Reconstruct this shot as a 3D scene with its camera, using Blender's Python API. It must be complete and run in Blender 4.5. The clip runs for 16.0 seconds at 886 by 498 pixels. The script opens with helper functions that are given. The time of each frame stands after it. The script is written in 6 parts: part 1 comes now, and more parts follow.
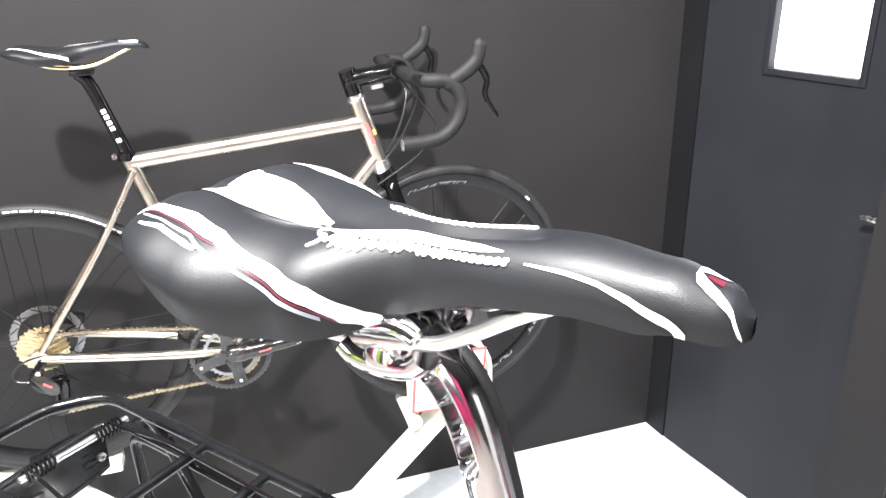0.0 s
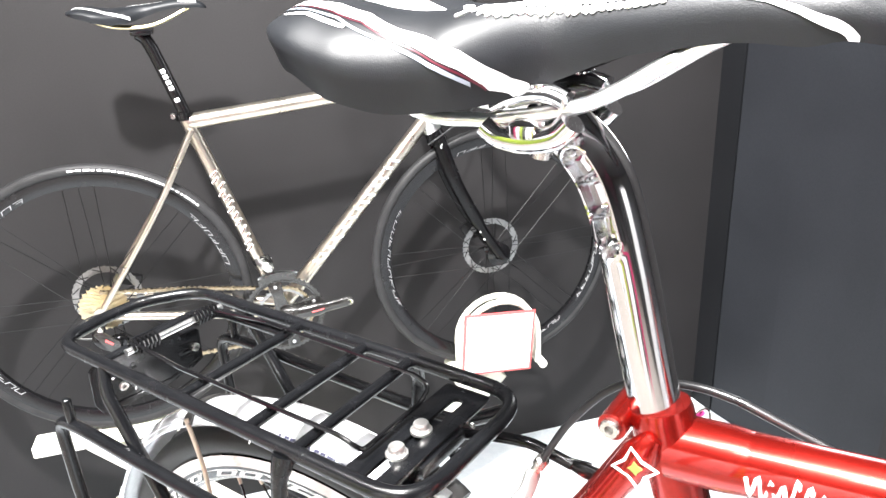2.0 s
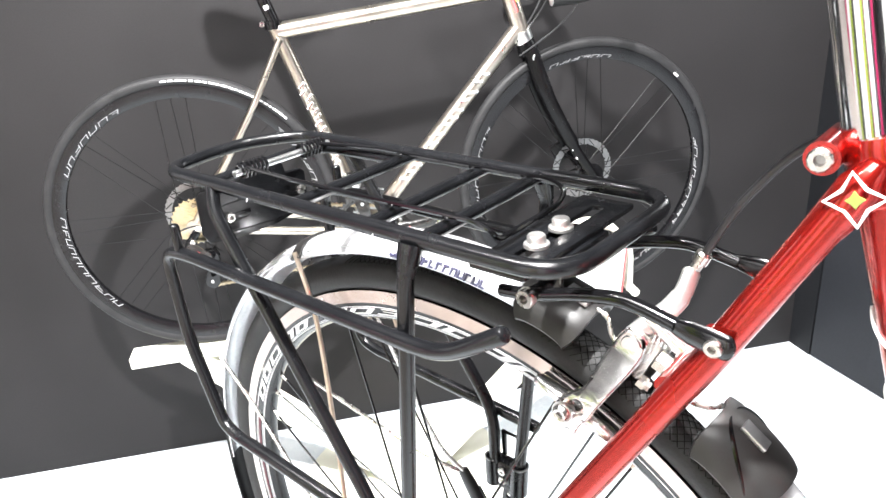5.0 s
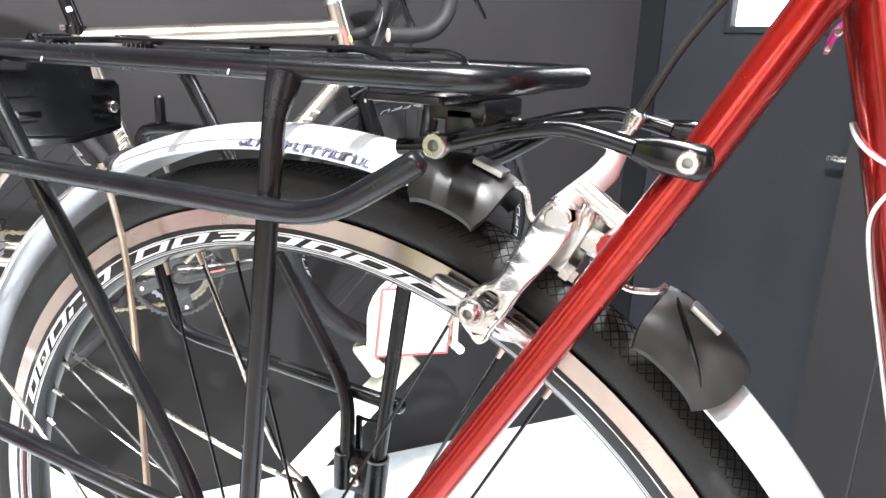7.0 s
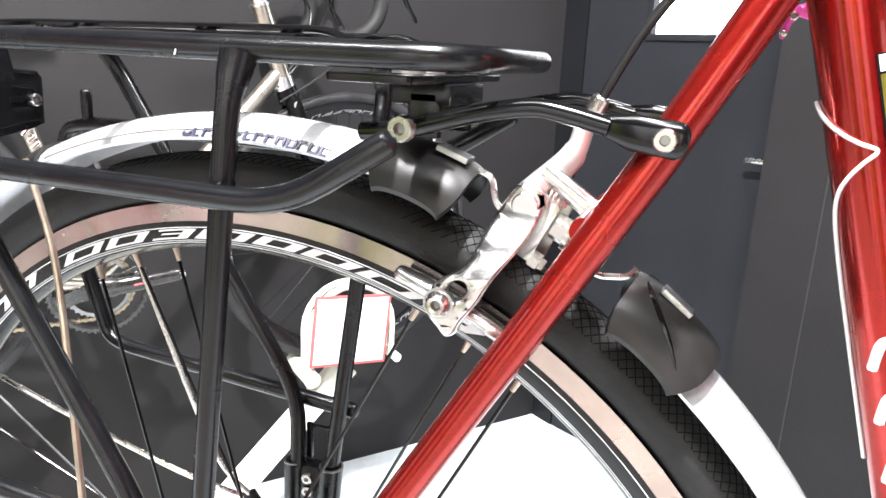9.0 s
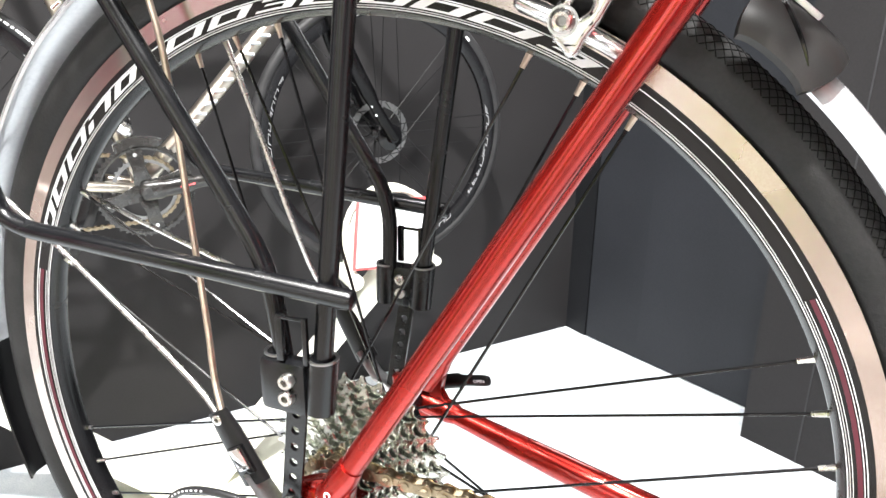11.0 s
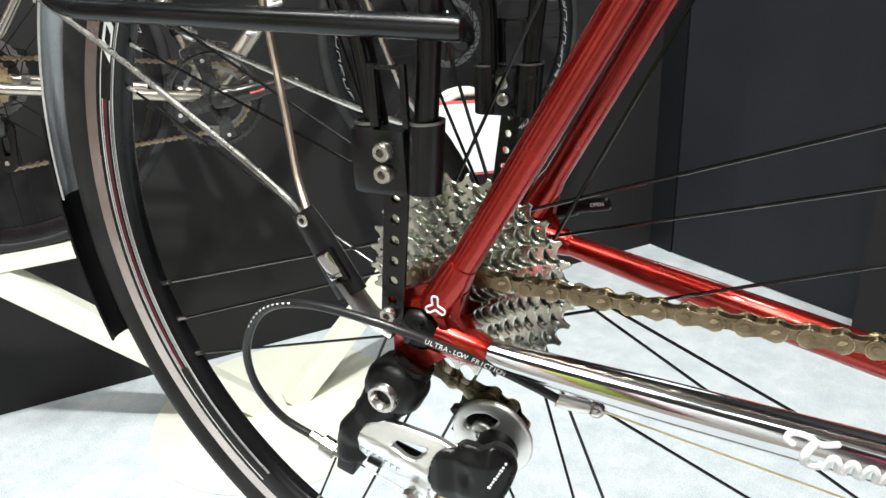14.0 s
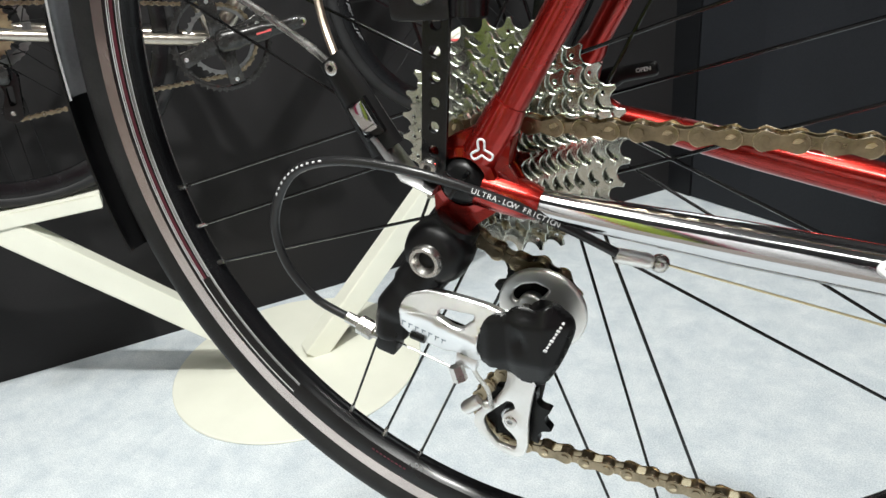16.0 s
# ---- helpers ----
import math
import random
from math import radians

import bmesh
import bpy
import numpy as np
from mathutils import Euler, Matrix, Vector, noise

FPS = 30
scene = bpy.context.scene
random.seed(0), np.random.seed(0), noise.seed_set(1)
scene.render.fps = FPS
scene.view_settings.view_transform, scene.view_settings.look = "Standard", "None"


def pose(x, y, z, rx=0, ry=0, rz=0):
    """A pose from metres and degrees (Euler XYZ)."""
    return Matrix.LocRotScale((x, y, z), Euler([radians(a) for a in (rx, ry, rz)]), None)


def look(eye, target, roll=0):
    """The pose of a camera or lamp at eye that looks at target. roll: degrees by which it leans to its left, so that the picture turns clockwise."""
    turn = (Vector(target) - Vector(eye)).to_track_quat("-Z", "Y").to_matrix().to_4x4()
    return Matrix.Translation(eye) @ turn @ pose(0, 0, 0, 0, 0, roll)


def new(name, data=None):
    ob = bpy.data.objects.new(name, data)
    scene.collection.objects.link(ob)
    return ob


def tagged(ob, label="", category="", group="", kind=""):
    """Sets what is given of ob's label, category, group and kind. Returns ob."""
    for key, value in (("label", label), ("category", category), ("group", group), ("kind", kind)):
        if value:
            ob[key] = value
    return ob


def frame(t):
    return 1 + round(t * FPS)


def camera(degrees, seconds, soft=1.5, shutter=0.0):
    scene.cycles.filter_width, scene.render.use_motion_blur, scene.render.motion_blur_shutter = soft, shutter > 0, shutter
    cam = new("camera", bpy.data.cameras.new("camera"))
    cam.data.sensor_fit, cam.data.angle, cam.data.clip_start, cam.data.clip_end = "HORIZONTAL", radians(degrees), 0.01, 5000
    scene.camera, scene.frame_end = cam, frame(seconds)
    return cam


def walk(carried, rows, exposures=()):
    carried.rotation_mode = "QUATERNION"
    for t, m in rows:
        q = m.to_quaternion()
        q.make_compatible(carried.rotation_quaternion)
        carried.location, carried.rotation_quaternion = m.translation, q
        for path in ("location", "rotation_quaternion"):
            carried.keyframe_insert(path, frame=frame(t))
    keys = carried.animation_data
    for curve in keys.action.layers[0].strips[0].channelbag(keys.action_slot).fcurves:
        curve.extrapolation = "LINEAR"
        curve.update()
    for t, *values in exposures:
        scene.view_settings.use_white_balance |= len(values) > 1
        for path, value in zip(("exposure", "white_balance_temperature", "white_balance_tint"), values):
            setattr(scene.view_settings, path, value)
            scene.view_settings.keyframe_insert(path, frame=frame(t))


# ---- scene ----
cam = camera(63.50, 16.0)
AXLE = 0.8736  # height of the rear axle of the red bicycle
PATH = [
    (0, (0.3848, -0.2492, 1.6577), (-0.1322, 0.5224, 1.2871), -1.62),
    (0.5, (0.3827, -0.2603, 1.6560), (-0.1335, 0.5136, 1.2890), -1.63),
    (1, (0.3792, -0.2673, 1.6488), (-0.1342, 0.5075, 1.2801), -1.58),
    (1.5, (0.3802, -0.2998, 1.6127), (-0.1391, 0.4737, 1.2493), -1.93),
    (2, (0.3632, -0.3205, 1.5631), (-0.1870, 0.4307, 1.1984), -3.01),
    (2.5, (0.3422, -0.3300, 1.5209), (-0.2491, 0.3734, 1.1265), -4.45),
    (3, (0.3349, -0.3323, 1.4898), (-0.2788, 0.3322, 1.0633), -5.24),
    (3.2, (0.3313, -0.3328, 1.4822), (-0.2871, 0.3208, 1.0459), -5.36),
    (5.3, (0.3169, -0.3562, 1.4147), (-0.3024, 0.3304, 1.0338), -4.57),
    (5.5, (0.3119, -0.3645, 1.3947), (-0.2854, 0.3515, 1.0332), -3.49),
    (6, (0.2897, -0.3679, 1.3399), (-0.2482, 0.4044, 1.0021), -1.96),
    (6.5, (0.2701, -0.3567, 1.2999), (-0.1817, 0.4821, 0.9962), 0.71),
    (7, (0.2539, -0.3353, 1.2860), (-0.1683, 0.5286, 1.0114), 2.38),
    (7.5, (0.2389, -0.3001, 1.2791), (-0.1403, 0.5874, 1.0173), 3.90),
    (8, (0.2311, -0.3098, 1.2742), (-0.0911, 0.6059, 1.0340), 4.26),
    (8.2, (0.2389, -0.3139, 1.2755), (-0.0982, 0.5945, 1.0280), 3.77),
    (10.3, (0.2129, -0.3738, 1.2176), (-0.0992, 0.5371, 0.9478), 1.02),
    (10.5, (0.2098, -0.3799, 1.2007), (-0.1122, 0.5225, 0.9144), 1.30),
    (11, (0.2022, -0.3841, 1.1718), (-0.1435, 0.4937, 0.8401), 0.74),
    (11.5, (0.1964, -0.3839, 1.1391), (-0.1700, 0.4731, 0.7768), -0.03),
    (12, (0.1832, -0.3731, 1.0937), (-0.2071, 0.4521, 0.6854), -1.08),
    (12.5, (0.1647, -0.3558, 1.0631), (-0.2443, 0.4428, 0.6216), -2.52),
    (13, (0.1618, -0.3533, 1.0593), (-0.2662, 0.4378, 0.6222), -3.45),
    (13.5, (0.1618, -0.3560, 1.0593), (-0.2682, 0.4463, 0.6453), -3.60),
    (14, (0.1631, -0.3609, 1.0586), (-0.2603, 0.4525, 0.6597), -3.42),
    (14.5, (0.1587, -0.3681, 1.0413), (-0.2687, 0.4439, 0.6439), -4.03),
    (15, (0.1498, -0.3694, 1.0136), (-0.2806, 0.4329, 0.6001), -5.74),
    (15.5, (0.1467, -0.3661, 0.9977), (-0.2912, 0.4232, 0.5672), -6.02),
    (16, (0.1417, -0.3660, 0.9943), (-0.2891, 0.4235, 0.5572), -5.85),
]
EXPOSURES = [(0, 1.13, 6450, 13), (1, 1.12, 6450, 13), (1.5, 1.14, 6450, 12), (2, 1.34, 6450, 11), (3, 1.43, 6450, 11), (6, 1.33, 6350, 11), (7, 1.22, 6300, 11), (8, 1.12, 6300, 12), (10.5, 1.16, 6500, 11), (11, 1.11, 6500, 10), (11.5, 0.91, 6500, 8), (12, 0.47, 6500, 7), (12.5, -0.08, 6450, 5), (13, -0.1, 6450, 5), (14, -0.1, 6450, 5), (15, -0.27, 6450, 6), (16, -0.45, 6450, 6)]
walk(cam, [(t, look(eye, target, roll)) for t, eye, target, roll in PATH], EXPOSURES)

# ---- world and light ----
world = bpy.data.worlds.new("hall_air")
scene.world = world
world.use_nodes = True
world.node_tree.nodes["Background"].inputs[0].default_value = (0.75, 0.8, 0.9, 1)
world.node_tree.nodes["Background"].inputs[1].default_value = 0.4


def area_lamp(name, eye, target, size, watts, colour=(1, 1, 1), size_y=None):
    data = bpy.data.lights.new(name, "AREA")
    data.energy, data.size, data.color = watts, size, colour
    if size_y:
        data.shape, data.size_y = "RECTANGLE", size_y
    ob = new(name, data)
    ob.matrix_world = look(eye, target)
    return ob


# unseen lamps: a key set by wall shadows, then washers added for the walls
for eye, target, size, watts, spread in (
    ((0.12, -0.52, 3.0), (-0.95, 0.80, 1.0), 0.10, 72, 150), ((0.35, 0.35, 3.0), (-0.77, 1.46, 0.9), 0.14, 8, 120), ((-0.75, -0.75, 3.0), (-1.52, 0.53, 0.9), 0.14, 10, 120), ((1.15, 0.3, 3.0), (0.55, 1.6, 0.9), 0.14, 17, 120),
    # added fill in front of the red bicycle
    ((0.6, -1.4, 3.6), (0.1, 0.0, 0.6), 0.6, 30, 180), ((-0.5, -0.9, 3.6), (-0.5, 0.0, 0.0), 0.6, 12, 180),
    # hall lamps added to brighten the panels that the metal mirrors
    ((-1.9, -1.9, 4.2), (-1.9, -3.3, 1.2), 0.8, 70, 120), ((1.9, -1.9, 4.2), (1.9, -3.3, 1.2), 0.8, 70, 120), ((0.2, -1.9, 4.2), (0.2, -3.3, 1.2), 0.8, 90, 120),
    ((3.4, -1.6, 4.2), (4.6, -1.8, 1.2), 0.8, 70, 130), ((-4.0, -2.2, 4.2), (-5.2, -2.6, 1.2), 0.8, 70, 130),
):
    lamp = area_lamp("unseen_lamp", eye, target, size, watts, (1.0, 0.985, 0.96))
    lamp.data.spread = radians(spread)


# ---- materials ----
def surface(name, base, rough=0.5, metal=0.0, vary=0.12, scale=30.0, bump=0.0, bump_scale=300.0, coat=0.0, second=None, rough_vary=0.08, spread=(0.35, 0.65), shine=0.5, ragged=0.5):
    """A procedural surface: colour drifts at two scales, gloss drifts with it, and a fine relief is laid over."""
    m = bpy.data.materials.new(name)
    m.use_nodes = True
    nt = m.node_tree
    n, link = nt.nodes, nt.links.new
    bsdf = n["Principled BSDF"]
    bsdf.inputs["Metallic"].default_value = metal
    bsdf.inputs["Specular IOR Level"].default_value = shine
    if coat:
        bsdf.inputs["Coat Weight"].default_value = coat
        bsdf.inputs["Coat Roughness"].default_value = 0.04
    at = n.new("ShaderNodeTexCoord")
    big = n.new("ShaderNodeTexNoise")
    big.inputs["Scale"].default_value, big.inputs["Detail"].default_value = scale, 6
    big.inputs["Roughness"].default_value = ragged
    fine = n.new("ShaderNodeTexNoise")
    fine.inputs["Scale"].default_value, fine.inputs["Detail"].default_value = bump_scale, 4
    link(at.outputs["Object"], big.inputs["Vector"])
    link(at.outputs["Object"], fine.inputs["Vector"])
    ramp = n.new("ShaderNodeValToRGB")
    ramp.color_ramp.elements[0].position, ramp.color_ramp.elements[1].position = spread
    dark = [c * (1 - vary) for c in base]
    light = [min(1, c * (1 + vary)) for c in base] if second is None else list(second)
    ramp.color_ramp.elements[0].color, ramp.color_ramp.elements[1].color = (*dark, 1), (*light, 1)
    link(big.outputs["Fac"], ramp.inputs["Fac"])
    mix = n.new("ShaderNodeMixRGB")
    mix.blend_type, mix.inputs["Fac"].default_value = "OVERLAY", 0.25 if vary > 0.05 else 0.1
    link(ramp.outputs["Color"], mix.inputs["Color1"])
    link(fine.outputs["Fac"], mix.inputs["Color2"])
    link(mix.outputs["Color"], bsdf.inputs["Base Color"])
    span = n.new("ShaderNodeMapRange")
    span.inputs["To Min"].default_value, span.inputs["To Max"].default_value = max(0.02, rough - rough_vary), min(1, rough + rough_vary)
    link(big.outputs["Fac"], span.inputs["Value"])
    link(span.outputs["Result"], bsdf.inputs["Roughness"])
    if bump:
        b = n.new("ShaderNodeBump")
        b.inputs["Strength"].default_value, b.inputs["Distance"].default_value = bump, 0.001
        link(fine.outputs["Fac"], b.inputs["Height"])
        link(b.outputs["Normal"], bsdf.inputs["Normal"])
    return m


RED = surface("candy_red_paint", (0.345, 0.0145, 0.0095), 0.27, 0.85, 0.12, 12, coat=0.7, rough_vary=0.04)
CHROME = surface("chrome_plate", (0.66, 0.66, 0.67), 0.11, 1.0, 0.04, 20, rough_vary=0.02)
BRAKE = surface("polished_brake_alloy", (0.74, 0.73, 0.72), 0.25, 1.0, 0.08, 40, 0.03, 800, rough_vary=0.04)
CAST = surface("bright_cast_alloy", (0.93, 0.915, 0.89), 0.42, 1.0, 0.06, 40, 0.05, 800)
ALLOY = surface("polished_alloy", (0.93, 0.935, 0.94), 0.3, 1.0, 0.08, 40, 0.05, 800)
SATIN = surface("satin_silver_alloy", (0.62, 0.63, 0.64), 0.34, 1.0, 0.08, 50, 0.08, 900)
BRAKE_TRACK = surface("machined_brake_track", (0.65, 0.565, 0.53), 0.26, 1.0, 0.12, 25, 0.05, 900, rough_vary=0.05)
STEEL = surface("bolt_steel", (0.66, 0.64, 0.61), 0.27, 1.0, 0.06, 90)
COG = surface("cassette_steel", (0.73, 0.75, 0.685), 0.2, 1.0, 0.14, 60, 0.12, 110, rough_vary=0.06)
ROTOR = surface("drilled_rotor_steel", (0.32, 0.32, 0.32), 0.35, 1.0, 0.1, 60)
CHAIN = surface("golden_chain_steel", (0.64, 0.53, 0.36), 0.24, 1.0, 0.2, 120, 0.05, 700)
CHAIN_INNER = surface("dark_chain_steel", (0.30, 0.245, 0.165), 0.30, 1.0, 0.2, 120, 0.05, 700)
ROAD_CHAIN = surface("grey_chain_steel", (0.40, 0.37, 0.315), 0.27, 1.0, 0.2, 120, 0.05, 700)
# tan tint paints the near stay wire's brownish reflection; also on some nipples
TAN_STEEL = surface("tan_tinted_steel", (0.60, 0.50, 0.41), 0.42, 1.0, 0.1, 60)
PALE_GOLD = surface("pale_gold_plate", (0.72, 0.62, 0.42), 0.32, 1.0, 0.08, 60)
BRASS = surface("brass_nipple", (0.72, 0.6, 0.36), 0.3, 1.0, 0.1, 90)
RACK = surface("satin_black_rack_coat", (0.0044, 0.0047, 0.0055), 0.25, 0.0, 0.15, 60, 0.05, 1200, shine=0.46)
PLASTIC = surface("black_plastic", (0.0052, 0.0052, 0.0056), 0.36, 0.0, 0.15, 50, 0.06, 900, shine=0.27)
GLOSS_BLACK = surface("gloss_black_carbon", (0.004, 0.004, 0.0045), 0.16, 0.0, 0.2, 40, shine=0.4)
CRANK = surface("dark_carbon_crank", (0.035, 0.034, 0.033), 0.22, 0.5, 0.25, 90, coat=0.4)
GROOVE_SHADE = surface("tread_groove_shade", (0.007, 0.007, 0.007), 0.8, 0.0, 0.1, 60, shine=0.1)
BROWN_INK = surface("brown_decal_print", (0.10, 0.045, 0.03), 0.4, 0.0, 0.1, 60)
CLIP = surface("grey_black_moulded_plastic", (0.0145, 0.0139, 0.0136), 0.42, 0.0, 0.12, 50, 0.08, 900, shine=0.5)
TAPE = surface("matte_bar_tape", (0.013, 0.013, 0.0135), 0.62, 0.0, 0.2, 60, 0.5, 260, shine=0.25)
FORK = surface("black_fork_lacquer", (0.003, 0.003, 0.0034), 0.25, 0.0, 0.2, 40, shine=0.16)
ROAD_RUBBER = surface("road_tyre_rubber", (0.022, 0.022, 0.023), 0.5, 0.0, 0.15, 30, 0.2, 500, shine=0.2)
RUBBER = surface("tyre_rubber", (0.017, 0.017, 0.0172), 0.55, 0.0, 0.25, 30, 0.3, 500, shine=0.25)
RIM_BLACK = surface("black_anodised_rim", (0.007, 0.007, 0.008), 0.25, 0.2, 0.12, 30)
LEATHER = surface("black_saddle_leather", (0.0092, 0.0104, 0.0126), 0.45, 0.0, 0.15, 30, 0.16, 1600, shine=0.38)
WHITE_TRIM = surface("white_print", (0.82, 0.82, 0.83), 0.4, 0.0, 0.03, 40, 0.1, 700)
RED_TRIM = surface("dark_red_print", (0.09, 0.008, 0.02), 0.4, 0.0, 0.05, 40)
GREY_TRIM = surface("grey_blue_print", (0.3, 0.34, 0.4), 0.4, 0.0, 0.05, 40)
INK = surface("dark_blue_print", (0.03, 0.03, 0.06), 0.4, 0.0, 0.05, 40)
GOLD_TRIM = surface("gold_foil_print", (0.62, 0.55, 0.10), 0.3, 0.9, 0.1, 40)
GREEN_TRIM = surface("olive_green_print", (0.22, 0.27, 0.06), 0.4, 0.0, 0.05, 40)
PINK = surface("bright_pink_plastic", (0.75, 0.06, 0.35), 0.4, 0.0, 0.08, 40)
MUDGUARD = surface("silver_mudguard_plastic", (0.65, 0.655, 0.675), 0.24, 0.48, 0.08, 18, coat=0.4)
CABLE = surface("black_cable_housing", (0.015, 0.015, 0.016), 0.3, 0.0, 0.1, 60)
TITAN = surface("brushed_titanium", (0.60, 0.55, 0.48), 0.3, 1.0, 0.06, 14, 0.08, 500)
CREAM = surface("cream_powder_coat", (0.78, 0.78, 0.68), 0.45, 0.0, 0.03, 8, 0.05, 600)
PAPER = surface("white_sign_card", (0.85, 0.85, 0.85), 0.5, 0.0, 0.02, 10)
SIGN_RED = surface("red_sign_border", (0.68, 0.1, 0.1), 0.45, 0.0, 0.05, 20)
WALL = surface("charcoal_wall_paint", (0.0158, 0.0150, 0.0157), 0.62, 0.0, 0.1, 3, 0.12, 240, rough_vary=0.05, shine=0.2)
RETURN_DARK = surface("dark_wall_return", (0.0085, 0.009, 0.0105), 0.55, 0.0, 0.1, 3, 0.1, 240, rough_vary=0.05, shine=0.2)
DOOR = surface("charcoal_door_paint", (0.0172, 0.0186, 0.0222), 0.5, 0.0, 0.1, 3, 0.1, 240, rough_vary=0.05, shine=0.2)
CARPET = surface("pale_grey_carpet", (0.68, 0.73, 0.77), 0.95, 0.0, 0.06, 11, 0.9, 300, second=(0.82, 0.855, 0.87), spread=(0.3, 0.7), shine=0.1, ragged=0.78)


def speckled(m, scale, depth):
    """Lays fine darker flecks and a loose mottling over a surface's colour."""
    n, link = m.node_tree.nodes, m.node_tree.links.new
    bsdf = n["Principled BSDF"]
    base = bsdf.inputs["Base Color"].links[0].from_socket
    at = n.new("ShaderNodeTexCoord")
    for size, low, span in ((scale, 1 - depth * 0.75, (0.40, 0.56)), (scale * 0.045, 1 - depth * 0.42, (0.30, 0.60))):
        grain = n.new("ShaderNodeTexNoise")
        grain.inputs["Scale"].default_value, grain.inputs["Detail"].default_value, grain.inputs["Roughness"].default_value = size, 5, 0.7
        link(at.outputs["Object"], grain.inputs["Vector"])
        ramp = n.new("ShaderNodeValToRGB")
        ramp.color_ramp.elements[0].position, ramp.color_ramp.elements[1].position = span
        ramp.color_ramp.elements[0].color, ramp.color_ramp.elements[1].color = (low * 0.96, low * 0.99, low * 1.02, 1), (1, 1, 1, 1)
        link(grain.outputs["Fac"], ramp.inputs["Fac"])
        mix = n.new("ShaderNodeMixRGB")
        mix.blend_type, mix.inputs["Fac"].default_value = "MULTIPLY", 1.0
        link(base, mix.inputs["Color1"])
        link(ramp.outputs["Color"], mix.inputs["Color2"])
        base = mix.outputs["Color"]
    link(base, bsdf.inputs["Base Color"])


speckled(CARPET, 330, 0.30)
HALL = surface("grey_hall_panel", (0.2, 0.2, 0.21), 0.7, 0.0, 0.06, 2, 0.05, 60)
MIRROR_FLOOR = surface("warm_grey_mirror_floor", (0.25, 0.225, 0.205), 0.9, 0.0, 0.12, 6, 0.4, 200)
HALL_DARK = surface("dark_reflector_and_joint", (0.02, 0.02, 0.022), 0.7, 0.0, 0.1, 2, 0.05, 60)
HALL_WHITE = surface("white_reflector", (0.72, 0.72, 0.73), 0.6, 0.0, 0.04, 2, 0.05, 60)
HALL_GREEN = surface("green_reflector", (0.27, 0.36, 0.03), 0.6, 0.0, 0.05, 2)
HALL_RED = surface("magenta_reflector", (0.4, 0.015, 0.09), 0.6, 0.0, 0.05, 2)
SOFT_PRINT = surface("grey_white_rim_print", (0.27, 0.27, 0.28), 0.45, 0.0, 0.1, 60)
YELLOW_DECAL = surface("yellow_decal_print", (0.75, 0.62, 0.12), 0.35, 0.0, 0.05, 40)


def glow(name, colour, strength):
    m = bpy.data.materials.new(name)
    m.use_nodes = True
    b = m.node_tree.nodes["Principled BSDF"]
    b.inputs["Base Color"].default_value = (0.8, 0.8, 0.8, 1)
    b.inputs["Emission Color"].default_value, b.inputs["Emission Strength"].default_value = (*colour, 1), strength
    return m


WINDOW_LIGHT = glow("lit_hall_beyond_glass", (0.95, 0.98, 1.0), 3.0)


# ---- mesh helpers ----
def part(name, bm, material, parent=None, label="", sharp=0.7):
    """Links a bmesh as one mesh object under a thing or a part."""
    bmesh.ops.recalc_face_normals(bm, faces=bm.faces)
    for f in bm.faces:
        f.smooth = True
    for e in bm.edges:
        e.smooth = not (len(e.link_faces) == 2 and e.calc_face_angle(0) > sharp)
    me = bpy.data.meshes.new(name)
    bm.to_mesh(me)
    bm.free()
    me.materials.append(material)
    ob = new(name, me)
    if parent is not None:
        ob.parent = parent
    if label:
        tagged(ob, label)
    return ob


def thing(name, m, label, category, group=""):
    ob = new(name)
    ob.empty_display_size = 0.05
    ob.matrix_basis = m
    return tagged(ob, label, category, group)


def fillet(pts, radius, k=5):
    """A line of points with its inner corners rounded."""
    pts = [Vector(p) for p in pts]
    out = [pts[0]]
    for i in range(1, len(pts) - 1):
        a, b, c = pts[i - 1], pts[i], pts[i + 1]
        r = min(radius, (a - b).length * 0.48, (c - b).length * 0.48)
        p, q = b + (a - b).normalized() * r, b + (c - b).normalized() * r
        for j in range(k + 1):
            s = j / k
            out.append(p * (1 - s) ** 2 + b * 2 * s * (1 - s) + q * s * s)
    out.append(pts[-1])
    return out


def curve_pts(pts, k=6):
    """A smooth line through the points."""
    pts = [Vector(p) for p in pts]
    out = []
    for i in range(len(pts) - 1):
        p0, p1, p2, p3 = pts[max(i - 1, 0)], pts[i], pts[i + 1], pts[min(i + 2, len(pts) - 1)]
        for j in range(k):
            s = j / k
            out.append(0.5 * ((2 * p1) + (p2 - p0) * s + (2 * p0 - 5 * p1 + 4 * p2 - p3) * s * s + (3 * p1 - p0 - 3 * p2 + p3) * s ** 3))
    out.append(pts[-1])
    return out


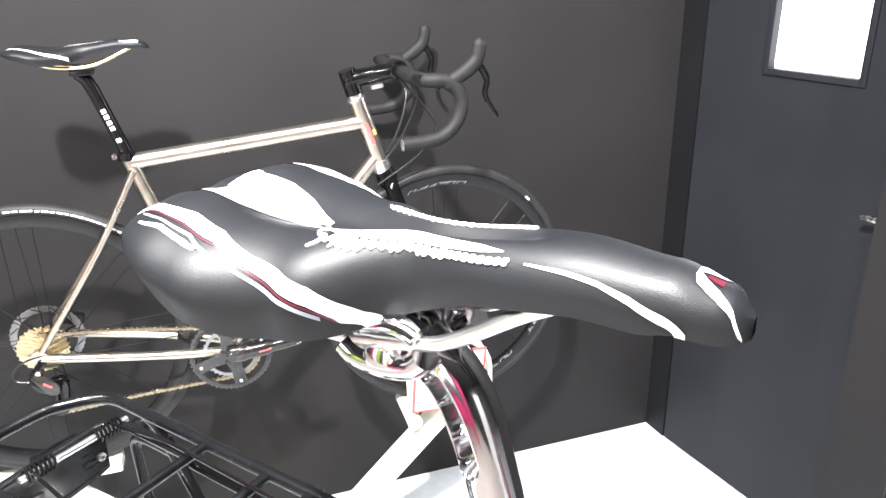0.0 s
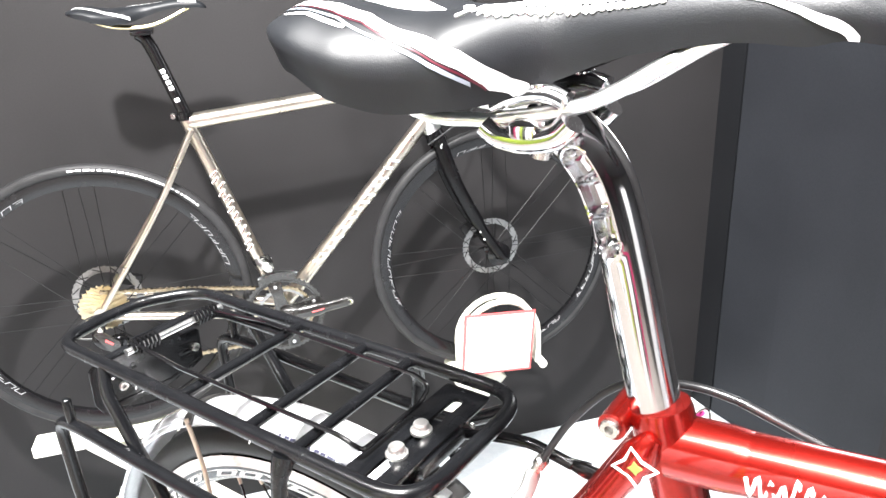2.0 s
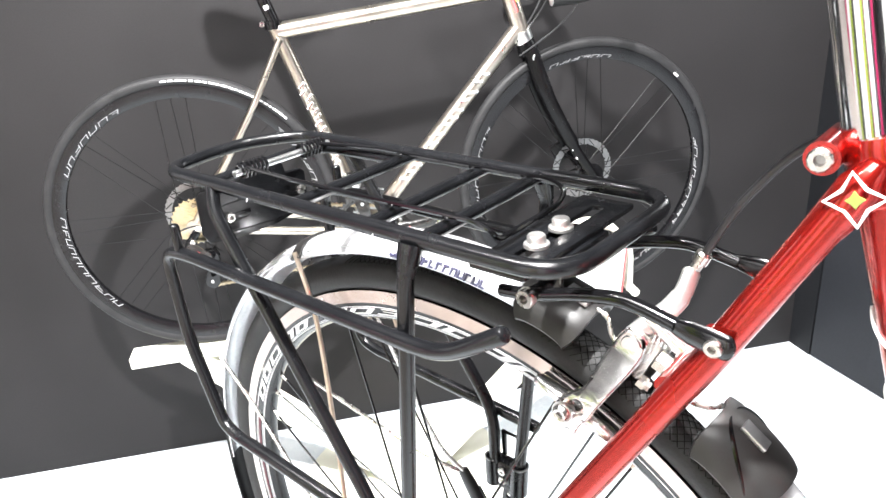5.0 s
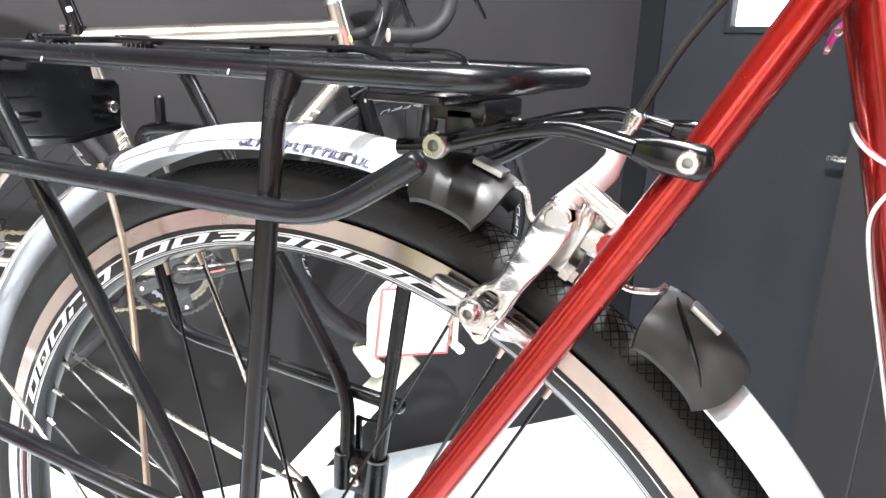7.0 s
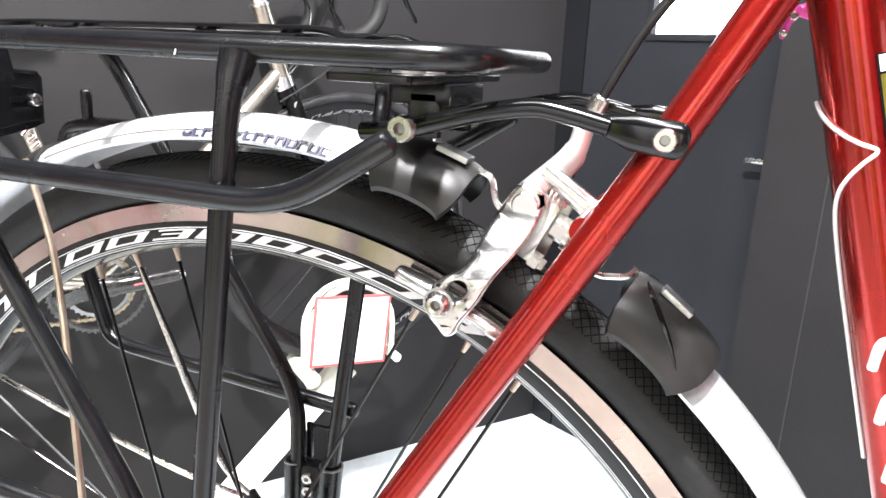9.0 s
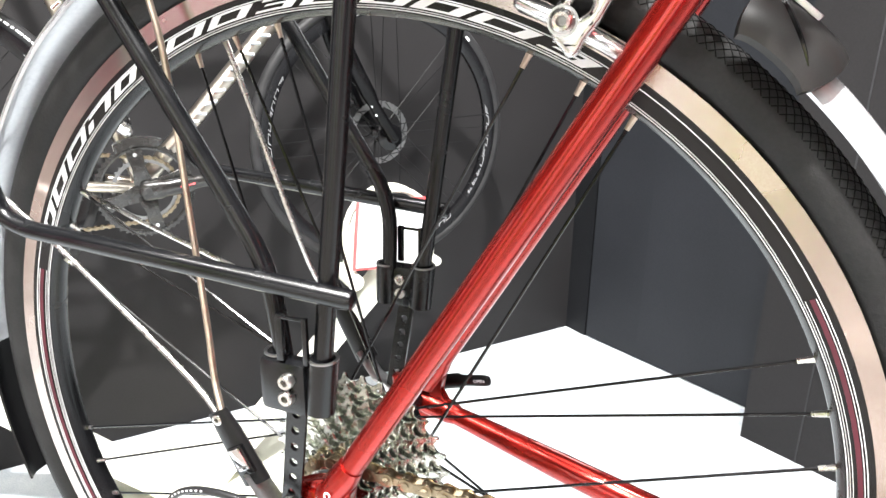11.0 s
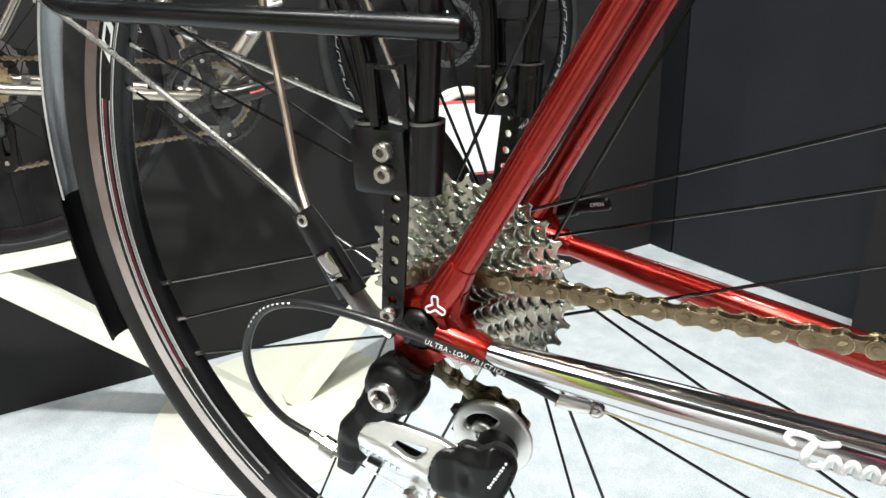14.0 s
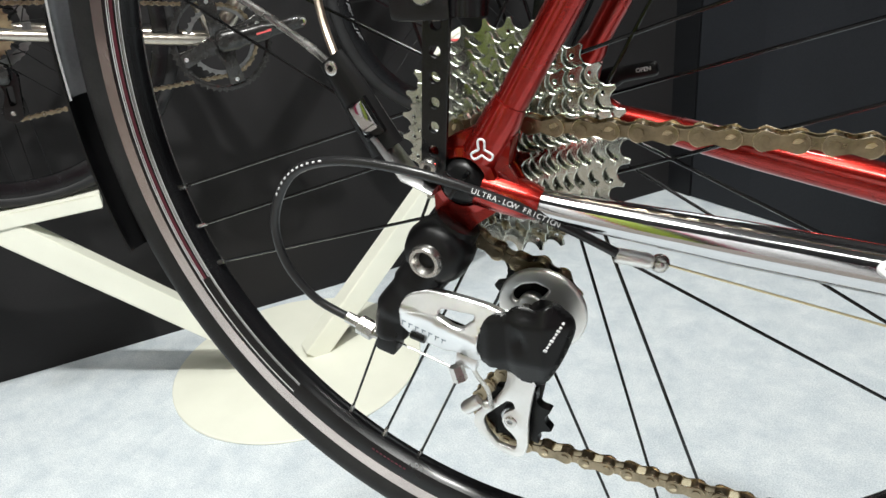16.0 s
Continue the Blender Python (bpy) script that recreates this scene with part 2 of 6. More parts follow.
def sweep(pts, radius, n=10, bm=None, flat=1.0, up=(0, 0, 1), closed=False, dome=False):
    """A tube along a line; radius may be a list, flat squeezes it across 'up'."""
    bm = bm or bmesh.new()
    pts = [Vector(p) for p in pts]
    radii = radius if isinstance(radius, (list, tuple)) else [radius] * len(pts)
    if dome and not closed:
        for end in (0, -1):
            d = (pts[end] - pts[1 if end == 0 else -2]).normalized()
            r = radii[end]
            extra = [(pts[end] + d * r * 0.35, r * 0.85), (pts[end] + d * r * 0.55, r * 0.45)]
            if end == 0:
                pts, radii = [e[0] for e in extra[::-1]] + pts, [e[1] for e in extra[::-1]] + list(radii)
            else:
                pts, radii = pts + [e[0] for e in extra], list(radii) + [e[1] for e in extra]
    m = len(pts)
    rings = []
    t0 = (pts[1] - pts[0]).normalized()
    ref = Vector(up)
    if abs(ref.dot(t0)) > 0.95:
        ref = Vector((0, 1, 0)) if abs(t0.y) < 0.9 else Vector((1, 0, 0))
    a = (ref - t0 * ref.dot(t0)).normalized()
    for i in range(m):
        before, after = pts[(i - 1) % m] if closed or i else pts[0], pts[(i + 1) % m] if closed or i < m - 1 else pts[-1]
        t = (after - before).normalized()
        a = (a - t * a.dot(t)).normalized()
        b = t.cross(a)
        rings.append([bm.verts.new(pts[i] + a * radii[i] * math.cos(2 * math.pi * k / n) + b * radii[i] * flat * math.sin(2 * math.pi * k / n)) for k in range(n)])
    for i in range(m if closed else m - 1):
        r, s = rings[i], rings[(i + 1) % m]
        for k in range(n):
            bm.faces.new((r[k], r[(k + 1) % n], s[(k + 1) % n], s[k]))
    if not closed:
        bm.faces.new(rings[0][::-1])
        bm.faces.new(rings[-1])
    return bm


def revolve(profile, n=48, centre=(0, 0, 0), bm=None, start=0.0, stop=360.0, ring=True, axis="y"):
    """Turns a profile of (radius, along) about an axis through centre; ring closes the profile; degrees run from +x to +z."""
    bm = bm or bmesh.new()
    full = abs(stop - start) > 359.9
    steps = n if full else n + 1
    rows = []
    for i in range(steps):
        a = radians(start + (stop - start) * i / n)
        row = []
        for r, h in profile:
            x, z = r * math.cos(a), r * math.sin(a)
            p = {"y": (x, h, z), "z": (x, z, h), "x": (h, x, z)}[axis]
            row.append(bm.verts.new(Vector(p) + Vector(centre)))
        rows.append(row)
    m = len(profile)
    for i in range(n):
        r, s = rows[i], rows[(i + 1) % steps]
        for k in range(m if ring else m - 1):
            bm.faces.new((r[k], r[(k + 1) % m], s[(k + 1) % m], s[k]))
    if not full and ring:
        bm.faces.new(rows[0])
        bm.faces.new(rows[-1][::-1])
    if full and not ring:
        for k in (0, m - 1):
            if profile[k][0] > 1e-5:
                bm.faces.new([row[k] for row in rows])
    bmesh.ops.remove_doubles(bm, verts=bm.verts, dist=1e-6)
    return bm


def disc(r, y0, y1, centre=(0, 0, 0), n=24, bevel=0.0006, bm=None, axis="y", hole=0.0):
    """A washer or short cylinder with chamfered edges."""
    b = min(bevel, abs(y1 - y0) * 0.4, r * 0.4)
    if hole:
        return revolve([(hole, y0), (r - b, y0), (r, y0 + b), (r, y1 - b), (r - b, y1), (hole, y1)], n, centre, bm, axis=axis)
    return revolve([(0, y0), (r - b, y0), (r, y0 + b), (r, y1 - b), (r - b, y1), (0, y1)], n, centre, bm, ring=False, axis=axis)


def box(size, centre=(0, 0, 0), bevel=0.001, turn=(0, 0, 0), bm=None):
    out = bm or bmesh.new()
    made = bmesh.ops.create_cube(out, size=1.0, matrix=pose(*centre, *turn) @ Matrix.Diagonal((*size, 1)))
    if bevel:
        edges = list({e for v in made["verts"] for e in v.link_edges})
        bmesh.ops.bevel(out, geom=edges, offset=bevel, segments=2, affect="EDGES", profile=0.6)
    return out


def plate(outline, y0, y1, bevel=0.0008, bm=None, segments=2):
    """An outline of (x, z) given depth along y, with rounded rims."""
    out = bm or bmesh.new()
    front = [out.verts.new((x, y0, z)) for x, z in outline]
    back = [out.verts.new((x, y1, z)) for x, z in outline]
    f = [out.faces.new(front), out.faces.new(back[::-1])]
    n = len(outline)
    for i in range(n):
        out.faces.new((front[i], back[i], back[(i + 1) % n], front[(i + 1) % n]))
    if bevel:
        edges = list({e for face in f for e in face.edges})
        bmesh.ops.bevel(out, geom=edges, offset=bevel, segments=segments, affect="EDGES", profile=0.6)
    return out


def rounded(outline, radius, k=4):
    """A closed outline of (x, z) with its corners rounded."""
    pts = [Vector((x, 0, z)) for x, z in outline]
    out, n = [], len(pts)
    for i in range(n):
        a, b, c = pts[i - 1], pts[i], pts[(i + 1) % n]
        r = min(radius, (a - b).length * 0.48, (c - b).length * 0.48)
        p, q = b + (a - b).normalized() * r, b + (c - b).normalized() * r
        for j in range(k + 1):
            f = j / k
            v = p * (1 - f) ** 2 + b * 2 * f * (1 - f) + q * f * f
            out.append((v.x, v.z))
    return out


def holed(outer, holes, y0, y1, bevel=0.0008, segments=3, rows=0):
    """An outline with open holes, given depth along y, rims rounded; rows of cuts along z let it be bent."""
    bm = bmesh.new()
    for loop in [outer, *holes]:
        vs = [bm.verts.new((x, y0, z)) for x, z in loop]
        for i in range(len(vs)):
            bm.edges.new((vs[i - 1], vs[i]))
    rims = list(bm.edges)
    bmesh.ops.triangle_fill(bm, use_beauty=True, use_dissolve=False, edges=rims)
    if rows:
        zs = [z for _, z in outer]
        for k in range(1, rows):
            bmesh.ops.bisect_plane(bm, geom=bm.verts[:] + bm.edges[:] + bm.faces[:], plane_co=(0, 0, min(zs) + (max(zs) - min(zs)) * k / rows), plane_no=(0, 0, 1))
    made = bmesh.ops.extrude_face_region(bm, geom=bm.faces[:])
    for v in made["geom"]:
        if isinstance(v, bmesh.types.BMVert):
            v.co.y = y1
    bmesh.ops.recalc_face_normals(bm, faces=bm.faces)
    if bevel:
        edges = [e for e in bm.edges if len(e.link_faces) == 2 and e.calc_face_angle(0) > 1.2 and abs(e.verts[0].co.y - e.verts[1].co.y) < 1e-6]
        bmesh.ops.bevel(bm, geom=edges, offset=bevel, segments=segments, affect="EDGES", profile=0.5)
    return bm


def shade_socket(ob, r):
    """Darkens the faces near a bolt's y axis, painted shade for its socket."""
    ob.data.materials.append(ROTOR)
    for f in ob.data.polygons:
        if math.hypot(f.center.x, f.center.z) < r:
            f.material_index = 1


def hex_bolt(centre, r, depth, parent, name="bolt", material=None, axis="y", sign=-1):
    """A round socket-head bolt: head with a recessed hexagon, its shade painted dark."""
    bm = revolve([(0, sign * depth * 0.3), (r * 0.36, sign * depth * 0.3), (r * 0.46, sign * depth), (r * 0.86, sign * depth), (r, sign * depth * 0.8), (r, 0)], 12, centre, ring=False, axis=axis)
    ob = part(name, bm, material or STEEL, parent)
    ob.data.materials.append(ROTOR)
    cx = "xyz".index(axis)
    for f in ob.data.polygons:
        d = f.center - Vector(centre)
        d[cx] = 0
        if d.length < r * 0.36:
            f.material_index = 1
    return ob


# ---- the booth and the hall round it ----
CORNER = Vector((-0.265, 2.085, 0))
SEAM = Vector((-0.185, 2.033, 0))
LEFT = 51.0    # heading of the left wall, which the titanium bicycle stands along
RIGHT = -29.0  # heading of the wall with the door


def along(origin, heading, s, away=0.0, z=0.0):
    h = radians(heading)
    return Vector((origin[0] + s * math.cos(h) - away * math.sin(h), origin[1] + s * math.sin(h) + away * math.cos(h), z))


def slab(name, origin, heading, s0, s1, away0, away1, z0, z1, material, label="", kind="structure", parent=None, bevel=0.0):
    """An upright or lying slab in the frame of a wall: along it, away from the booth, and up."""
    c = along(origin, heading, (s0 + s1) / 2, (away0 + away1) / 2, (z0 + z1) / 2)
    bm = box((s1 - s0, away1 - away0, z1 - z0), (0, 0, 0), bevel)
    ob = part(name, bm, material, parent)
    ob.matrix_basis = pose(*c, 0, 0, heading)
    return tagged(ob, label, kind=kind) if parent is None else ob


floor = part("floor", box((16, 16, 0.1), (0, 0, -0.05), 0), CARPET)
tagged(floor, "pale grey short pile exhibition carpet", kind="structure")
slab("wall_left", CORNER, LEFT, -4.0, 0.0, 0.0, 0.1, 0, 2.7, WALL, "charcoal painted booth wall panel")
# narrow return in the corner, coloured darker than the walls beside it
slab("wall_return", CORNER, -33.0, 0.0, 0.096, 0.0, 0.12, 0, 2.7, RETURN_DARK, "narrow dark strip of wall in the corner beside the door")
slab("trim", SEAM, RIGHT, 0.0, 0.008, 0.012, 0.12, 0, 2.7, HALL_DARK, "dark shadow gap beside the door leaf")
slab("wall_right", SEAM, RIGHT, 0.70, 2.3, -0.15, 0.12, 0, 2.7, WALL, "charcoal painted wall standing forward of the door")
slab("trim", SEAM, RIGHT, 0.855, 0.859, -0.1525, -0.14, 0, 2.7, HALL_DARK, "dark panel joint in the painted wall")
slab("wall_over_door", SEAM, RIGHT, 0.008, 0.70, 0.0, 0.12, 2.25, 2.7, WALL, "charcoal wall panel over the door")

# door leaf with its lit window
door = new("door_1")
tagged(door, "charcoal painted door with a bright window", kind="structure")
D0, D1, DT = 0.008, 0.70, 2.25
W0, W1, V0, V1 = 0.225, 0.525, 1.35, 2.05
for s0, s1, z0, z1 in ((D0, W0, 0.004, DT), (W1, D1, 0.004, DT), (W0, W1, 0.004, V0), (W0, W1, V1, DT)):
    slab("leaf", SEAM, RIGHT, s0, s1, 0.0, 0.045, z0, z1, DOOR, parent=door)
F = 0.018
for s0, s1, z0, z1 in ((W0, W0 + F, V0, V1), (W1 - F, W1, V0, V1), (W0 + F, W1 - F, V0, V0 + F), (W0 + F, W1 - F, V1 - F, V1)):
    slab("window_frame", SEAM, RIGHT, s0, s1, -0.006, 0.05, z0, z1, DOOR, parent=door, bevel=0.002)
slab("pane", SEAM, RIGHT, W0 + F, W1 - F, 0.02, 0.026, V0 + F, V1 - F, WINDOW_LIGHT, parent=door)
rose = part("handle_rose", disc(0.024, -0.008, 0.0, n=24), STEEL, door)
rose.matrix_basis = pose(*along(SEAM, RIGHT, 0.664, 0, 1.052), 0, 0, RIGHT)
lever = part("door_handle", sweep(fillet([(0.0, 0, 0), (0.0, -0.045, 0), (-0.058, -0.047, 0)], 0.012), 0.0075, 10, dome=True), STEEL, door)
lever.matrix_basis = pose(*along(SEAM, RIGHT, 0.664, 0, 1.052), 0, 0, RIGHT)

# the hall that closes the place
for name, size, c, m in (
    ("hall_wall_south", (16, 0.1, 4.6), (0, -8.05, 2.3), HALL),
    ("hall_wall_north", (16, 0.1, 4.6), (0, 8.05, 2.3), HALL),
    ("hall_wall_east", (0.1, 16, 4.6), (8.05, 0, 2.3), HALL),
    ("hall_wall_west", (0.1, 16, 4.6), (-8.05, 0, 2.3), HALL),
    ("ceiling", (16.2, 16.2, 0.1), (0, 0, 4.65), HALL),
):
    tagged(part(name, box(size, c, 0), m), "plain exhibition hall surface", kind="structure")


# unseen floor sheet in front of the booth, added for metal to mirror
tagged(part("mirror_floor", box((16, 6.85, 0.004), (0, -4.575, 0.006), 0), MIRROR_FLOOR), "warm grey sheet added out of view for the metal to mirror", kind="structure")


# unseen panels added across the aisle for the polished metal to mirror
for name, size, c, m in (
    ("reflector_magenta", (0.504, 0.06, 2.6), (-2.88, -3.2, 1.3), HALL_RED),
    ("reflector_white", (0.648, 0.06, 2.6), (-2.23, -3.2, 1.3), HALL_WHITE),
    ("reflector_green", (0.36, 0.06, 2.6), (-1.51, -3.15, 1.3), HALL_GREEN),
    ("reflector_dark", (0.504, 0.06, 2.6), (-1.08, -3.2, 1.3), HALL_DARK),
    ("reflector_white", (0.432, 0.06, 2.6), (-0.612, -3.2, 1.3), HALL_WHITE),
    ("reflector_dark", (0.101, 0.06, 2.6), (-0.346, -3.2, 1.3), HALL_DARK),
    ("reflector_white", (0.403, 0.06, 2.6), (-0.0936, -3.2, 1.3), HALL_WHITE),
    ("reflector_magenta", (0.072, 0.06, 2.6), (0.144, -3.2, 1.3), HALL_RED),
    ("reflector_green", (0.36, 0.06, 2.6), (0.36, -3.2, 1.3), HALL_GREEN),
    ("reflector_dark", (0.216, 0.06, 2.6), (0.648, -3.2, 1.3), HALL_DARK),
    ("reflector_magenta", (0.072, 0.06, 2.6), (0.792, -3.2, 1.3), HALL_RED),
    ("reflector_white", (0.202, 0.06, 2.6), (0.929, -3.2, 1.3), HALL_WHITE),
    ("reflector_white", (0.48, 0.06, 2.6), (1.30, -3.2, 1.3), HALL_WHITE),
    ("reflector_dark", (0.34, 0.06, 2.6), (1.72, -3.2, 1.3), HALL_DARK),
    ("reflector_magenta", (0.432, 0.06, 2.6), (2.23, -3.15, 1.3), HALL_RED),
    ("reflector_dark", (0.06, 1.6, 2.6), (4.6, -3.0, 1.3), HALL_DARK),
    ("reflector_white", (0.06, 1.4, 2.6), (4.6, -1.3, 1.3), HALL_WHITE),
    ("reflector_white", (0.06, 1.2, 2.6), (-5.2, -2.6, 1.3), HALL_WHITE),
):
    tagged(part(name, box(size, c, 0), m), "plain coloured reflector panel added out of view", kind="structure")


# ---- display stand of the titanium bicycle ----
ROAD = pose(-1.2012, 0.4535, AXLE - 0.0103, 0, 0, 50.93)
FLOOR_R = -(AXLE - 0.0103)


def flat_bar(a, b, width, thick, across=(0, 1, 0)):
    """A straight bar of rectangular section from a to b."""
    a, b, w = Vector(a), Vector(b), Vector(across)
    d = (b - a).normalized()
    n = d.cross(w).normalized()
    bm = bmesh.new()
    ends = [[bm.verts.new(p + w * width * i / 2 + n * thick * j / 2) for i, j in ((-1, -1), (1, -1), (1, 1), (-1, 1))] for p in (a, b)]
    bm.faces.new(ends[0])
    bm.faces.new(ends[1][::-1])
    for k in range(4):
        bm.faces.new((ends[0][k], ends[1][k], ends[1][(k + 1) % 4], ends[0][(k + 1) % 4]))
    bmesh.ops.bevel(bm, geom=list(bm.edges), offset=0.002, segments=2, affect="EDGES")
    return bm


def display_stand():
    st = thing("display_stand", ROAD, "cream V-shaped bicycle display stand on a round base", "stand")
    part("base_plate", disc(0.303, 0.0, 0.006, (0.422, -0.032, FLOOR_R), 64, 0.002, axis="z"), CREAM, st)
    part("arm", flat_bar((0.40, -0.02, FLOOR_R + 0.004), (-0.10, 0.0, -0.352), 0.05, 0.055), CREAM, st)
    part("arm", flat_bar((0.46, -0.02, FLOOR_R + 0.004), (0.965, -0.03, -0.36), 0.05, 0.055), CREAM, st)
    part("wheel_rest", flat_bar((-0.235, 0.0, -0.352), (0.105, 0.0, -0.352), 0.06, 0.03), CREAM, st)
    for v in (-0.062, -0.022):
        pts = [(0.855, v, -0.345), (0.855, v, -0.25)]
        pts += [(0.965 - 0.11 * math.cos(radians(a)), v, -0.25 + 0.11 * math.sin(radians(a))) for a in range(15, 180, 15)]
        pts += [(1.075, v, -0.25), (1.075, v, -0.345)]
        part("hoop", sweep(pts, 0.0085, 10, up=(0, 1, 0)), CREAM, st)
    part("cross_pin", sweep([(0.845, -0.11, -0.35), (0.845, 0.03, -0.35)], 0.02, 14), CREAM, st)
    part("cross_pin", sweep([(1.08, -0.09, -0.34), (1.08, 0.03, -0.34)], 0.012, 12), CREAM, st)
    return st


def card_sign():
    sign = part("sign", box((0.198, 0.003, 0.178), (0, 0, 0), 0.0005), SIGN_RED)
    tagged(sign, "white card sign with a red border against a cream stand", "sign")
    sign.matrix_basis = ROAD @ pose(0.944, -0.105, -0.238, 0, 5.0, 0)
    part("card", box((0.184, 0.002, 0.164), (0, -0.003, 0), 0.0004), PAPER, sign)


display_stand()
card_sign()


# ---- shared bicycle parts ----
def gear(teeth, r_out, depth, y0, y1, hole, centre=(0, 0, 0), bm=None):
    """A toothed ring with a hole."""
    bm = bm or bmesh.new()
    shape = (1.0, 0.98, 0.9, 0.66, 0.26, 0.0, 0.26, 0.66, 0.9, 0.98)
    out, n = [], teeth * 10
    for i in range(n):
        r = r_out - depth * shape[i % 10]
        a = 2 * math.pi * i / n
        out.append((r * math.cos(a), r * math.sin(a), hole * math.cos(a), hole * math.sin(a)))
    rows = []
    for x, z, hx, hz in out:
        rows.append([bm.verts.new(Vector(centre) + Vector(p)) for p in ((hx, y0, hz), (x, y0, z), (x, y1, z), (hx, y1, hz))])
    for i in range(n):
        r, s = rows[i], rows[(i + 1) % n]
        for k in range(4):
            bm.faces.new((r[k], r[(k + 1) % 4], s[(k + 1) % 4], s[k]))
    return bm


def cog_mesh(teeth, r_out, y0, y1, bore, drilled):
    """A sprocket: chamfered teeth and a small round hole under every tooth."""
    shape = [math.sqrt(max(0.0, 1 - (min(k, 12 - k) / 12 / 0.40) ** 2)) for k in range(12)]
    n = teeth * 12
    ring = lambda r, k, m, c=(0.0, 0.0): (c[0] + r * math.cos(2 * math.pi * k / m), c[1] + r * math.sin(2 * math.pi * k / m))
    outer = [ring(r_out - 0.0056 * shape[i % 12], i, n) for i in range(n)]
    holes = [[ring(bore, -k, 36) for k in range(36)]]
    if drilled:
        for i in range(teeth):
            c = ring(r_out - 0.0072, i + 0.5, teeth)
            holes.append([ring(0.0010, -k, 8, c) for k in range(8)])
    return holed(outer, holes, y0, y1, 0.00035, 1)


def chain_path(pts, pitch=0.0127):
    """Equal steps of one chain pitch along a line."""
    pts = [Vector(p) for p in pts]
    out, carry = [pts[0].copy()], 0.0
    for a, b in zip(pts, pts[1:]):
        d = (b - a).length
        s = pitch - carry
        while s <= d:
            out.append(a.lerp(b, s / d))
            s += pitch
        carry = d - (s - pitch)
    return out


def link_mesh(pitch, wide, thick, y):
    """One pair of waisted side plates."""
    bm = bmesh.new()
    outline = []
    for i in range(10):
        a = radians(90 + 180 * i / 9)
        outline.append((wide * math.cos(a), wide * math.sin(a)))
    outline.append((pitch / 2, -wide * 0.52))
    for i in range(10):
        a = radians(-90 + 180 * i / 9)
        outline.append((pitch + wide * math.cos(a), wide * math.sin(a)))
    outline.append((pitch / 2, wide * 0.52))
    for s in (-1, 1):
        plate(outline, s * y, s * (y + thick), 0.0003, bm)
    return bm


def chain(pts, parent, material, name="chain", closed=False):
    """A roller chain along a line: links in turn wide and narrow, with pins, as one part."""
    path = chain_path(pts)
    bm = bmesh.new()
    for i in range(len(path) - 1):
        a, b = path[i], path[i + 1]
        d = (b - a).normalized()
        y = Vector((0, 1, 0))
        z = d.cross(y).normalized() * -1
        y = z.cross(d).normalized()
        m = Matrix((d, y, z)).transposed().to_4x4()
        m.translation = a
        piece = link_mesh((b - a).length, 0.0040 if i % 2 else 0.0047, 0.0009, 0.0021 if i % 2 else 0.0031)
        sides = len(piece.faces)
        revolve([(0, -0.0043), (0.0012, -0.0043), (0.0015, -0.0047), (0.0022, -0.0047), (0.0024, -0.0040), (0.0024, 0.0046), (0, 0.0046)], 10, (0, 0, 0), piece, ring=False)
        disc(0.0040, -0.002, 0.002, (0, 0, 0), 10, 0.0003, piece)
        for k, f in enumerate(piece.faces):
            f.material_index = 1 if i % 2 or k >= sides else 0
        piece.transform(m)
        tmp = bpy.data.meshes.new("tmp")
        piece.to_mesh(tmp)
        piece.free()
        bm.from_mesh(tmp)
        bpy.data.meshes.remove(tmp)
    ob = part(name, bm, material, parent)
    ob.data.materials.append(CHAIN_INNER)
    return ob


def level(x, rows):
    """A height read between given stations, eased."""
    for (x0, a), (x1, b) in zip(rows, rows[1:]):
        if x <= x1:
            f = max(0.0, (x - x0) / (x1 - x0))
            f = f * f * (3 - 2 * f)
            return a + (b - a) * f
    return rows[-1][1]


def saddle_point(x, s, length, wide, channel, lift=0.0):
    """A point on a saddle's skin: x from the tail to the nose (0 to 1), s across (-1 to 1)."""
    tail = math.sqrt(max(0.0, 1 - ((0.16 - x) / 0.16) ** 2)) if x < 0.16 else 1.0
    nose = math.sqrt(max(0.0, 1 - ((x - 0.924) / 0.076) ** 2)) if x > 0.924 else 1.0
    half = level(x, ((0, wide * 0.497), (0.2, wide * 0.5), (0.36, wide * 0.373), (0.54, 0.0212), (0.72, 0.0228), (1, 0.0166)))
    half *= (0.512 + 0.488 * tail) * (0.12 + 0.88 * nose)
    top = level(x, ((0, -0.0082), (0.09, 0.0002), (0.3, -0.0066), (0.55, -0.0038), (0.78, 0.0016), (0.9, -0.0014), (0.97, -0.0074), (1, -0.0162)))
    drop = level(x, ((0, 0.0121), (0.1, 0.0365), (0.2, 0.0450), (0.3, 0.0488), (0.4, 0.0475), (0.66, 0.0278), (0.86, 0.025), (0.97, 0.0178), (1, 0.0081)))
    drop *= (wide / 0.155) ** 2.5
    a = s * math.pi / 2
    yy = half * math.sin(a)
    c = max(0.0, math.cos(a))
    z = top - drop * (1 - c ** 0.62)
    z -= channel * math.exp(-(s / 0.17) ** 2) * math.sin(math.pi * min(1, max(0, (x + 0.04) / 0.78))) ** 0.7
    under = 1.0 if abs(s) < 0.8 else 1 - 0.10 * ((abs(s) - 0.8) / 0.2) ** 2
    p = Vector((x * length, yy * under, z))
    return p + Vector((0, math.sin(a), math.cos(a) + 0.15)).normalized() * lift


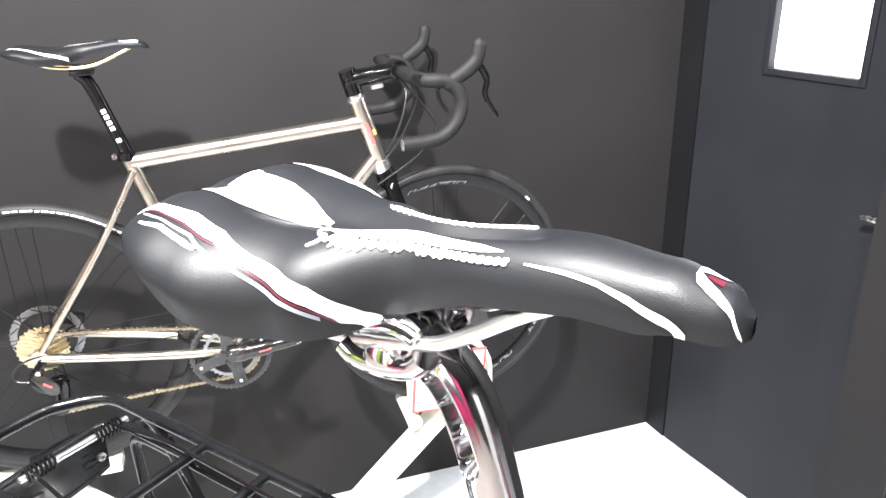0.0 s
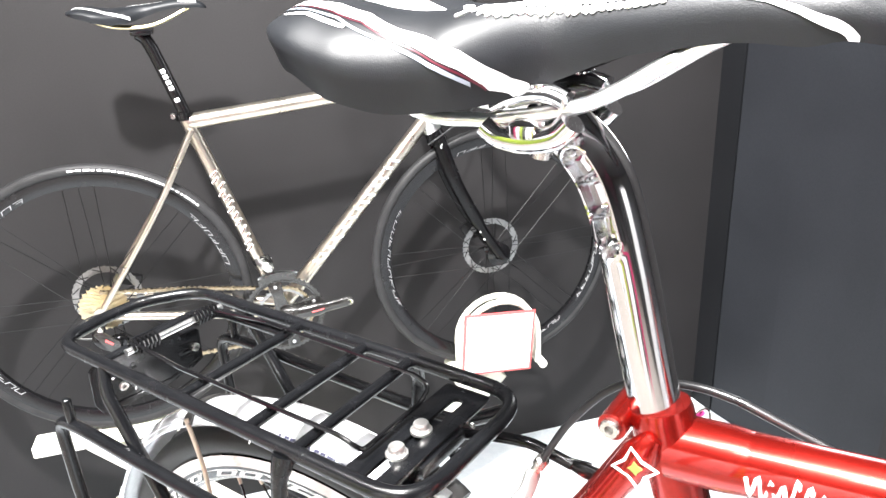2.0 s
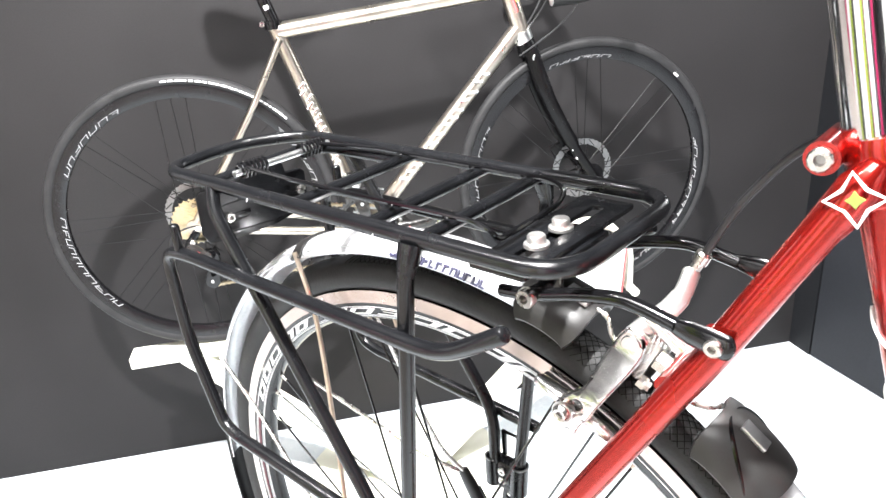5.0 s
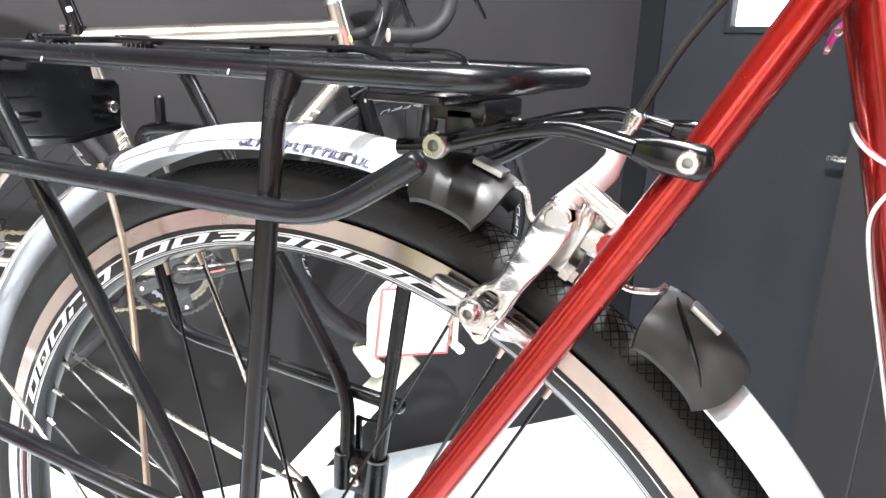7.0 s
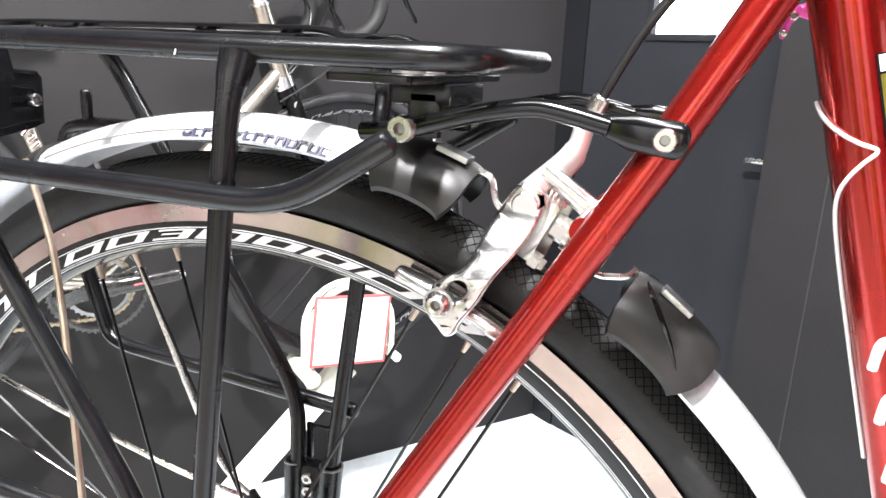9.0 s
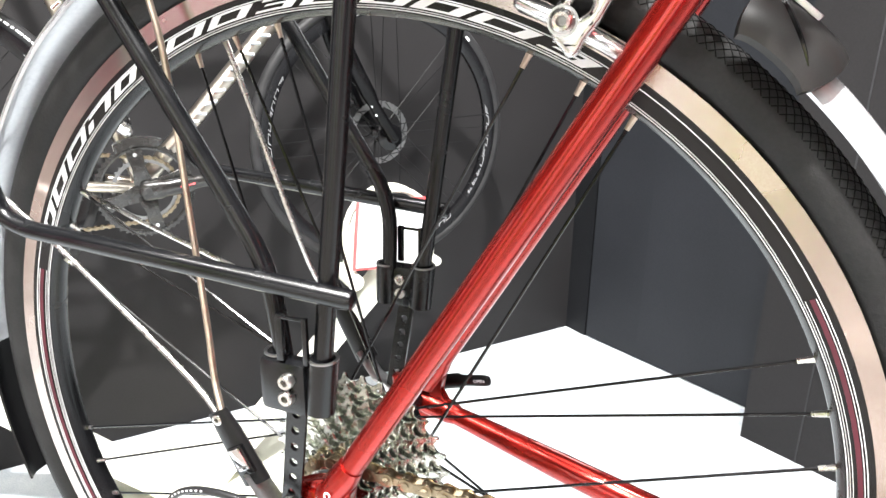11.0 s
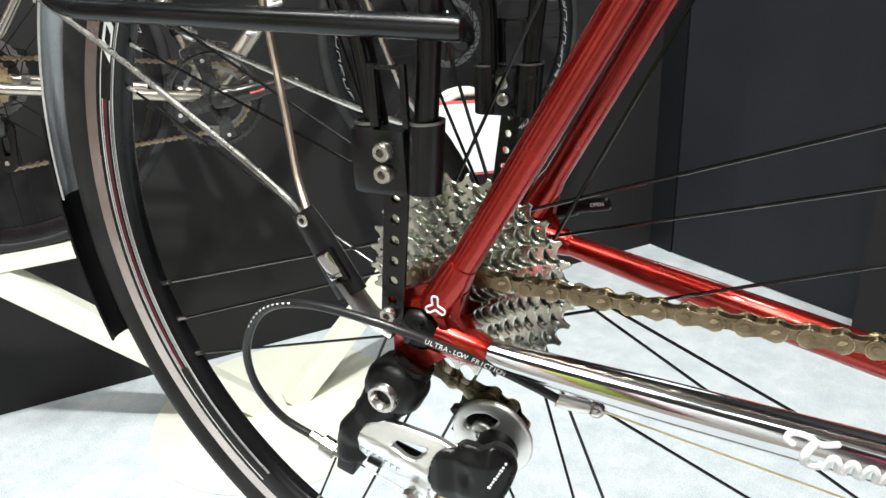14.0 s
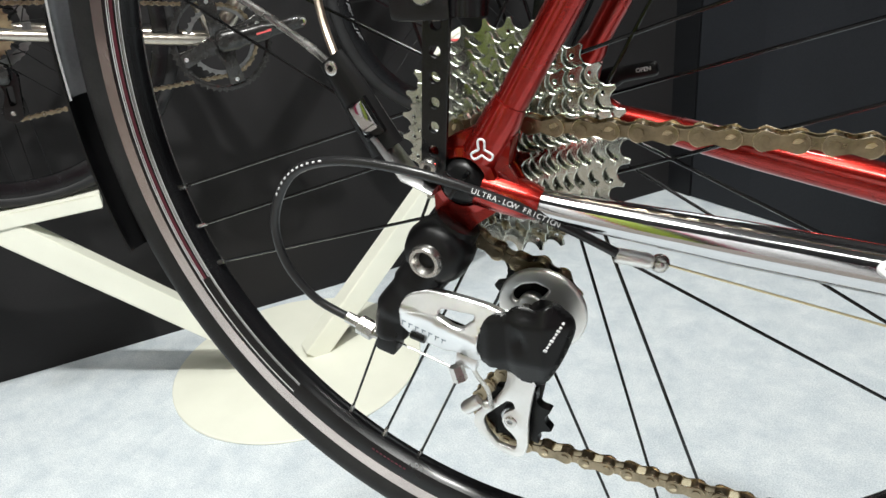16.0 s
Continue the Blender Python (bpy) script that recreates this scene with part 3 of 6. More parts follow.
def saddle_skin(length, wide, channel, nx=40, ns=34):
    bm = bmesh.new()
    rows = []
    xs = [0.5 - 0.5 * math.cos(math.pi * i / nx) for i in range(nx + 1)]
    xs = [min(0.9995, max(0.0005, 0.6 * i / nx + 0.4 * x)) for i, x in enumerate(xs)]
    for x in xs:
        rows.append([bm.verts.new(saddle_point(x, -1 + 2 * k / ns, length, wide, channel)) for k in range(ns + 1)])
    for a, b in zip(rows, rows[1:]):
        for k in range(ns):
            bm.faces.new((a[k], a[k + 1], b[k + 1], b[k]))
    bm.faces.new(rows[0])
    bm.faces.new(rows[-1][::-1])
    base = [r[0] for r in rows] + [r[-1] for r in rows[::-1]]
    # the shell's underside, drawn in a little
    low = [bm.verts.new(v.co + Vector((0, -0.25 * v.co.y, 0.006))) for v in base]
    n = len(base)
    for i in range(n - 1):
        bm.faces.new((base[i], base[i + 1], low[i + 1], low[i]))
    for i in range(n // 2 - 1):
        bm.faces.new((low[i], low[i + 1], low[n - 2 - i], low[n - 1 - i]))
    bmesh.ops.remove_doubles(bm, verts=bm.verts, dist=1e-5)
    return bm


def saddle_strip(rows, length, wide, channel, lift=0.0006):
    """A band printed on the skin: rows of (x, s from, s to)."""
    bm = bmesh.new()
    dense = []
    for (x0, a0, b0), (x1, a1, b1) in zip(rows, rows[1:]):
        for j in range(6):
            f = j / 6
            dense.append((x0 + (x1 - x0) * f, a0 + (a1 - a0) * f, b0 + (b1 - b0) * f))
    dense.append(rows[-1])
    grid = [[bm.verts.new(saddle_point(x, a + (b - a) * k / 4, length, wide, channel, lift)) for k in range(5)] for x, a, b in dense]
    for r, q in zip(grid, grid[1:]):
        for k in range(4):
            bm.faces.new((r[k], r[k + 1], q[k + 1], q[k]))
    return bm


def arc_block(r0, r1, y0, y1, a0, a1, n=6):
    return revolve([(r0, y0), (r1, y0), (r1, y1), (r0, y1)], n, start=a0, stop=a1)


def on_ring(r, degrees, y=0.0):
    return Vector((r * math.cos(radians(degrees)), y, r * math.sin(radians(degrees))))


# ---- the titanium road bicycle ----
def road_wheel(parent, name, x, z, rear):
    """A black wheel: rim, tyre, hub, spokes, printed marks."""
    rim = part(name, revolve([(0.3165, -0.0105), (0.3165, 0.0105), (0.300, 0.0105), (0.288, 0.006), (0.287, 0.0), (0.288, -0.006), (0.300, -0.0105)], 72), RIM_BLACK, parent, "black alloy rim")
    rim.matrix_basis = pose(x, 0, z)
    tyre = [(0.326 + 0.0128 * math.cos(radians(a)), 0.0128 * math.sin(radians(a))) for a in range(-140, 141, 20)]
    part("tyre", revolve(tyre, 72), ROAD_RUBBER, rim, "slick black road tyre")
    part("hub", revolve([(0.005, -0.055), (0.011, -0.055), (0.013, -0.035), (0.032, -0.03), (0.032, -0.026), (0.012, -0.02), (0.012, 0.02), (0.024, 0.026), (0.024, 0.03), (0.012, 0.035), (0.010, 0.055), (0.005, 0.055)], 20), GLOSS_BLACK, rim)
    for g in range(8):
        for j, off in ((0, -6.5), (1, 0), (2, 6.5)):
            a = g * 45 + off
            h = a + (0 if j == 1 else (-84 if j == 0 else 84))
            y = 0.027 if j == 1 else -0.028
            r0 = 0.021 if j == 1 else 0.030
            p = Vector((0.289 * math.cos(radians(a)), 0, 0.289 * math.sin(radians(a))))
            q = Vector((r0 * math.cos(radians(h)), y, r0 * math.sin(radians(h))))
            part("spoke", sweep([p, q], 0.0011, 5), PLASTIC, rim)
    # bold white strokes stand for the lettering
    rnd = random.Random(5 if rear else 6)
    lo_r, hi_r = (0.2905, 0.2995) if rear else (0.2915, 0.2985)
    side_y = lambda r: -0.0062 - max(0.0, r - 0.288) / 0.012 * 0.0045

    def stroke(a0, a1, r0, r1, lean=0.0):
        bm = bmesh.new()
        grid = [[bm.verts.new(((r0 + (r1 - r0) * i / 2) * math.cos(radians(a)), side_y(r0 + (r1 - r0) * i / 2) - 0.0006, (r0 + (r1 - r0) * i / 2) * math.sin(radians(a)))) for a in (a0 + lean * i / 2, (a0 + a1 + lean * i) / 2, a1 + lean * i / 2)] for i in range(3)]
        for p, q in zip(grid, grid[1:]):
            for k in range(2):
                bm.faces.new((p[k], p[k + 1], q[k + 1], q[k]))
        part("white_mark", bm, SOFT_PRINT, rim)
    for a0, a1 in ((80, 110), (150, 205), (285, 312), (325, 372)) if not rear else ((113, 152), (172, 222), (280, 283), (372, 402)):
        a = a0
        while a < a1 - 3:
            w, kind = rnd.uniform(3.2, 5.0), rnd.randrange(4)
            stroke(a, a + 0.48, lo_r, hi_r, -1.2)
            if kind in (0, 1):
                stroke(a + w - 0.48, a + w, lo_r, hi_r, -1.2)
            if kind in (0, 2):
                stroke(a - 1.0, a + w - 1.0, hi_r - 0.0012, hi_r)
            if kind in (1, 3):
                stroke(a, a + w, lo_r, lo_r + 0.0012)
            if kind in (2, 3):
                stroke(a - 0.5, a + w * 0.7 - 0.5, 0.2945, 0.2957)
            a += w + rnd.uniform(0.8, 1.4)
    if rear:
        a = 92.0
        while a > 42:
            w = rnd.uniform(0.8, 2.6)
            part("white_mark", arc_block(0.3245, 0.3285, -0.0137, -0.0122, a - w, a, 3), WHITE_TRIM, rim)
            a -= w + rnd.uniform(0.35, 0.9)
    else:
        part("white_mark", arc_block(0.318, 0.324, -0.0124, -0.011, 44, 46.5, 3), WHITE_TRIM, rim)
    rotor = part("disc_rotor", gear(40, 0.081, 0.002, 0.0385, 0.0403, 0.064), ROTOR, rim)
    for k in range(12):
        a, b = radians(30 * k), radians(30 * k + 16)
        part("rotor_slot", sweep([(0.066 * math.cos(a), 0.0376, 0.066 * math.sin(a)), (0.078 * math.cos(b), 0.0376, 0.078 * math.sin(b))], 0.0012, 5), PLASTIC, rotor)
        if k % 2 == 0:
            part("rotor_arm", sweep([(0.02 * math.cos(a), 0.0394, 0.02 * math.sin(a)), (0.066 * math.cos(b), 0.0394, 0.066 * math.sin(b))], 0.003, 6), PLASTIC, rotor)
    if rear:
        cass = part("cassette", gear(28, 0.057, 0.004, -0.024, -0.022, 0.02), PALE_GOLD, rim, "pale gold toothed cassette")
        for k in range(9):
            teeth = 26 - int(1.7 * k)
            part("sprocket", gear(teeth, teeth * 0.00205, 0.0035, -0.0275 - 0.0036 * k, -0.0258 - 0.0036 * k, 0.012), PALE_GOLD, cass)
    return rim


def titanium_bicycle():
    b = thing("road_bicycle", ROAD, "polished titanium road bicycle with black fork on a cream stand", "bicycle")
    road_wheel(b, "rear_wheel", 0, 0, True)
    road_wheel(b, "front_wheel", 0.978, -0.017, False)

    def tube(name, a, c, r, mat=TITAN, n=16, r2=None):
        return part(name, sweep([a, c], [r, r2 or r], n), mat, b)

    for z in (0.16, 0.23):
        part("bottle_boss", disc(0.004, -0.02, -0.012, (0.405 - 0.155 * (z + 0.08) / 0.505, 0, z), 10), STEEL, b)
    st = tube("seat_tube", (0.405, 0, -0.08), (0.250, 0, 0.425), 0.0155)
    tube("top_tube", (0.258, 0, 0.407), (0.787, 0, 0.450), 0.018)
    dt = tube("down_tube", (0.405, 0, -0.075), (0.812, 0, 0.365), 0.0185)
    ht = tube("head_tube", (0.768, 0, 0.500), (0.819, 0, 0.335), 0.0195)
    part("red_panel", sweep([(0.7835, -0.0145, 0.450), (0.8000, -0.0145, 0.397)], 0.0058, 10), SIGN_RED, ht)
    part("green_mark", sweep([(0.800, -0.0165, 0.432), (0.8035, -0.0165, 0.420)], 0.0038, 8), YELLOW_DECAL, ht)
    part("head_ring", sweep([(0.8135, 0, 0.352), (0.822, 0, 0.326)], 0.0222, 16), ALLOY, ht)
    part("bottom_bracket", disc(0.022, -0.036, 0.036, (0.405, 0, -0.08), 20, 0.002), TITAN, b)
    for s in (-1, 1):
        part("seat_stay", sweep(curve_pts([(0.260, s * 0.014, 0.390), (0.16, s * 0.042, 0.225), (0.006, s * 0.066, 0.012)]), 0.0075, 10), TITAN, b)
        part("chain_stay", sweep(curve_pts([(0.400, s * 0.03, -0.08), (0.25, s * 0.055, -0.05), (0.004, s * 0.066, -0.004)]), [0.011] * 6 + [0.010] * 6 + [0.008], 12), TITAN, b)
        part("dropout", disc(0.017, s * 0.06, s * 0.068, (0.0, 0, 0.0), 16), TITAN, b)
    for a, c, x0 in ((Vector((0.352, 0, 0.092)), Vector((0.29, 0, 0.295)), st), (Vector((0.50, 0, 0.028)), Vector((0.73, 0, 0.277)), dt)):
        d = c - a
        rnd, f = random.Random(8), 0.0
        r = 0.0155 if x0 is st else 0.0185
        n = Vector((-d.z, 0, d.x)).normalized()
        while f < 0.97:
            w = rnd.uniform(0.03, 0.07)
            p, q = a + d * f, a + d * min(1, f + w)
            o = n * rnd.uniform(-0.004, 0.004)
            lift = o + Vector((0, -r + 0.0004, 0))
            part("white_mark", sweep([p + lift + n * 0.0088, q + lift - n * 0.0088], 0.0033, 6), WHITE_TRIM, x0)
            part("dark_mark", sweep([p + lift + n * 0.0078 + Vector((0, -0.0022, 0)), q + lift - n * 0.0078 + Vector((0, -0.0022, 0))], 0.0019, 6), GREY_TRIM if x0 is dt else BROWN_INK, x0)
            f += w + 0.035
    part("seat_collar", disc(0.0195, -0.009, 0.009, (0.251, 0, 0.421), 18, axis="z"), GLOSS_BLACK, b)
    hex_bolt((0.228, -0.014, 0.425), 0.006, 0.01, b)
    post = tube("seat_post", (0.254, 0, 0.42), (0.208, 0, 0.575), 0.0137, GLOSS_BLACK)
    part("post_head", sweep(curve_pts([(0.212, 0, 0.56), (0.2, 0, 0.59), (0.185, 0, 0.603)]), [0.0137] * 6 + [0.014] * 6 + [0.012], 12), GLOSS_BLACK, post)
    for f in (0.25, 0.42, 0.5, 0.58, 0.66):
        p = Vector((0.254, 0, 0.42)).lerp(Vector((0.208, 0, 0.575)), f)
        part("white_mark", box((0.01, 0.002, 0.009), p + Vector((0, -0.0138, 0)), 0.0004, (0, -17, 0)), WHITE_TRIM, post)
    # saddle, rails and trim
    L, WD, CH = 0.272, 0.135, 0.008
    sad = part("saddle", saddle_skin(L, WD, CH, 30, 26), LEATHER, b, "black saddle with white panels")
    sad.matrix_basis = pose(0.062, 0, 0.664, 0, -0.5, 0)
    for s in (-1, 1):
        part("stripe", saddle_strip([(0.05, s * 0.40, s * 0.46), (0.2, s * 0.42, s * 0.52), (0.34, s * 0.66, s * 0.78), (0.44, s * 0.9, s * 0.99)], L, WD, CH), WHITE_TRIM, sad)
        part("stripe", saddle_strip([(0.80, s * 0.5, s * 0.62), (0.93, s * 0.3, s * 0.66)], L, WD, CH), WHITE_TRIM, sad)
        part("stripe", saddle_strip([(0.42, s * 0.22, s * 0.30), (0.68, s * 0.22, s * 0.30)], L, WD, CH), WHITE_TRIM, sad)
        part("rail", sweep(curve_pts([(0.045, s * 0.03, -0.032), (0.09, s * 0.022, -0.047), (0.16, s * 0.022, -0.047), (0.235, s * 0.012, -0.018)]), 0.0035, 8), BRASS, sad)
    part("seat_clamp", box((0.045, 0.05, 0.012), (0.196, 0, 0.605), 0.004), GLOSS_BLACK, b)
    # steerer, stem, bar, hoods
    part("headset", revolve([(0.0, 0.0), (0.021, 0.0), (0.021, 0.006), (0.017, 0.008), (0.017, 0.016), (0.0, 0.016)], 18, ring=False, axis="z"), ALLOY, b).matrix_basis = pose(0.767, 0, 0.5, 0, -17, 0)
    stem = part("stem", sweep([(0.748, 0, 0.549), (0.872, 0, 0.566)], [0.021, 0.0175], 14, dome=True), GLOSS_BLACK, b)
    part("steerer_clamp", sweep([(0.764, 0, 0.516), (0.748, 0, 0.572)], 0.0205, 14), GLOSS_BLACK, stem)
    part("bar_clamp", disc(0.022, -0.023, 0.023, (0.868, 0, 0.566), 18, 0.003), GLOSS_BLACK, stem)
    part("stem_bolt_plate", box((0.03, 0.03, 0.01), (0.815, -0.004, 0.532), 0.003, (0, -8, 0)), ALLOY, stem)
    part("handlebar", sweep(fillet([(0.868, -0.20, 0.566), (0.868, 0.2, 0.566)], 0.03), 0.0125, 14), PLASTIC, b)
    for s in (-1, 1):
        pts = curve_pts([(0.868, s * 0.06, 0.566), (0.868, s * 0.15, 0.566), (0.885, s * 0.195, 0.565), (0.93, s * 0.203, 0.560), (0.957, s * 0.205, 0.525), (0.945, s * 0.207, 0.475), (0.90, s * 0.21, 0.442), (0.82, s * 0.212, 0.436)])
        part("bar_tape", sweep(pts, 0.0158, 12), TAPE, b, "black handlebar tape")
        part("bar_plug", disc(0.0135, 0, 0.004, (0.819, s * 0.212, 0.436), 14, axis="x"), ALLOY, b)
        hood = part("brake_hood", sweep(curve_pts([(0.925, s * 0.204, 0.555), (0.965, s * 0.205, 0.578), (0.992, s * 0.205, 0.603), (1.0, s * 0.205, 0.640)]), [0.016] * 6 + [0.017] * 6 + [0.016] * 6 + [0.013], 12, flat=0.85, dome=True), TAPE, b)
        part("brake_lever", sweep(curve_pts([(0.997, s * 0.205, 0.595), (1.016, s * 0.205, 0.56), (1.012, s * 0.206, 0.525), (1.038, s * 0.21, 0.478)]), [0.008] * 6 + [0.007] * 6 + [0.006] * 6 + [0.004], 8, flat=0.6), GLOSS_BLACK, hood)
        part("brake_hose", sweep(curve_pts([(0.87, s * 0.10, 0.55), (0.90, s * 0.05, 0.50), (0.86, s * 0.02, 0.40), (0.80, s * 0.012, 0.33)]), 0.0026, 6), CABLE, b)
    part("shift_cable", sweep(curve_pts([(0.86, -0.07, 0.55), (0.93, -0.09, 0.45), (0.90, -0.05, 0.37), (0.80, -0.03, 0.30)]), 0.0022, 6), CABLE, b)
    # fork
    fork = part("fork_crown", sweep([(0.818, 0, 0.338), (0.832, 0, 0.30)], [0.021, 0.026], 16), FORK, b, "gloss black carbon fork")
    for s in (-1, 1):
        part("fork_blade", sweep(curve_pts([(0.829, s * 0.02, 0.31), (0.862, s * 0.043, 0.20), (0.925, s * 0.052, 0.07), (0.980, s * 0.054, -0.018)]), [0.020] * 6 + [0.0185] * 6 + [0.014] * 6 + [0.010], 14, flat=0.62), FORK, fork)
    part("badge", disc(0.009, -0.012, 0.0, (0.838, -0.026, 0.293), 18), ALLOY, fork)
    for k in range(7):
        part("white_mark", disc(0.003, -0.003, 0.0, (0.873 + 0.0095 * k, -0.0545, 0.172 - 0.0215 * k), 8), WHITE_TRIM, fork)
    part("caliper", box((0.05, 0.022, 0.032), (0.92, 0.052, 0.03), 0.006, (0, 60, 0)), PLASTIC, fork)
    part("rear_caliper", box((0.055, 0.022, 0.03), (0.055, 0.05, 0.035), 0.006, (0, 20, 0)), PLASTIC, b)
    # drivetrain
    bb = Vector((0.405, 0, -0.08))
    crank = part("chainring", gear(50, 0.101, 0.004, -0.047, -0.044, 0.088, bb), CRANK, b, "dark carbon crankset with a black chainring")
    part("ring_rim", revolve([(0.0855, -0.0478), (0.0895, -0.0485), (0.0905, -0.0470), (0.0855, -0.0450)], 60, bb), CRANK, crank)
    part("inner_ring", gear(34, 0.069, 0.004, -0.041, -0.038, 0.058, bb), ROTOR, crank)
    for a in (18, 100, 198, 280):
        arm = plate(rounded([(bb + on_ring(0.088, a - 11)).xz[:], (bb + on_ring(0.088, a + 11)).xz[:], (bb + on_ring(0.050, a + 15)).xz[:], (bb + on_ring(0.022, a + 70)).xz[:], (bb + on_ring(0.022, a - 70)).xz[:], (bb + on_ring(0.050, a - 15)).xz[:]], 0.006, 3), -0.052, -0.047, 0.0015)
        part("spider_arm", arm, CRANK, crank)
        part("ring_bolt", disc(0.0042, -0.0545, -0.046, (bb + on_ring(0.078, a)), 10), ALLOY, crank)
    arm = part("crank_arm", sweep(curve_pts([(0.405, -0.058, -0.08), (0.44, -0.064, -0.077), (0.500, -0.068, -0.070), (0.570, -0.068, -0.062)]), [0.021] * 6 + [0.0175] * 6 + [0.0135] * 6 + [0.0105], 14, flat=0.55, dome=True), CRANK, crank, "dark glossy carbon crank arm")
    part("crank_mark", sweep([(0.47, -0.0755, -0.0735), (0.50, -0.0755, -0.0695)], 0.0022, 6), SIGN_RED, arm)
    part("pedal_ring", revolve([(0.0045, -0.0745), (0.0075, -0.0750), (0.0075, -0.066), (0.0045, -0.066)], 18, (0.566, 0, -0.0625)), STEEL, arm)
    part("pedal_hole", disc(0.0046, -0.0742, -0.070, (0.566, 0, -0.0625), 14), GREEN_TRIM, arm)
    part("crank_cap", disc(0.011, -0.0715, -0.066, bb, 20), CRANK, arm)
    run = [Vector((0.005, -0.040, 0.045)), Vector((0.2, -0.040, 0.022))] + [bb + on_ring(0.0685, a, -0.0395) for a in range(92, -100, -8)] + [Vector((0.2, -0.040, -0.152)), Vector((0.022, -0.041, -0.162)), Vector((0.004, -0.041, -0.158)), Vector((-0.004, -0.041, -0.146))]
    chain(run, b, ROAD_CHAIN)
    rd = part("rear_derailleur", sweep(curve_pts([(0.004, -0.066, -0.012), (-0.010, -0.074, -0.030), (-0.016, -0.078, -0.052), (-0.002, -0.077, -0.070), (0.022, -0.072, -0.082)]), [0.010] * 6 + [0.0125] * 6 + [0.014] * 6 + [0.0145] * 6 + [0.014], 12, flat=0.8, dome=True), GLOSS_BLACK, b, "black rear derailleur with a red mark")
    part("outer_link", plate(rounded([(-0.024, -0.036), (-0.006, -0.030), (0.032, -0.066), (0.026, -0.088), (0.006, -0.086)], 0.006, 3), -0.090, -0.084, 0.0018), CRANK, rd)
    part("pivot_bolt", disc(0.0062, -0.088, -0.076, (-0.006, 0, -0.030), 14), STEEL, rd)
    cage = rounded([(0.002, -0.070), (0.030, -0.066), (0.040, -0.084), (0.032, -0.130), (0.028, -0.158), (0.012, -0.166), (-0.004, -0.156), (-0.002, -0.138), (0.010, -0.110)], 0.006, 3)
    slot = rounded([(0.014, -0.100), (0.026, -0.098), (0.022, -0.132), (0.012, -0.134)], 0.003, 3)
    for y in (-0.0555, -0.0345):
        part("cage", holed(cage, [slot], y, y + 0.002, 0.0005, 1), GLOSS_BLACK, rd)
    for x, z in ((0.020, -0.083), (0.012, -0.147)):
        part("pulley", gear(11, 0.0205, 0.004, -0.0425, -0.0385, 0.004, (x, 0, z)), PLASTIC, rd)
        part("pulley_bolt", disc(0.0042, -0.0568, -0.033, (x, 0, z), 12), STEEL, rd)
    part("der_mark", box((0.020, 0.002, 0.005), (0.008, -0.0906, -0.060), 0.0005, (0, 40, 0)), SIGN_RED, rd)
    part("shift_cable", sweep(curve_pts([(0.08, -0.062, -0.012), (0.01, -0.066, 0.004), (-0.048, -0.070, -0.012), (-0.056, -0.074, -0.044), (-0.022, -0.078, -0.052)]), 0.0024, 8), CABLE, rd)
    fd = part("front_derailleur", sweep(curve_pts([(0.362, -0.020, 0.060), (0.372, -0.034, 0.052), (0.388, -0.040, 0.040)]), [0.010] * 6 + [0.012] * 6 + [0.009], 12, dome=True), ALLOY, b, "silver and black front derailleur")
    shape = [(bb + on_ring(r, a)).xz[:] for r, a in [(0.112, k) for k in range(66, 119, 4)] + [(0.094, k) for k in range(122, 66, -4)]]
    for y, mat in ((-0.0500, CRANK), (-0.0350, SATIN)):
        part("cage", plate(rounded(shape, 0.004, 2), y, y + 0.0014, 0.0004), mat, fd)
    part("derailleur_band", revolve([(0.0158, -0.007), (0.0180, -0.007), (0.0180, 0.007), (0.0158, 0.007)], 20, axis="z"), PLASTIC, fd).matrix_basis = pose(0.405 - 0.155 * 0.135 / 0.505, 0, 0.055, 0, -17, 0)
    part("link_arm", sweep([(0.368, -0.026, 0.068), (0.384, -0.036, 0.074), (0.392, -0.040, 0.058)], [0.0045, 0.0052, 0.004], 8, dome=True), GLOSS_BLACK, fd)
    part("clamp_bolt", disc(0.0046, -0.052, -0.040, (0.380, 0, 0.060), 10), STEEL, fd)
    part("bare_cable", sweep([(0.392, -0.036, 0.070), (0.398, -0.014, -0.06)], 0.0008, 5), STEEL, fd)
    return b


titanium_bicycle()


# ---- the red touring bicycle: heights from its rear axle ----
BIKE = thing("touring_bicycle", pose(0, 0, AXLE), "candy red lugged touring bicycle with chrome stays and black rack", "bicycle")


def on_wheel(r, degrees, y=0.0):
    return Vector((r * math.cos(radians(degrees)), y, r * math.sin(radians(degrees))))


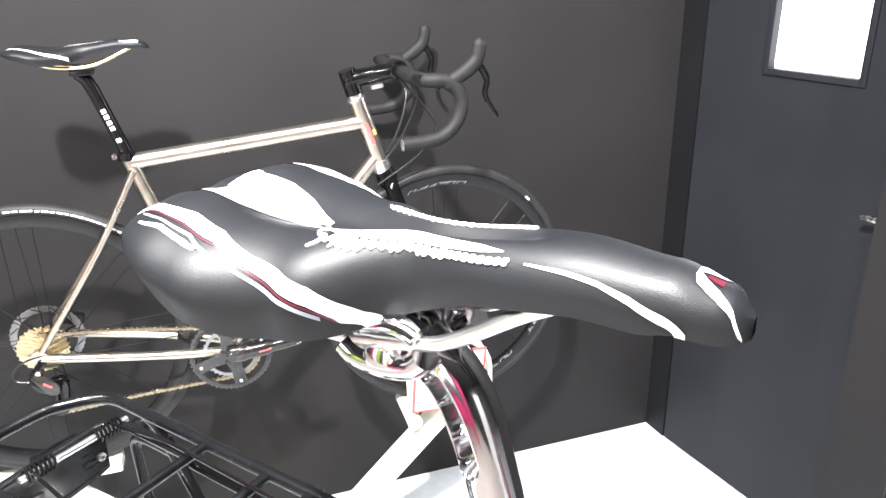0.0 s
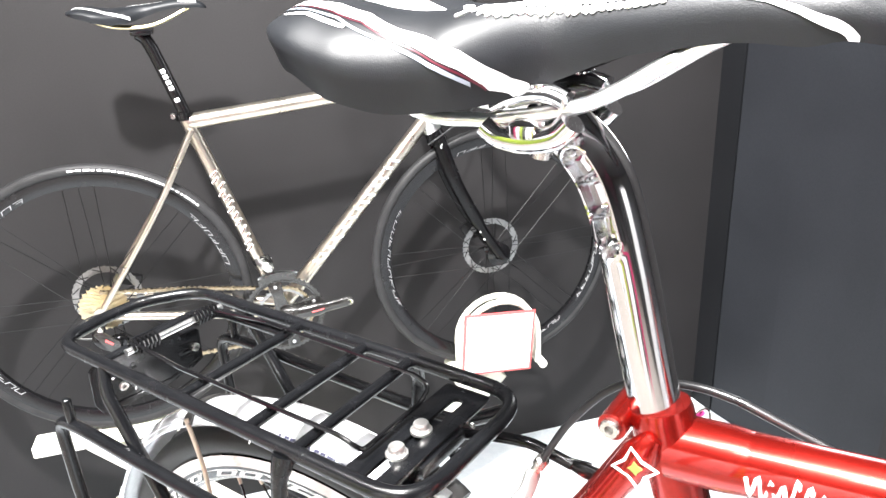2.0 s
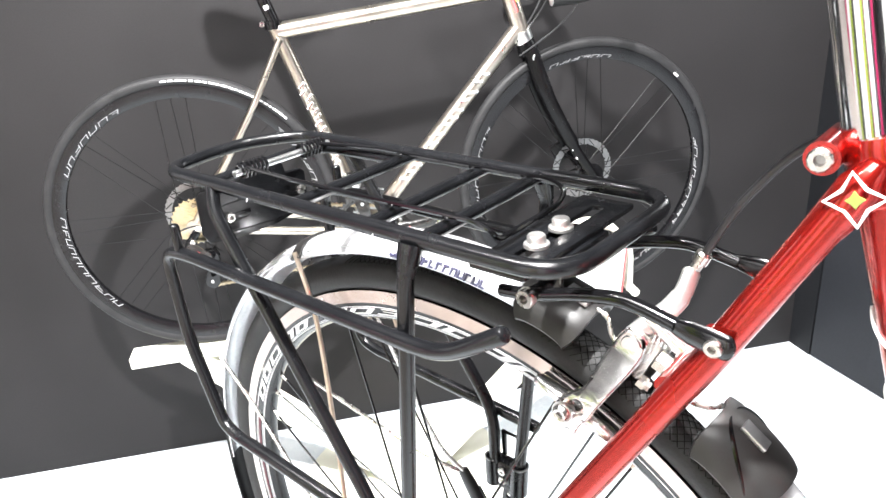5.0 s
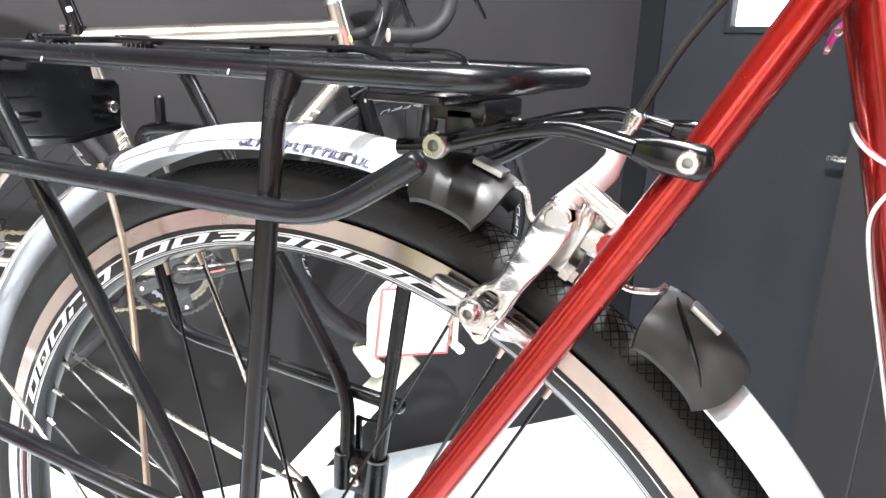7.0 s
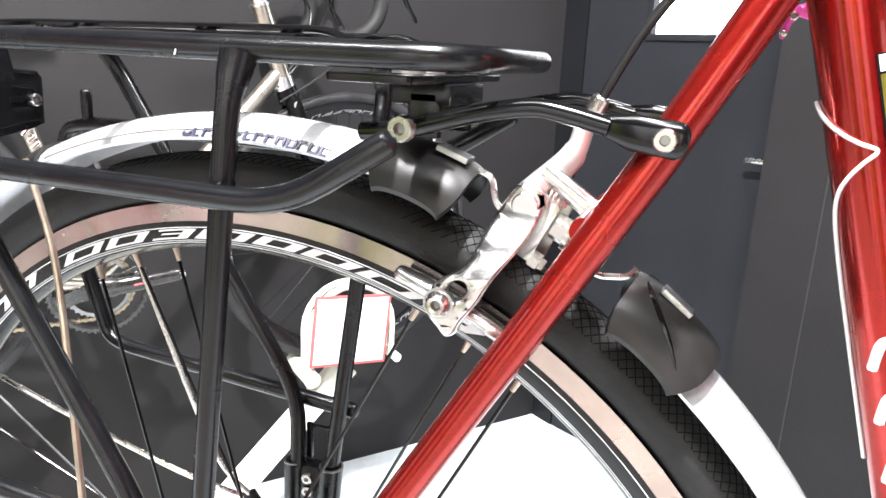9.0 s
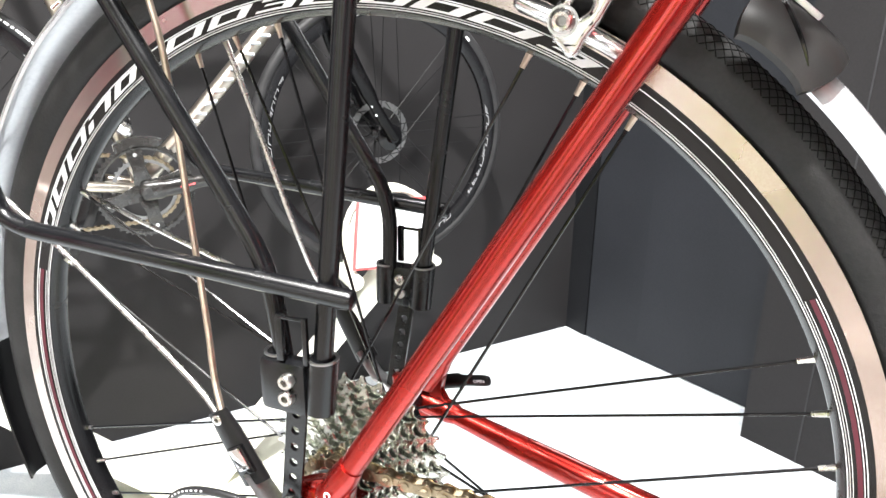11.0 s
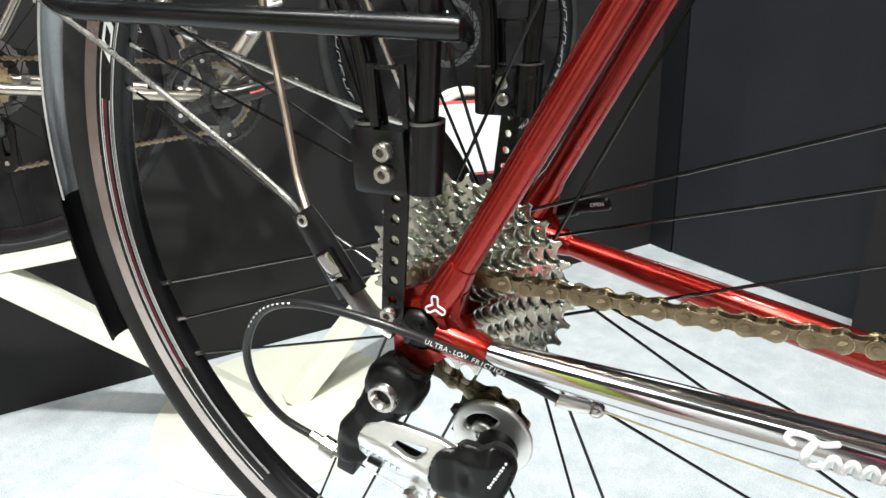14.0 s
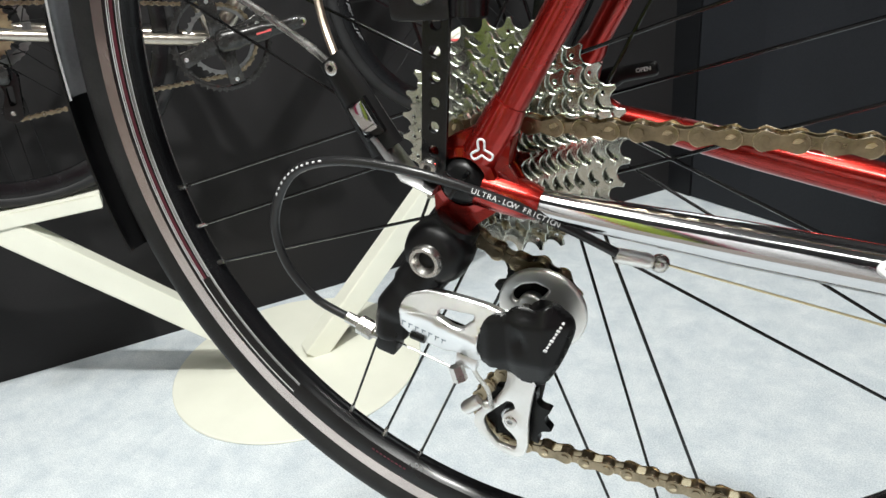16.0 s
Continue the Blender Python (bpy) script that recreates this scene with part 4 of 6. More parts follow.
def rear_wheel():
    wheel = part("rear_wheel", revolve([(0.3165, -0.0115), (0.3165, 0.0115), (0.303, 0.0115), (0.2915, 0.0085), (0.2885, 0.004), (0.288, 0.0), (0.2885, -0.004), (0.2915, -0.0085), (0.303, -0.0115)], 144), RIM_BLACK, BIKE, "black rim with printed bands")
    for s in (-1, 1):
        y0, y1 = (-0.0119, -0.0112) if s < 0 else (0.0112, 0.0119)
        part("brake_track", revolve([(0.3056, y0), (0.3164, y0), (0.3164, y1), (0.3056, y1)], 144), BRAKE_TRACK, wheel, "bright machined brake track")
    # printed bands on the side that shows
    rim_y = lambda r: -0.0115 + (0.303 - r) / 0.0115 * 0.003 - 0.0004
    def band(r0, r1, a0, a1, mat, name="printed_band"):
        n = max(4, int((a1 - a0) / 2.5))
        part(name, revolve([(r0, rim_y(r0)), (r1, rim_y(r1)), (r1, rim_y(r1) + 0.0003), (r0, rim_y(r0) + 0.0003)], n, start=a0, stop=a1), mat, wheel)
    band(0.2924, 0.2929, 0, 228, WHITE_TRIM)
    band(0.2936, 0.2941, 0, 228, SATIN)
    band(0.3016, 0.3021, 0, 228, WHITE_TRIM)
    for a0, a1 in ((162, 206), (0, 32)):
        band(0.2950, 0.2953, a0, a1, WHITE_TRIM)
        band(0.2972, 0.2996, a0, a1, RED_TRIM)
        band(0.3002, 0.3006, a0, a1, WHITE_TRIM)
    # slanted white strokes and bars stand for the lettering
    def slanted(a0, a1, r0, r1, lean):
        bm = bmesh.new()
        grid = []
        for i in range(5):
            r = r0 + (r1 - r0) * i / 4
            grid.append([bm.verts.new(on_wheel(r, a0 + (a1 - a0) * k / 3 + lean * i / 4, rim_y(r) - 0.0003)) for k in range(4)])
        for p, q in zip(grid, grid[1:]):
            for k in range(3):
                bm.faces.new((p[k], p[k + 1], q[k + 1], q[k]))
        part("white_mark", bm, WHITE_TRIM, wheel)
    rnd = random.Random(11)
    for a0, a1 in ((64, 118), (124, 158), (-14, 2)):
        a = a0
        while a < a1 - 4:
            w, lean = rnd.uniform(4.6, 6.8), -1.8
            kind = rnd.choice((0, 0, 1, 2))
            slanted(a, a + 1.5, 0.2950, 0.3010, lean)
            if kind < 2:
                slanted(a + w - 1.5, a + w, 0.2950, 0.3010 if kind == 0 else 0.2985, lean if kind == 0 else lean * 0.6)
            if kind != 1:
                slanted(a + 0.4, a + w - 0.4, 0.2949, 0.2960, lean * 0.2)
            slanted(a + 0.4 + lean * 0.8, a + w - 0.4 + lean * 0.8, 0.3000, 0.3011, lean * 0.2)
            if kind == 2:
                slanted(a + 1.4 + lean * 0.5, a + w * 0.8 + lean * 0.5, 0.2977, 0.2986, lean * 0.2)
            a += w + rnd.uniform(0.7, 1.2)
    for k in range(9):
        band(0.2957, 0.2968, 243 + 0.7 * k, 243.4 + 0.7 * k, RED_TRIM, "small_mark")
    # tyre with a patterned shoulder
    tyre = [(0.3285 + 0.0150 * math.cos(radians(a)), 0.0152 * math.sin(radians(a))) for a in range(-145, 146, 15)]
    part("tyre", revolve(tyre, 144), RUBBER, wheel, "black touring tyre with a fine diamond tread")
    # thin dark ribs paint the shade of the tread's diamond grooves
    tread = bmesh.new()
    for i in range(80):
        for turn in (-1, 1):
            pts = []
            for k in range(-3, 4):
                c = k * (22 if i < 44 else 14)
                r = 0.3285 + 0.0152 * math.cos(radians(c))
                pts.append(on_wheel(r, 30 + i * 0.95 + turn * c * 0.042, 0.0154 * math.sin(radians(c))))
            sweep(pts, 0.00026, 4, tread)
    ribs = part("tread", tread, GROOVE_SHADE, wheel)
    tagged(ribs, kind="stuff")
    # spokes in eight groups of three
    for g in range(8):
        for j, off in ((0, -6.5), (1, 0.0), (2, 6.5)):
            a = g * 45 + 18.4 + off
            p = on_wheel(0.2875, a, 0.001)
            h = a if j == 1 else a + (-84 if j == 0 else 84)
            q = on_wheel(0.021 if j == 1 else 0.032, h, 0.034 if j == 1 else -0.0185)
            d = (q - p).normalized()
            part("spoke", sweep([p + d * 0.004, q], 0.00105, 6), GLOSS_BLACK, wheel)
            part("nipple", sweep([p - d * 0.001, p + d * 0.001, p + d * 0.008], [0.0022, 0.0019, 0.0015], 8), TAN_STEEL if g in (1, 2) else STEEL, wheel)
    part("hub", revolve([(0.004, -0.066), (0.010, -0.066), (0.012, -0.02), (0.0345, -0.0195), (0.0345, -0.0165), (0.013, -0.012), (0.012, 0.025), (0.022, 0.031), (0.022, 0.036), (0.012, 0.042), (0.010, 0.066), (0.004, 0.066)], 28), GLOSS_BLACK, wheel)
    # cassette
    cass = part("cassette", disc(0.0165, -0.0565, -0.018, n=24), SATIN, wheel, "bright ten-speed cassette")
    for k, teeth in enumerate((31, 28, 25, 22, 20, 18, 16, 15, 13, 12)):
        y = -0.0185 - 0.0041 * k
        r = teeth * 0.0127 / (2 * math.pi) + 0.0028
        part("sprocket", cog_mesh(teeth, r, y - 0.0018, y, 0.0165, k < 7), COG, cass)
    part("lock_ring", disc(0.0155, -0.0605, -0.0568, n=20), SATIN, cass)
    return wheel


rear_wheel()


# frame
def frame_tubes():
    seat_axis = lambda z: Vector((0.2642 + (0.47 - z) * 0.286, 0, z))
    st = part("seat_tube", sweep([seat_axis(-0.07), seat_axis(0.466)], 0.0148, 24), RED, BIKE)
    part("seat_collar", sweep([seat_axis(0.444), seat_axis(0.468), seat_axis(0.472)], [0.0168, 0.0168, 0.0158], 24), RED, BIKE)
    tt = part("top_tube", sweep([(0.266, 0, 0.4485), (0.76, 0, 0.498)], 0.0162, 24), RED, BIKE)
    part("lug", sweep([(0.272, 0, 0.449), (0.302, 0, 0.452), (0.312, 0, 0.453)], [0.0178, 0.0174, 0.0164], 24), RED, BIKE)
    part("down_tube", sweep([(0.41, 0, -0.07), (0.80, 0, 0.40)], 0.0165, 20), RED, BIKE)
    part("bottom_bracket", disc(0.021, -0.036, 0.036, (0.41, 0, -0.07), 24, 0.002), CHROME, BIKE)
    for s in (-1, 1):
        near = s < 0
        stay = part("seat_stay", sweep([(0.2555, s * 0.0215, 0.441), (0.213, s * 0.036, 0.362), (0.016, s * 0.0735, 0.024)], [0.0088, 0.0088, 0.0076], 18), RED, BIKE)
        part("stay_cap", sweep([(0.252, s * 0.0215, 0.434), (0.262, s * 0.0190, 0.452), (0.266, s * 0.0165, 0.460)], [0.0094, 0.0098, 0.006], 16, dome=True), RED, stay)
        cs_pts = [(0.024, s * 0.0735, -0.0085), (0.05, s * 0.071, -0.0135), (0.12, s * 0.061, -0.0255), (0.22, s * 0.047, -0.042), (0.40, s * 0.026, -0.068)]
        part("chain_stay", sweep(cs_pts, [0.0066, 0.0078, 0.0102, 0.0112, 0.0112], 20), CHROME if near else RED, BIKE, "mirror chrome chain stay" if near else "")
        # dropout with its sockets
        y0, y1 = (-0.0775, -0.0695) if near else (0.0695, 0.0775)
        out = [(-0.019, 0.014), (-0.006, 0.019), (0.012, 0.030), (0.026, 0.022), (0.021, 0.008), (0.026, 0.0), (0.032, -0.004), (0.029, -0.013), (0.014, -0.014), (0.003, -0.022), (-0.004, -0.034), (-0.016, -0.040), (-0.024, -0.034), (-0.016, -0.018), (-0.017, 0.0)]
        dr = part("dropout", plate(out, y0, y1, 0.0016), RED, BIKE)
        part("socket", sweep([(0.008, s * 0.0738, 0.012), (0.020, s * 0.0733, 0.031), (0.0235, s * 0.0728, 0.037)], [0.0098, 0.0094, 0.008], 16), RED, dr)
        part("socket", sweep([(0.006, s * 0.0742, -0.004), (0.03, s * 0.0735, -0.0095), (0.036, s * 0.073, -0.011)], [0.0098, 0.0094, 0.0078], 16), RED, dr)
        part("dropout_eye", revolve([(0.0118, s * 0.0700), (0.0165, s * 0.0705), (0.0178, s * 0.0740), (0.0165, s * 0.0795), (0.0125, s * 0.0805), (0.0118, s * 0.0790)], 28), RED, dr)
        nut = part("axle_nut", revolve([(0, s * 0.0845), (0.0075, s * 0.0845), (0.0102, s * 0.0830), (0.0114, s * 0.0800), (0.0114, s * 0.0730), (0, s * 0.0730)], 24, ring=False), PLASTIC, dr)
        for a in (38, 128):
            part("nut_slot", box((0.0022, 0.0012, 0.0185), (0, s * 0.0845, 0), 0.0004, (0, a, 0)), GLOSS_BLACK, nut)
        if near:
            # white three-lobed outline
            tri = bmesh.new()
            for k in range(3):
                a = 90 + 120 * k
                c = Vector((0.013, -0.0846, 0.0172)) + on_wheel(0.0042, a)
                b1 = Vector((0.013, -0.0846, 0.0172)) + on_wheel(0.0017, a + 60)
                b0 = Vector((0.013, -0.0846, 0.0172)) + on_wheel(0.0017, a - 60)
                o = on_wheel(0.0016, a + 90)
                sweep(curve_pts([b0, c - o + on_wheel(0.0006, a), c + on_wheel(0.0016, a), c + o + on_wheel(0.0006, a), b1]), 0.00055, 6, tri)
            part("white_emblem", tri, WHITE_TRIM, dr)
    part("brake_bridge", sweep([(0.1875, -0.034, 0.33), (0.1875, 0.034, 0.33)], 0.0065, 14), RED, BIKE)
    # binder boss and bolt
    boss = part("binder_boss", sweep([(0.2455, -0.0195, 0.4625), (0.2455, 0.0195, 0.4625)], 0.0078, 18), RED, BIKE)
    hex_bolt((0.2455, -0.0195, 0.4625), 0.0057, 0.0035, boss)
    # white four-pointed outline with an olive heart on the cap
    star = bmesh.new()
    c = Vector((0.2625, -0.0292, 0.4495))
    def st_pt(k):
        a = radians(12 + 45 * k)
        r = 0.0120 if k % 2 == 0 else 0.0064
        return c + Vector((r * math.cos(a), 0.22 * r * math.cos(a) * 0, r * math.sin(a)))
    sweep([st_pt(k) for k in range(8)], 0.0009, 6, star, closed=True)
    part("white_emblem", star, WHITE_TRIM, st)
    heart = plate([((st_pt(k) - c) * 0.34 + c).xz[:] for k in range(8)], -0.0296, -0.0284, 0.0002)
    part("olive_emblem", heart, GREEN_TRIM, st)
    # gold sticker and the white outline on the seat tube
    def on_tube(z, degrees, r=0.0152):
        a = radians(degrees)
        return seat_axis(z) + Vector((r * math.cos(a), r * math.sin(a), 0.272 * r * math.cos(a)))
    def tube_patch(z0, z1, d0, d1, mat, name, r=0.0151):
        bm = bmesh.new()
        g = [[bm.verts.new(on_tube(z0 + (z1 - z0) * i / 4, d0 + (d1 - d0) * k / 10, r)) for k in range(11)] for i in range(5)]
        for i in range(4):
            for k in range(10):
                bm.faces.new((g[i][k], g[i][k + 1], g[i + 1][k + 1], g[i + 1][k]))
        part(name, bm, mat, st)
    tube_patch(0.3735, 0.4065, -74, -33, PLASTIC, "sticker")
    tube_patch(0.3750, 0.3990, -71, -36, GOLD_TRIM, "sticker_print", 0.0153)
    tube_patch(0.3750, 0.3960, -16, -11, GOLD_TRIM, "sticker_print", 0.0152)
    tube_patch(0.3735, 0.3750, -74, -11, GOLD_TRIM, "sticker_print", 0.01525)
    for k in range(4):
        tube_patch(0.4000, 0.4060 + 0.001 * (k == 3), -71 + 14 * k, -60 + 14 * k, WHITE_TRIM, "white_mark", 0.0154)
    line = [on_tube(z, d) for z, d in ((0.3925, -182), (0.3885, -166), (0.3840, -148), (0.3795, -128), (0.3752, -106), (0.3715, -86), (0.3675, -106), (0.3630, -126), (0.3570, -146), (0.3480, -162), (0.330, -174), (0.300, -180), (0.24, -184))]
    part("white_outline", sweep(curve_pts(line), 0.0009, 6), WHITE_TRIM, st)
    for z in (0.285, 0.262, 0.236):
        pts = [on_tube(z + 0.012 * math.sin(k), -128 + 16 * k, 0.0153) for k in range(6)]
        part("white_script", sweep(curve_pts(pts), 0.0022, 6), WHITE_TRIM, st)
    # white script on the top tube and the chrome stay
    rnd = random.Random(4)
    x, pts = 0.312, []
    for k in range(14):
        pts.append((x + 0.0028 * k, -0.0163 + 0.0012 * (rnd.random() > 0.5), 0.452 + 0.0095 * (-1) ** k * rnd.uniform(0.4, 1) + 0.0003 * k))
    part("white_script", sweep(curve_pts(pts, 4), 0.0011, 5), WHITE_TRIM, tt)
    def on_stay(x, up):
        """A point on the near skin of the chrome stay."""
        return Vector((x, -0.061 + 0.14 * (x - 0.12) - math.sqrt(max(0.0, 0.0113 ** 2 - up * up)), -0.0255 - 0.165 * (x - 0.12) + up))
    swash = [on_stay(0.1765 + dx, up) for dx, up in ((0.003, 0.0030), (0.0, 0.0048), (0.002, 0.0074), (0.008, 0.0076), (0.014, 0.0060), (0.021, 0.0076))]
    part("white_script", sweep(curve_pts(swash), 0.0015, 8, dome=True), WHITE_TRIM, BIKE)
    stem = [on_stay(0.1850 + dx, up) for dx, up in ((0.003, 0.0062), (0.0, 0.0), (0.0, -0.0050), (0.004, -0.0066), (0.007, -0.0045))]
    part("white_script", sweep(curve_pts(stem), 0.0020, 8, dome=True), WHITE_TRIM, BIKE)
    for k in range(9):
        x = 0.1935 + 0.0076 * k
        hump = [on_stay(x + dx, up) for dx, up in ((0.0, -0.0060), (0.0014, 0.0), (0.0034, 0.0018), (0.0052, -0.0004), (0.0050, -0.0048), (0.0076, -0.0058))]
        part("white_script", sweep(curve_pts(hump, 4), 0.0016, 6), WHITE_TRIM, BIKE)


frame_tubes()


# small pink bracket on a wire loop behind the seat tube
def pink_bracket():
    body = part("pink_bracket", sweep(curve_pts([(0.2715, 0.058, 0.4345), (0.2645, 0.058, 0.4290), (0.2600, 0.058, 0.4235), (0.2580, 0.058, 0.4165)]), [0.0022] * 6 + [0.0040] * 6 + [0.0030] * 6 + [0.0026], 10, flat=0.6, up=(0, 1, 0), dome=True), PINK, BIKE, "bright pink plastic bracket")
    part("bracket_arm", sweep([(0.264, 0.058, 0.4275), (0.2715, 0.058, 0.4255)], 0.0022, 8), PINK, body)
    part("bracket_screw", disc(0.0021, -0.004, 0.004, (0.2615, 0.058, 0.4255), 10), STEEL, body)
    part("bracket_screw", disc(0.0015, -0.004, 0.004, (0.2582, 0.058, 0.4175), 10), STEEL, body)
    part("wire_loop", sweep(curve_pts([(0.2665, 0.058, 0.4315), (0.2740, 0.056, 0.4400), (0.2790, 0.045, 0.4400), (0.2780, 0.03, 0.4340)]), 0.0007, 6), STEEL, body)


pink_bracket()


def seat_post_and_saddle():
    axis = lambda z: Vector((0.2615 - (z - 0.47) * 0.235, 0, z))
    line = curve_pts([axis(0.44), axis(0.50), axis(0.548), (0.2318, 0, 0.5845), (0.2195, 0, 0.6035), (0.2050, 0, 0.6150)], 24)
    # the neck has a long open pocket in its side, crossed by two webs
    bm, n, rings = bmesh.new(), 88, []
    dist = [0.0]
    for p, q in zip(line, line[1:]):
        dist.append(dist[-1] + (q - p).length)
    mid = dist[min(range(len(line)), key=lambda k: abs(line[k].z - 0.5835))]
    for k, p in enumerate(line):
        t = (line[min(k + 1, len(line) - 1)] - line[max(k - 1, 0)]).normalized()
        side = Vector((0, 1, 0)).cross(t).normalized()
        r = 0.0135 + 0.0006 * min(1.0, max(0.0, (dist[k] - mid + 0.03) / 0.03))
        ring = []
        for a in range(n):
            th = 2 * math.pi * a / n
            turn = math.atan2(math.sin(th - radians(-75)), math.cos(th - radians(-75)))
            u, w = dist[k] - mid, r * turn
            edge = math.hypot(max(0.0, abs(u) - 0.0215), w)
            f = min(1.0, max(0.0, (0.0076 - edge) / 0.0018))
            web = max(math.exp(-((u + 0.0085) / 0.0016) ** 2), math.exp(-((u - 0.0105) / 0.0016) ** 2))
            deep = f * f * (3 - 2 * f) * (0.0100 - 0.0055 * web) - 0.0007 * math.exp(-((edge - 0.0088) / 0.0011) ** 2)
            face = Vector((0, -1, 0)) * math.cos(radians(15)) - side * math.sin(radians(15))
            ring.append(bm.verts.new(p - side * r * math.cos(th) + Vector((0, 1, 0)) * r * math.sin(th) - face * deep))
        rings.append(ring)
    for p, q in zip(rings, rings[1:]):
        for a in range(n):
            bm.faces.new((p[a], p[(a + 1) % n], q[(a + 1) % n], q[a]))
    bm.faces.new(rings[-1])
    bmesh.ops.recalc_face_normals(bm, faces=bm.faces)
    part("seat_post", bm, CHROME, BIKE, "mirror chrome seat post with an open pocket")
    clamp = part("seat_clamp", sweep([(0.199, -0.025, 0.6140), (0.199, -0.020, 0.6140), (0.199, 0.020, 0.6140), (0.199, 0.025, 0.6140)], [0.0088, 0.0105, 0.0105, 0.0088], 16, flat=1.35, dome=True), CHROME, BIKE, "chrome twin-rail saddle clamp")
    for s in (-1, 1):
        y = s * 0.0225
        part("lower_cradle", sweep(curve_pts([(0.176, y, 0.6165), (0.184, y, 0.6120), (0.199, y, 0.6110), (0.214, y, 0.6145), (0.222, y, 0.6215)]), 0.0068, 12, flat=1.15), CHROME, clamp)
        part("upper_cradle", sweep(curve_pts([(0.180, y, 0.6255), (0.189, y, 0.6300), (0.200, y, 0.6330), (0.211, y, 0.6335), (0.220, y, 0.6305)]), [0.003] * 6 + [0.0048] * 18 + [0.003], 12, flat=1.5), CHROME, clamp)
        part("bolt_head", disc(0.0058, 0, 0.005, (0.2065, y, 0.6335), 12, axis="z"), CHROME, clamp)
    part("clamp_bolt", sweep([(0.1945, 0, 0.600), (0.199, 0, 0.628)], 0.0042, 12), STEEL, clamp)
    part("bolt_head", sweep([(0.1938, 0, 0.597), (0.1950, 0, 0.604)], 0.0058, 10), STEEL, clamp)
    L, WD, CH = 0.2928, 0.155, 0.0125
    sad = part("saddle", saddle_skin(L, WD, CH, 60, 44), LEATHER, BIKE, "black grained leather saddle with white bands")
    sad.matrix_basis = pose(0.0581, 0, 0.6811, 0, 0, 0)
    for s in (-1, 1):
        def band(rows, mat, name, lift=0.0006):
            part(name, saddle_strip([(x, s * a, s * b) for x, a, b in rows], L, WD, CH, lift), mat, sad)
        band([(0.02, 0.50, 0.62), (0.05, 0.43, 0.50), (0.09, 0.405, 0.465), (0.16, 0.365, 0.45), (0.232, 0.40, 0.485), (0.30, 0.535, 0.62), (0.36, 0.63, 0.745), (0.41, 0.745, 0.86), (0.443, 0.87, 0.975), (0.47, 0.955, 1.0), (0.49, 0.99, 1.0)], WHITE_TRIM, "white_band")
        band([(0.05, 0.506, 0.512), (0.1, 0.472, 0.478), (0.16, 0.457, 0.464), (0.235, 0.497, 0.505), (0.30, 0.632, 0.643), (0.36, 0.757, 0.769), (0.41, 0.872, 0.886), (0.44, 0.96, 0.975)], RED_TRIM, "thin_band")
        band([(0.06, 0.53, 0.545), (0.116, 0.495, 0.51), (0.189, 0.49, 0.51), (0.269, 0.60, 0.62), (0.323, 0.71, 0.735), (0.383, 0.83, 0.86), (0.423, 0.93, 0.95)], GREY_TRIM, "thin_band")
        for k in range(5):
            band([(0.34 + 0.012 * k, 0.62 + 0.034 * k, 0.623 + 0.034 * k), (0.41 + 0.004 * k, 0.76 + 0.022 * k, 0.763 + 0.022 * k), (0.445 + 0.005 * k, 0.885 + 0.02 * k, 0.888 + 0.02 * k)], GREY_TRIM, "fine_line", 0.0009)
        band([(0.076, 0.59, 0.61), (0.129, 0.525, 0.558), (0.189, 0.535, 0.57), (0.216, 0.55, 0.575)], WHITE_TRIM, "script_stroke")
        band([(0.04, 0.06, 0.2), (0.07, 0.0, 0.19), (0.10, 0.0, 0.16), (0.169, 0.0, 0.163), (0.236, 0.0, 0.125), (0.276, 0.0, 0.085), (0.31, 0.02, 0.05)], WHITE_TRIM, "white_panel")
        if s < 0:
            band([(0.33, 0.04, 0.12), (0.40, 0.10, 0.29), (0.49, 0.22, 0.42), (0.55, 0.30, 0.46), (0.637, 0.38, 0.50), (0.68, 0.45, 0.47)], WHITE_TRIM, "white_panel")
        # script along the flank: one cursive white line
        def pen(x, across):
            return saddle_point(x, s * across, L, WD, CH, 0.0005)
        rnd = random.Random(21)
        x = 0.398
        while x < 0.685:
            mid = 0.23 if s > 0 else level(x, ((0.38, 0.33), (0.45, 0.445), (0.5, 0.50), (0.557, 0.55), (0.65, 0.60), (0.7, 0.59)))
            tall = (0.042 if s < 0 else 0.013) * rnd.choice((0.75, 0.75, 0.75, 1.3))
            w, lean = rnd.uniform(0.0125, 0.0155), 0.006
            loop = [pen(x - lean * 0.2, mid + tall), pen(x + w * 0.15 + lean * 0.5, mid), pen(x + w * 0.35 + lean, mid - tall), pen(x + w * 0.62 + lean, mid - tall * 0.8), pen(x + w * 0.62 + lean * 0.4, mid + tall * 0.1), pen(x + w * 0.66 - lean * 0.1, mid + tall * 0.95), pen(x + w * 0.95, mid + tall * 0.85)]
            part("cursive_script", sweep(curve_pts(loop, 4), 0.00085, 6, dome=True), WHITE_TRIM, sad)
            x += w
        if s < 0:
            loop = [pen(0.377, 0.22), pen(0.372, 0.27), pen(0.380, 0.32), pen(0.392, 0.33), pen(0.386, 0.40), pen(0.378, 0.43)]
            part("cursive_script", sweep(curve_pts(loop, 5), 0.0011, 6, dome=True), WHITE_TRIM, sad)
        band([(0.717, 0.585, 0.608), (0.777, 0.615, 0.67), (0.82, 0.655, 0.715), (0.862, 0.725, 0.81), (0.90, 0.855, 0.95), (0.92, 0.93, 1.0), (0.932, 0.985, 1.0)], WHITE_TRIM, "white_band")
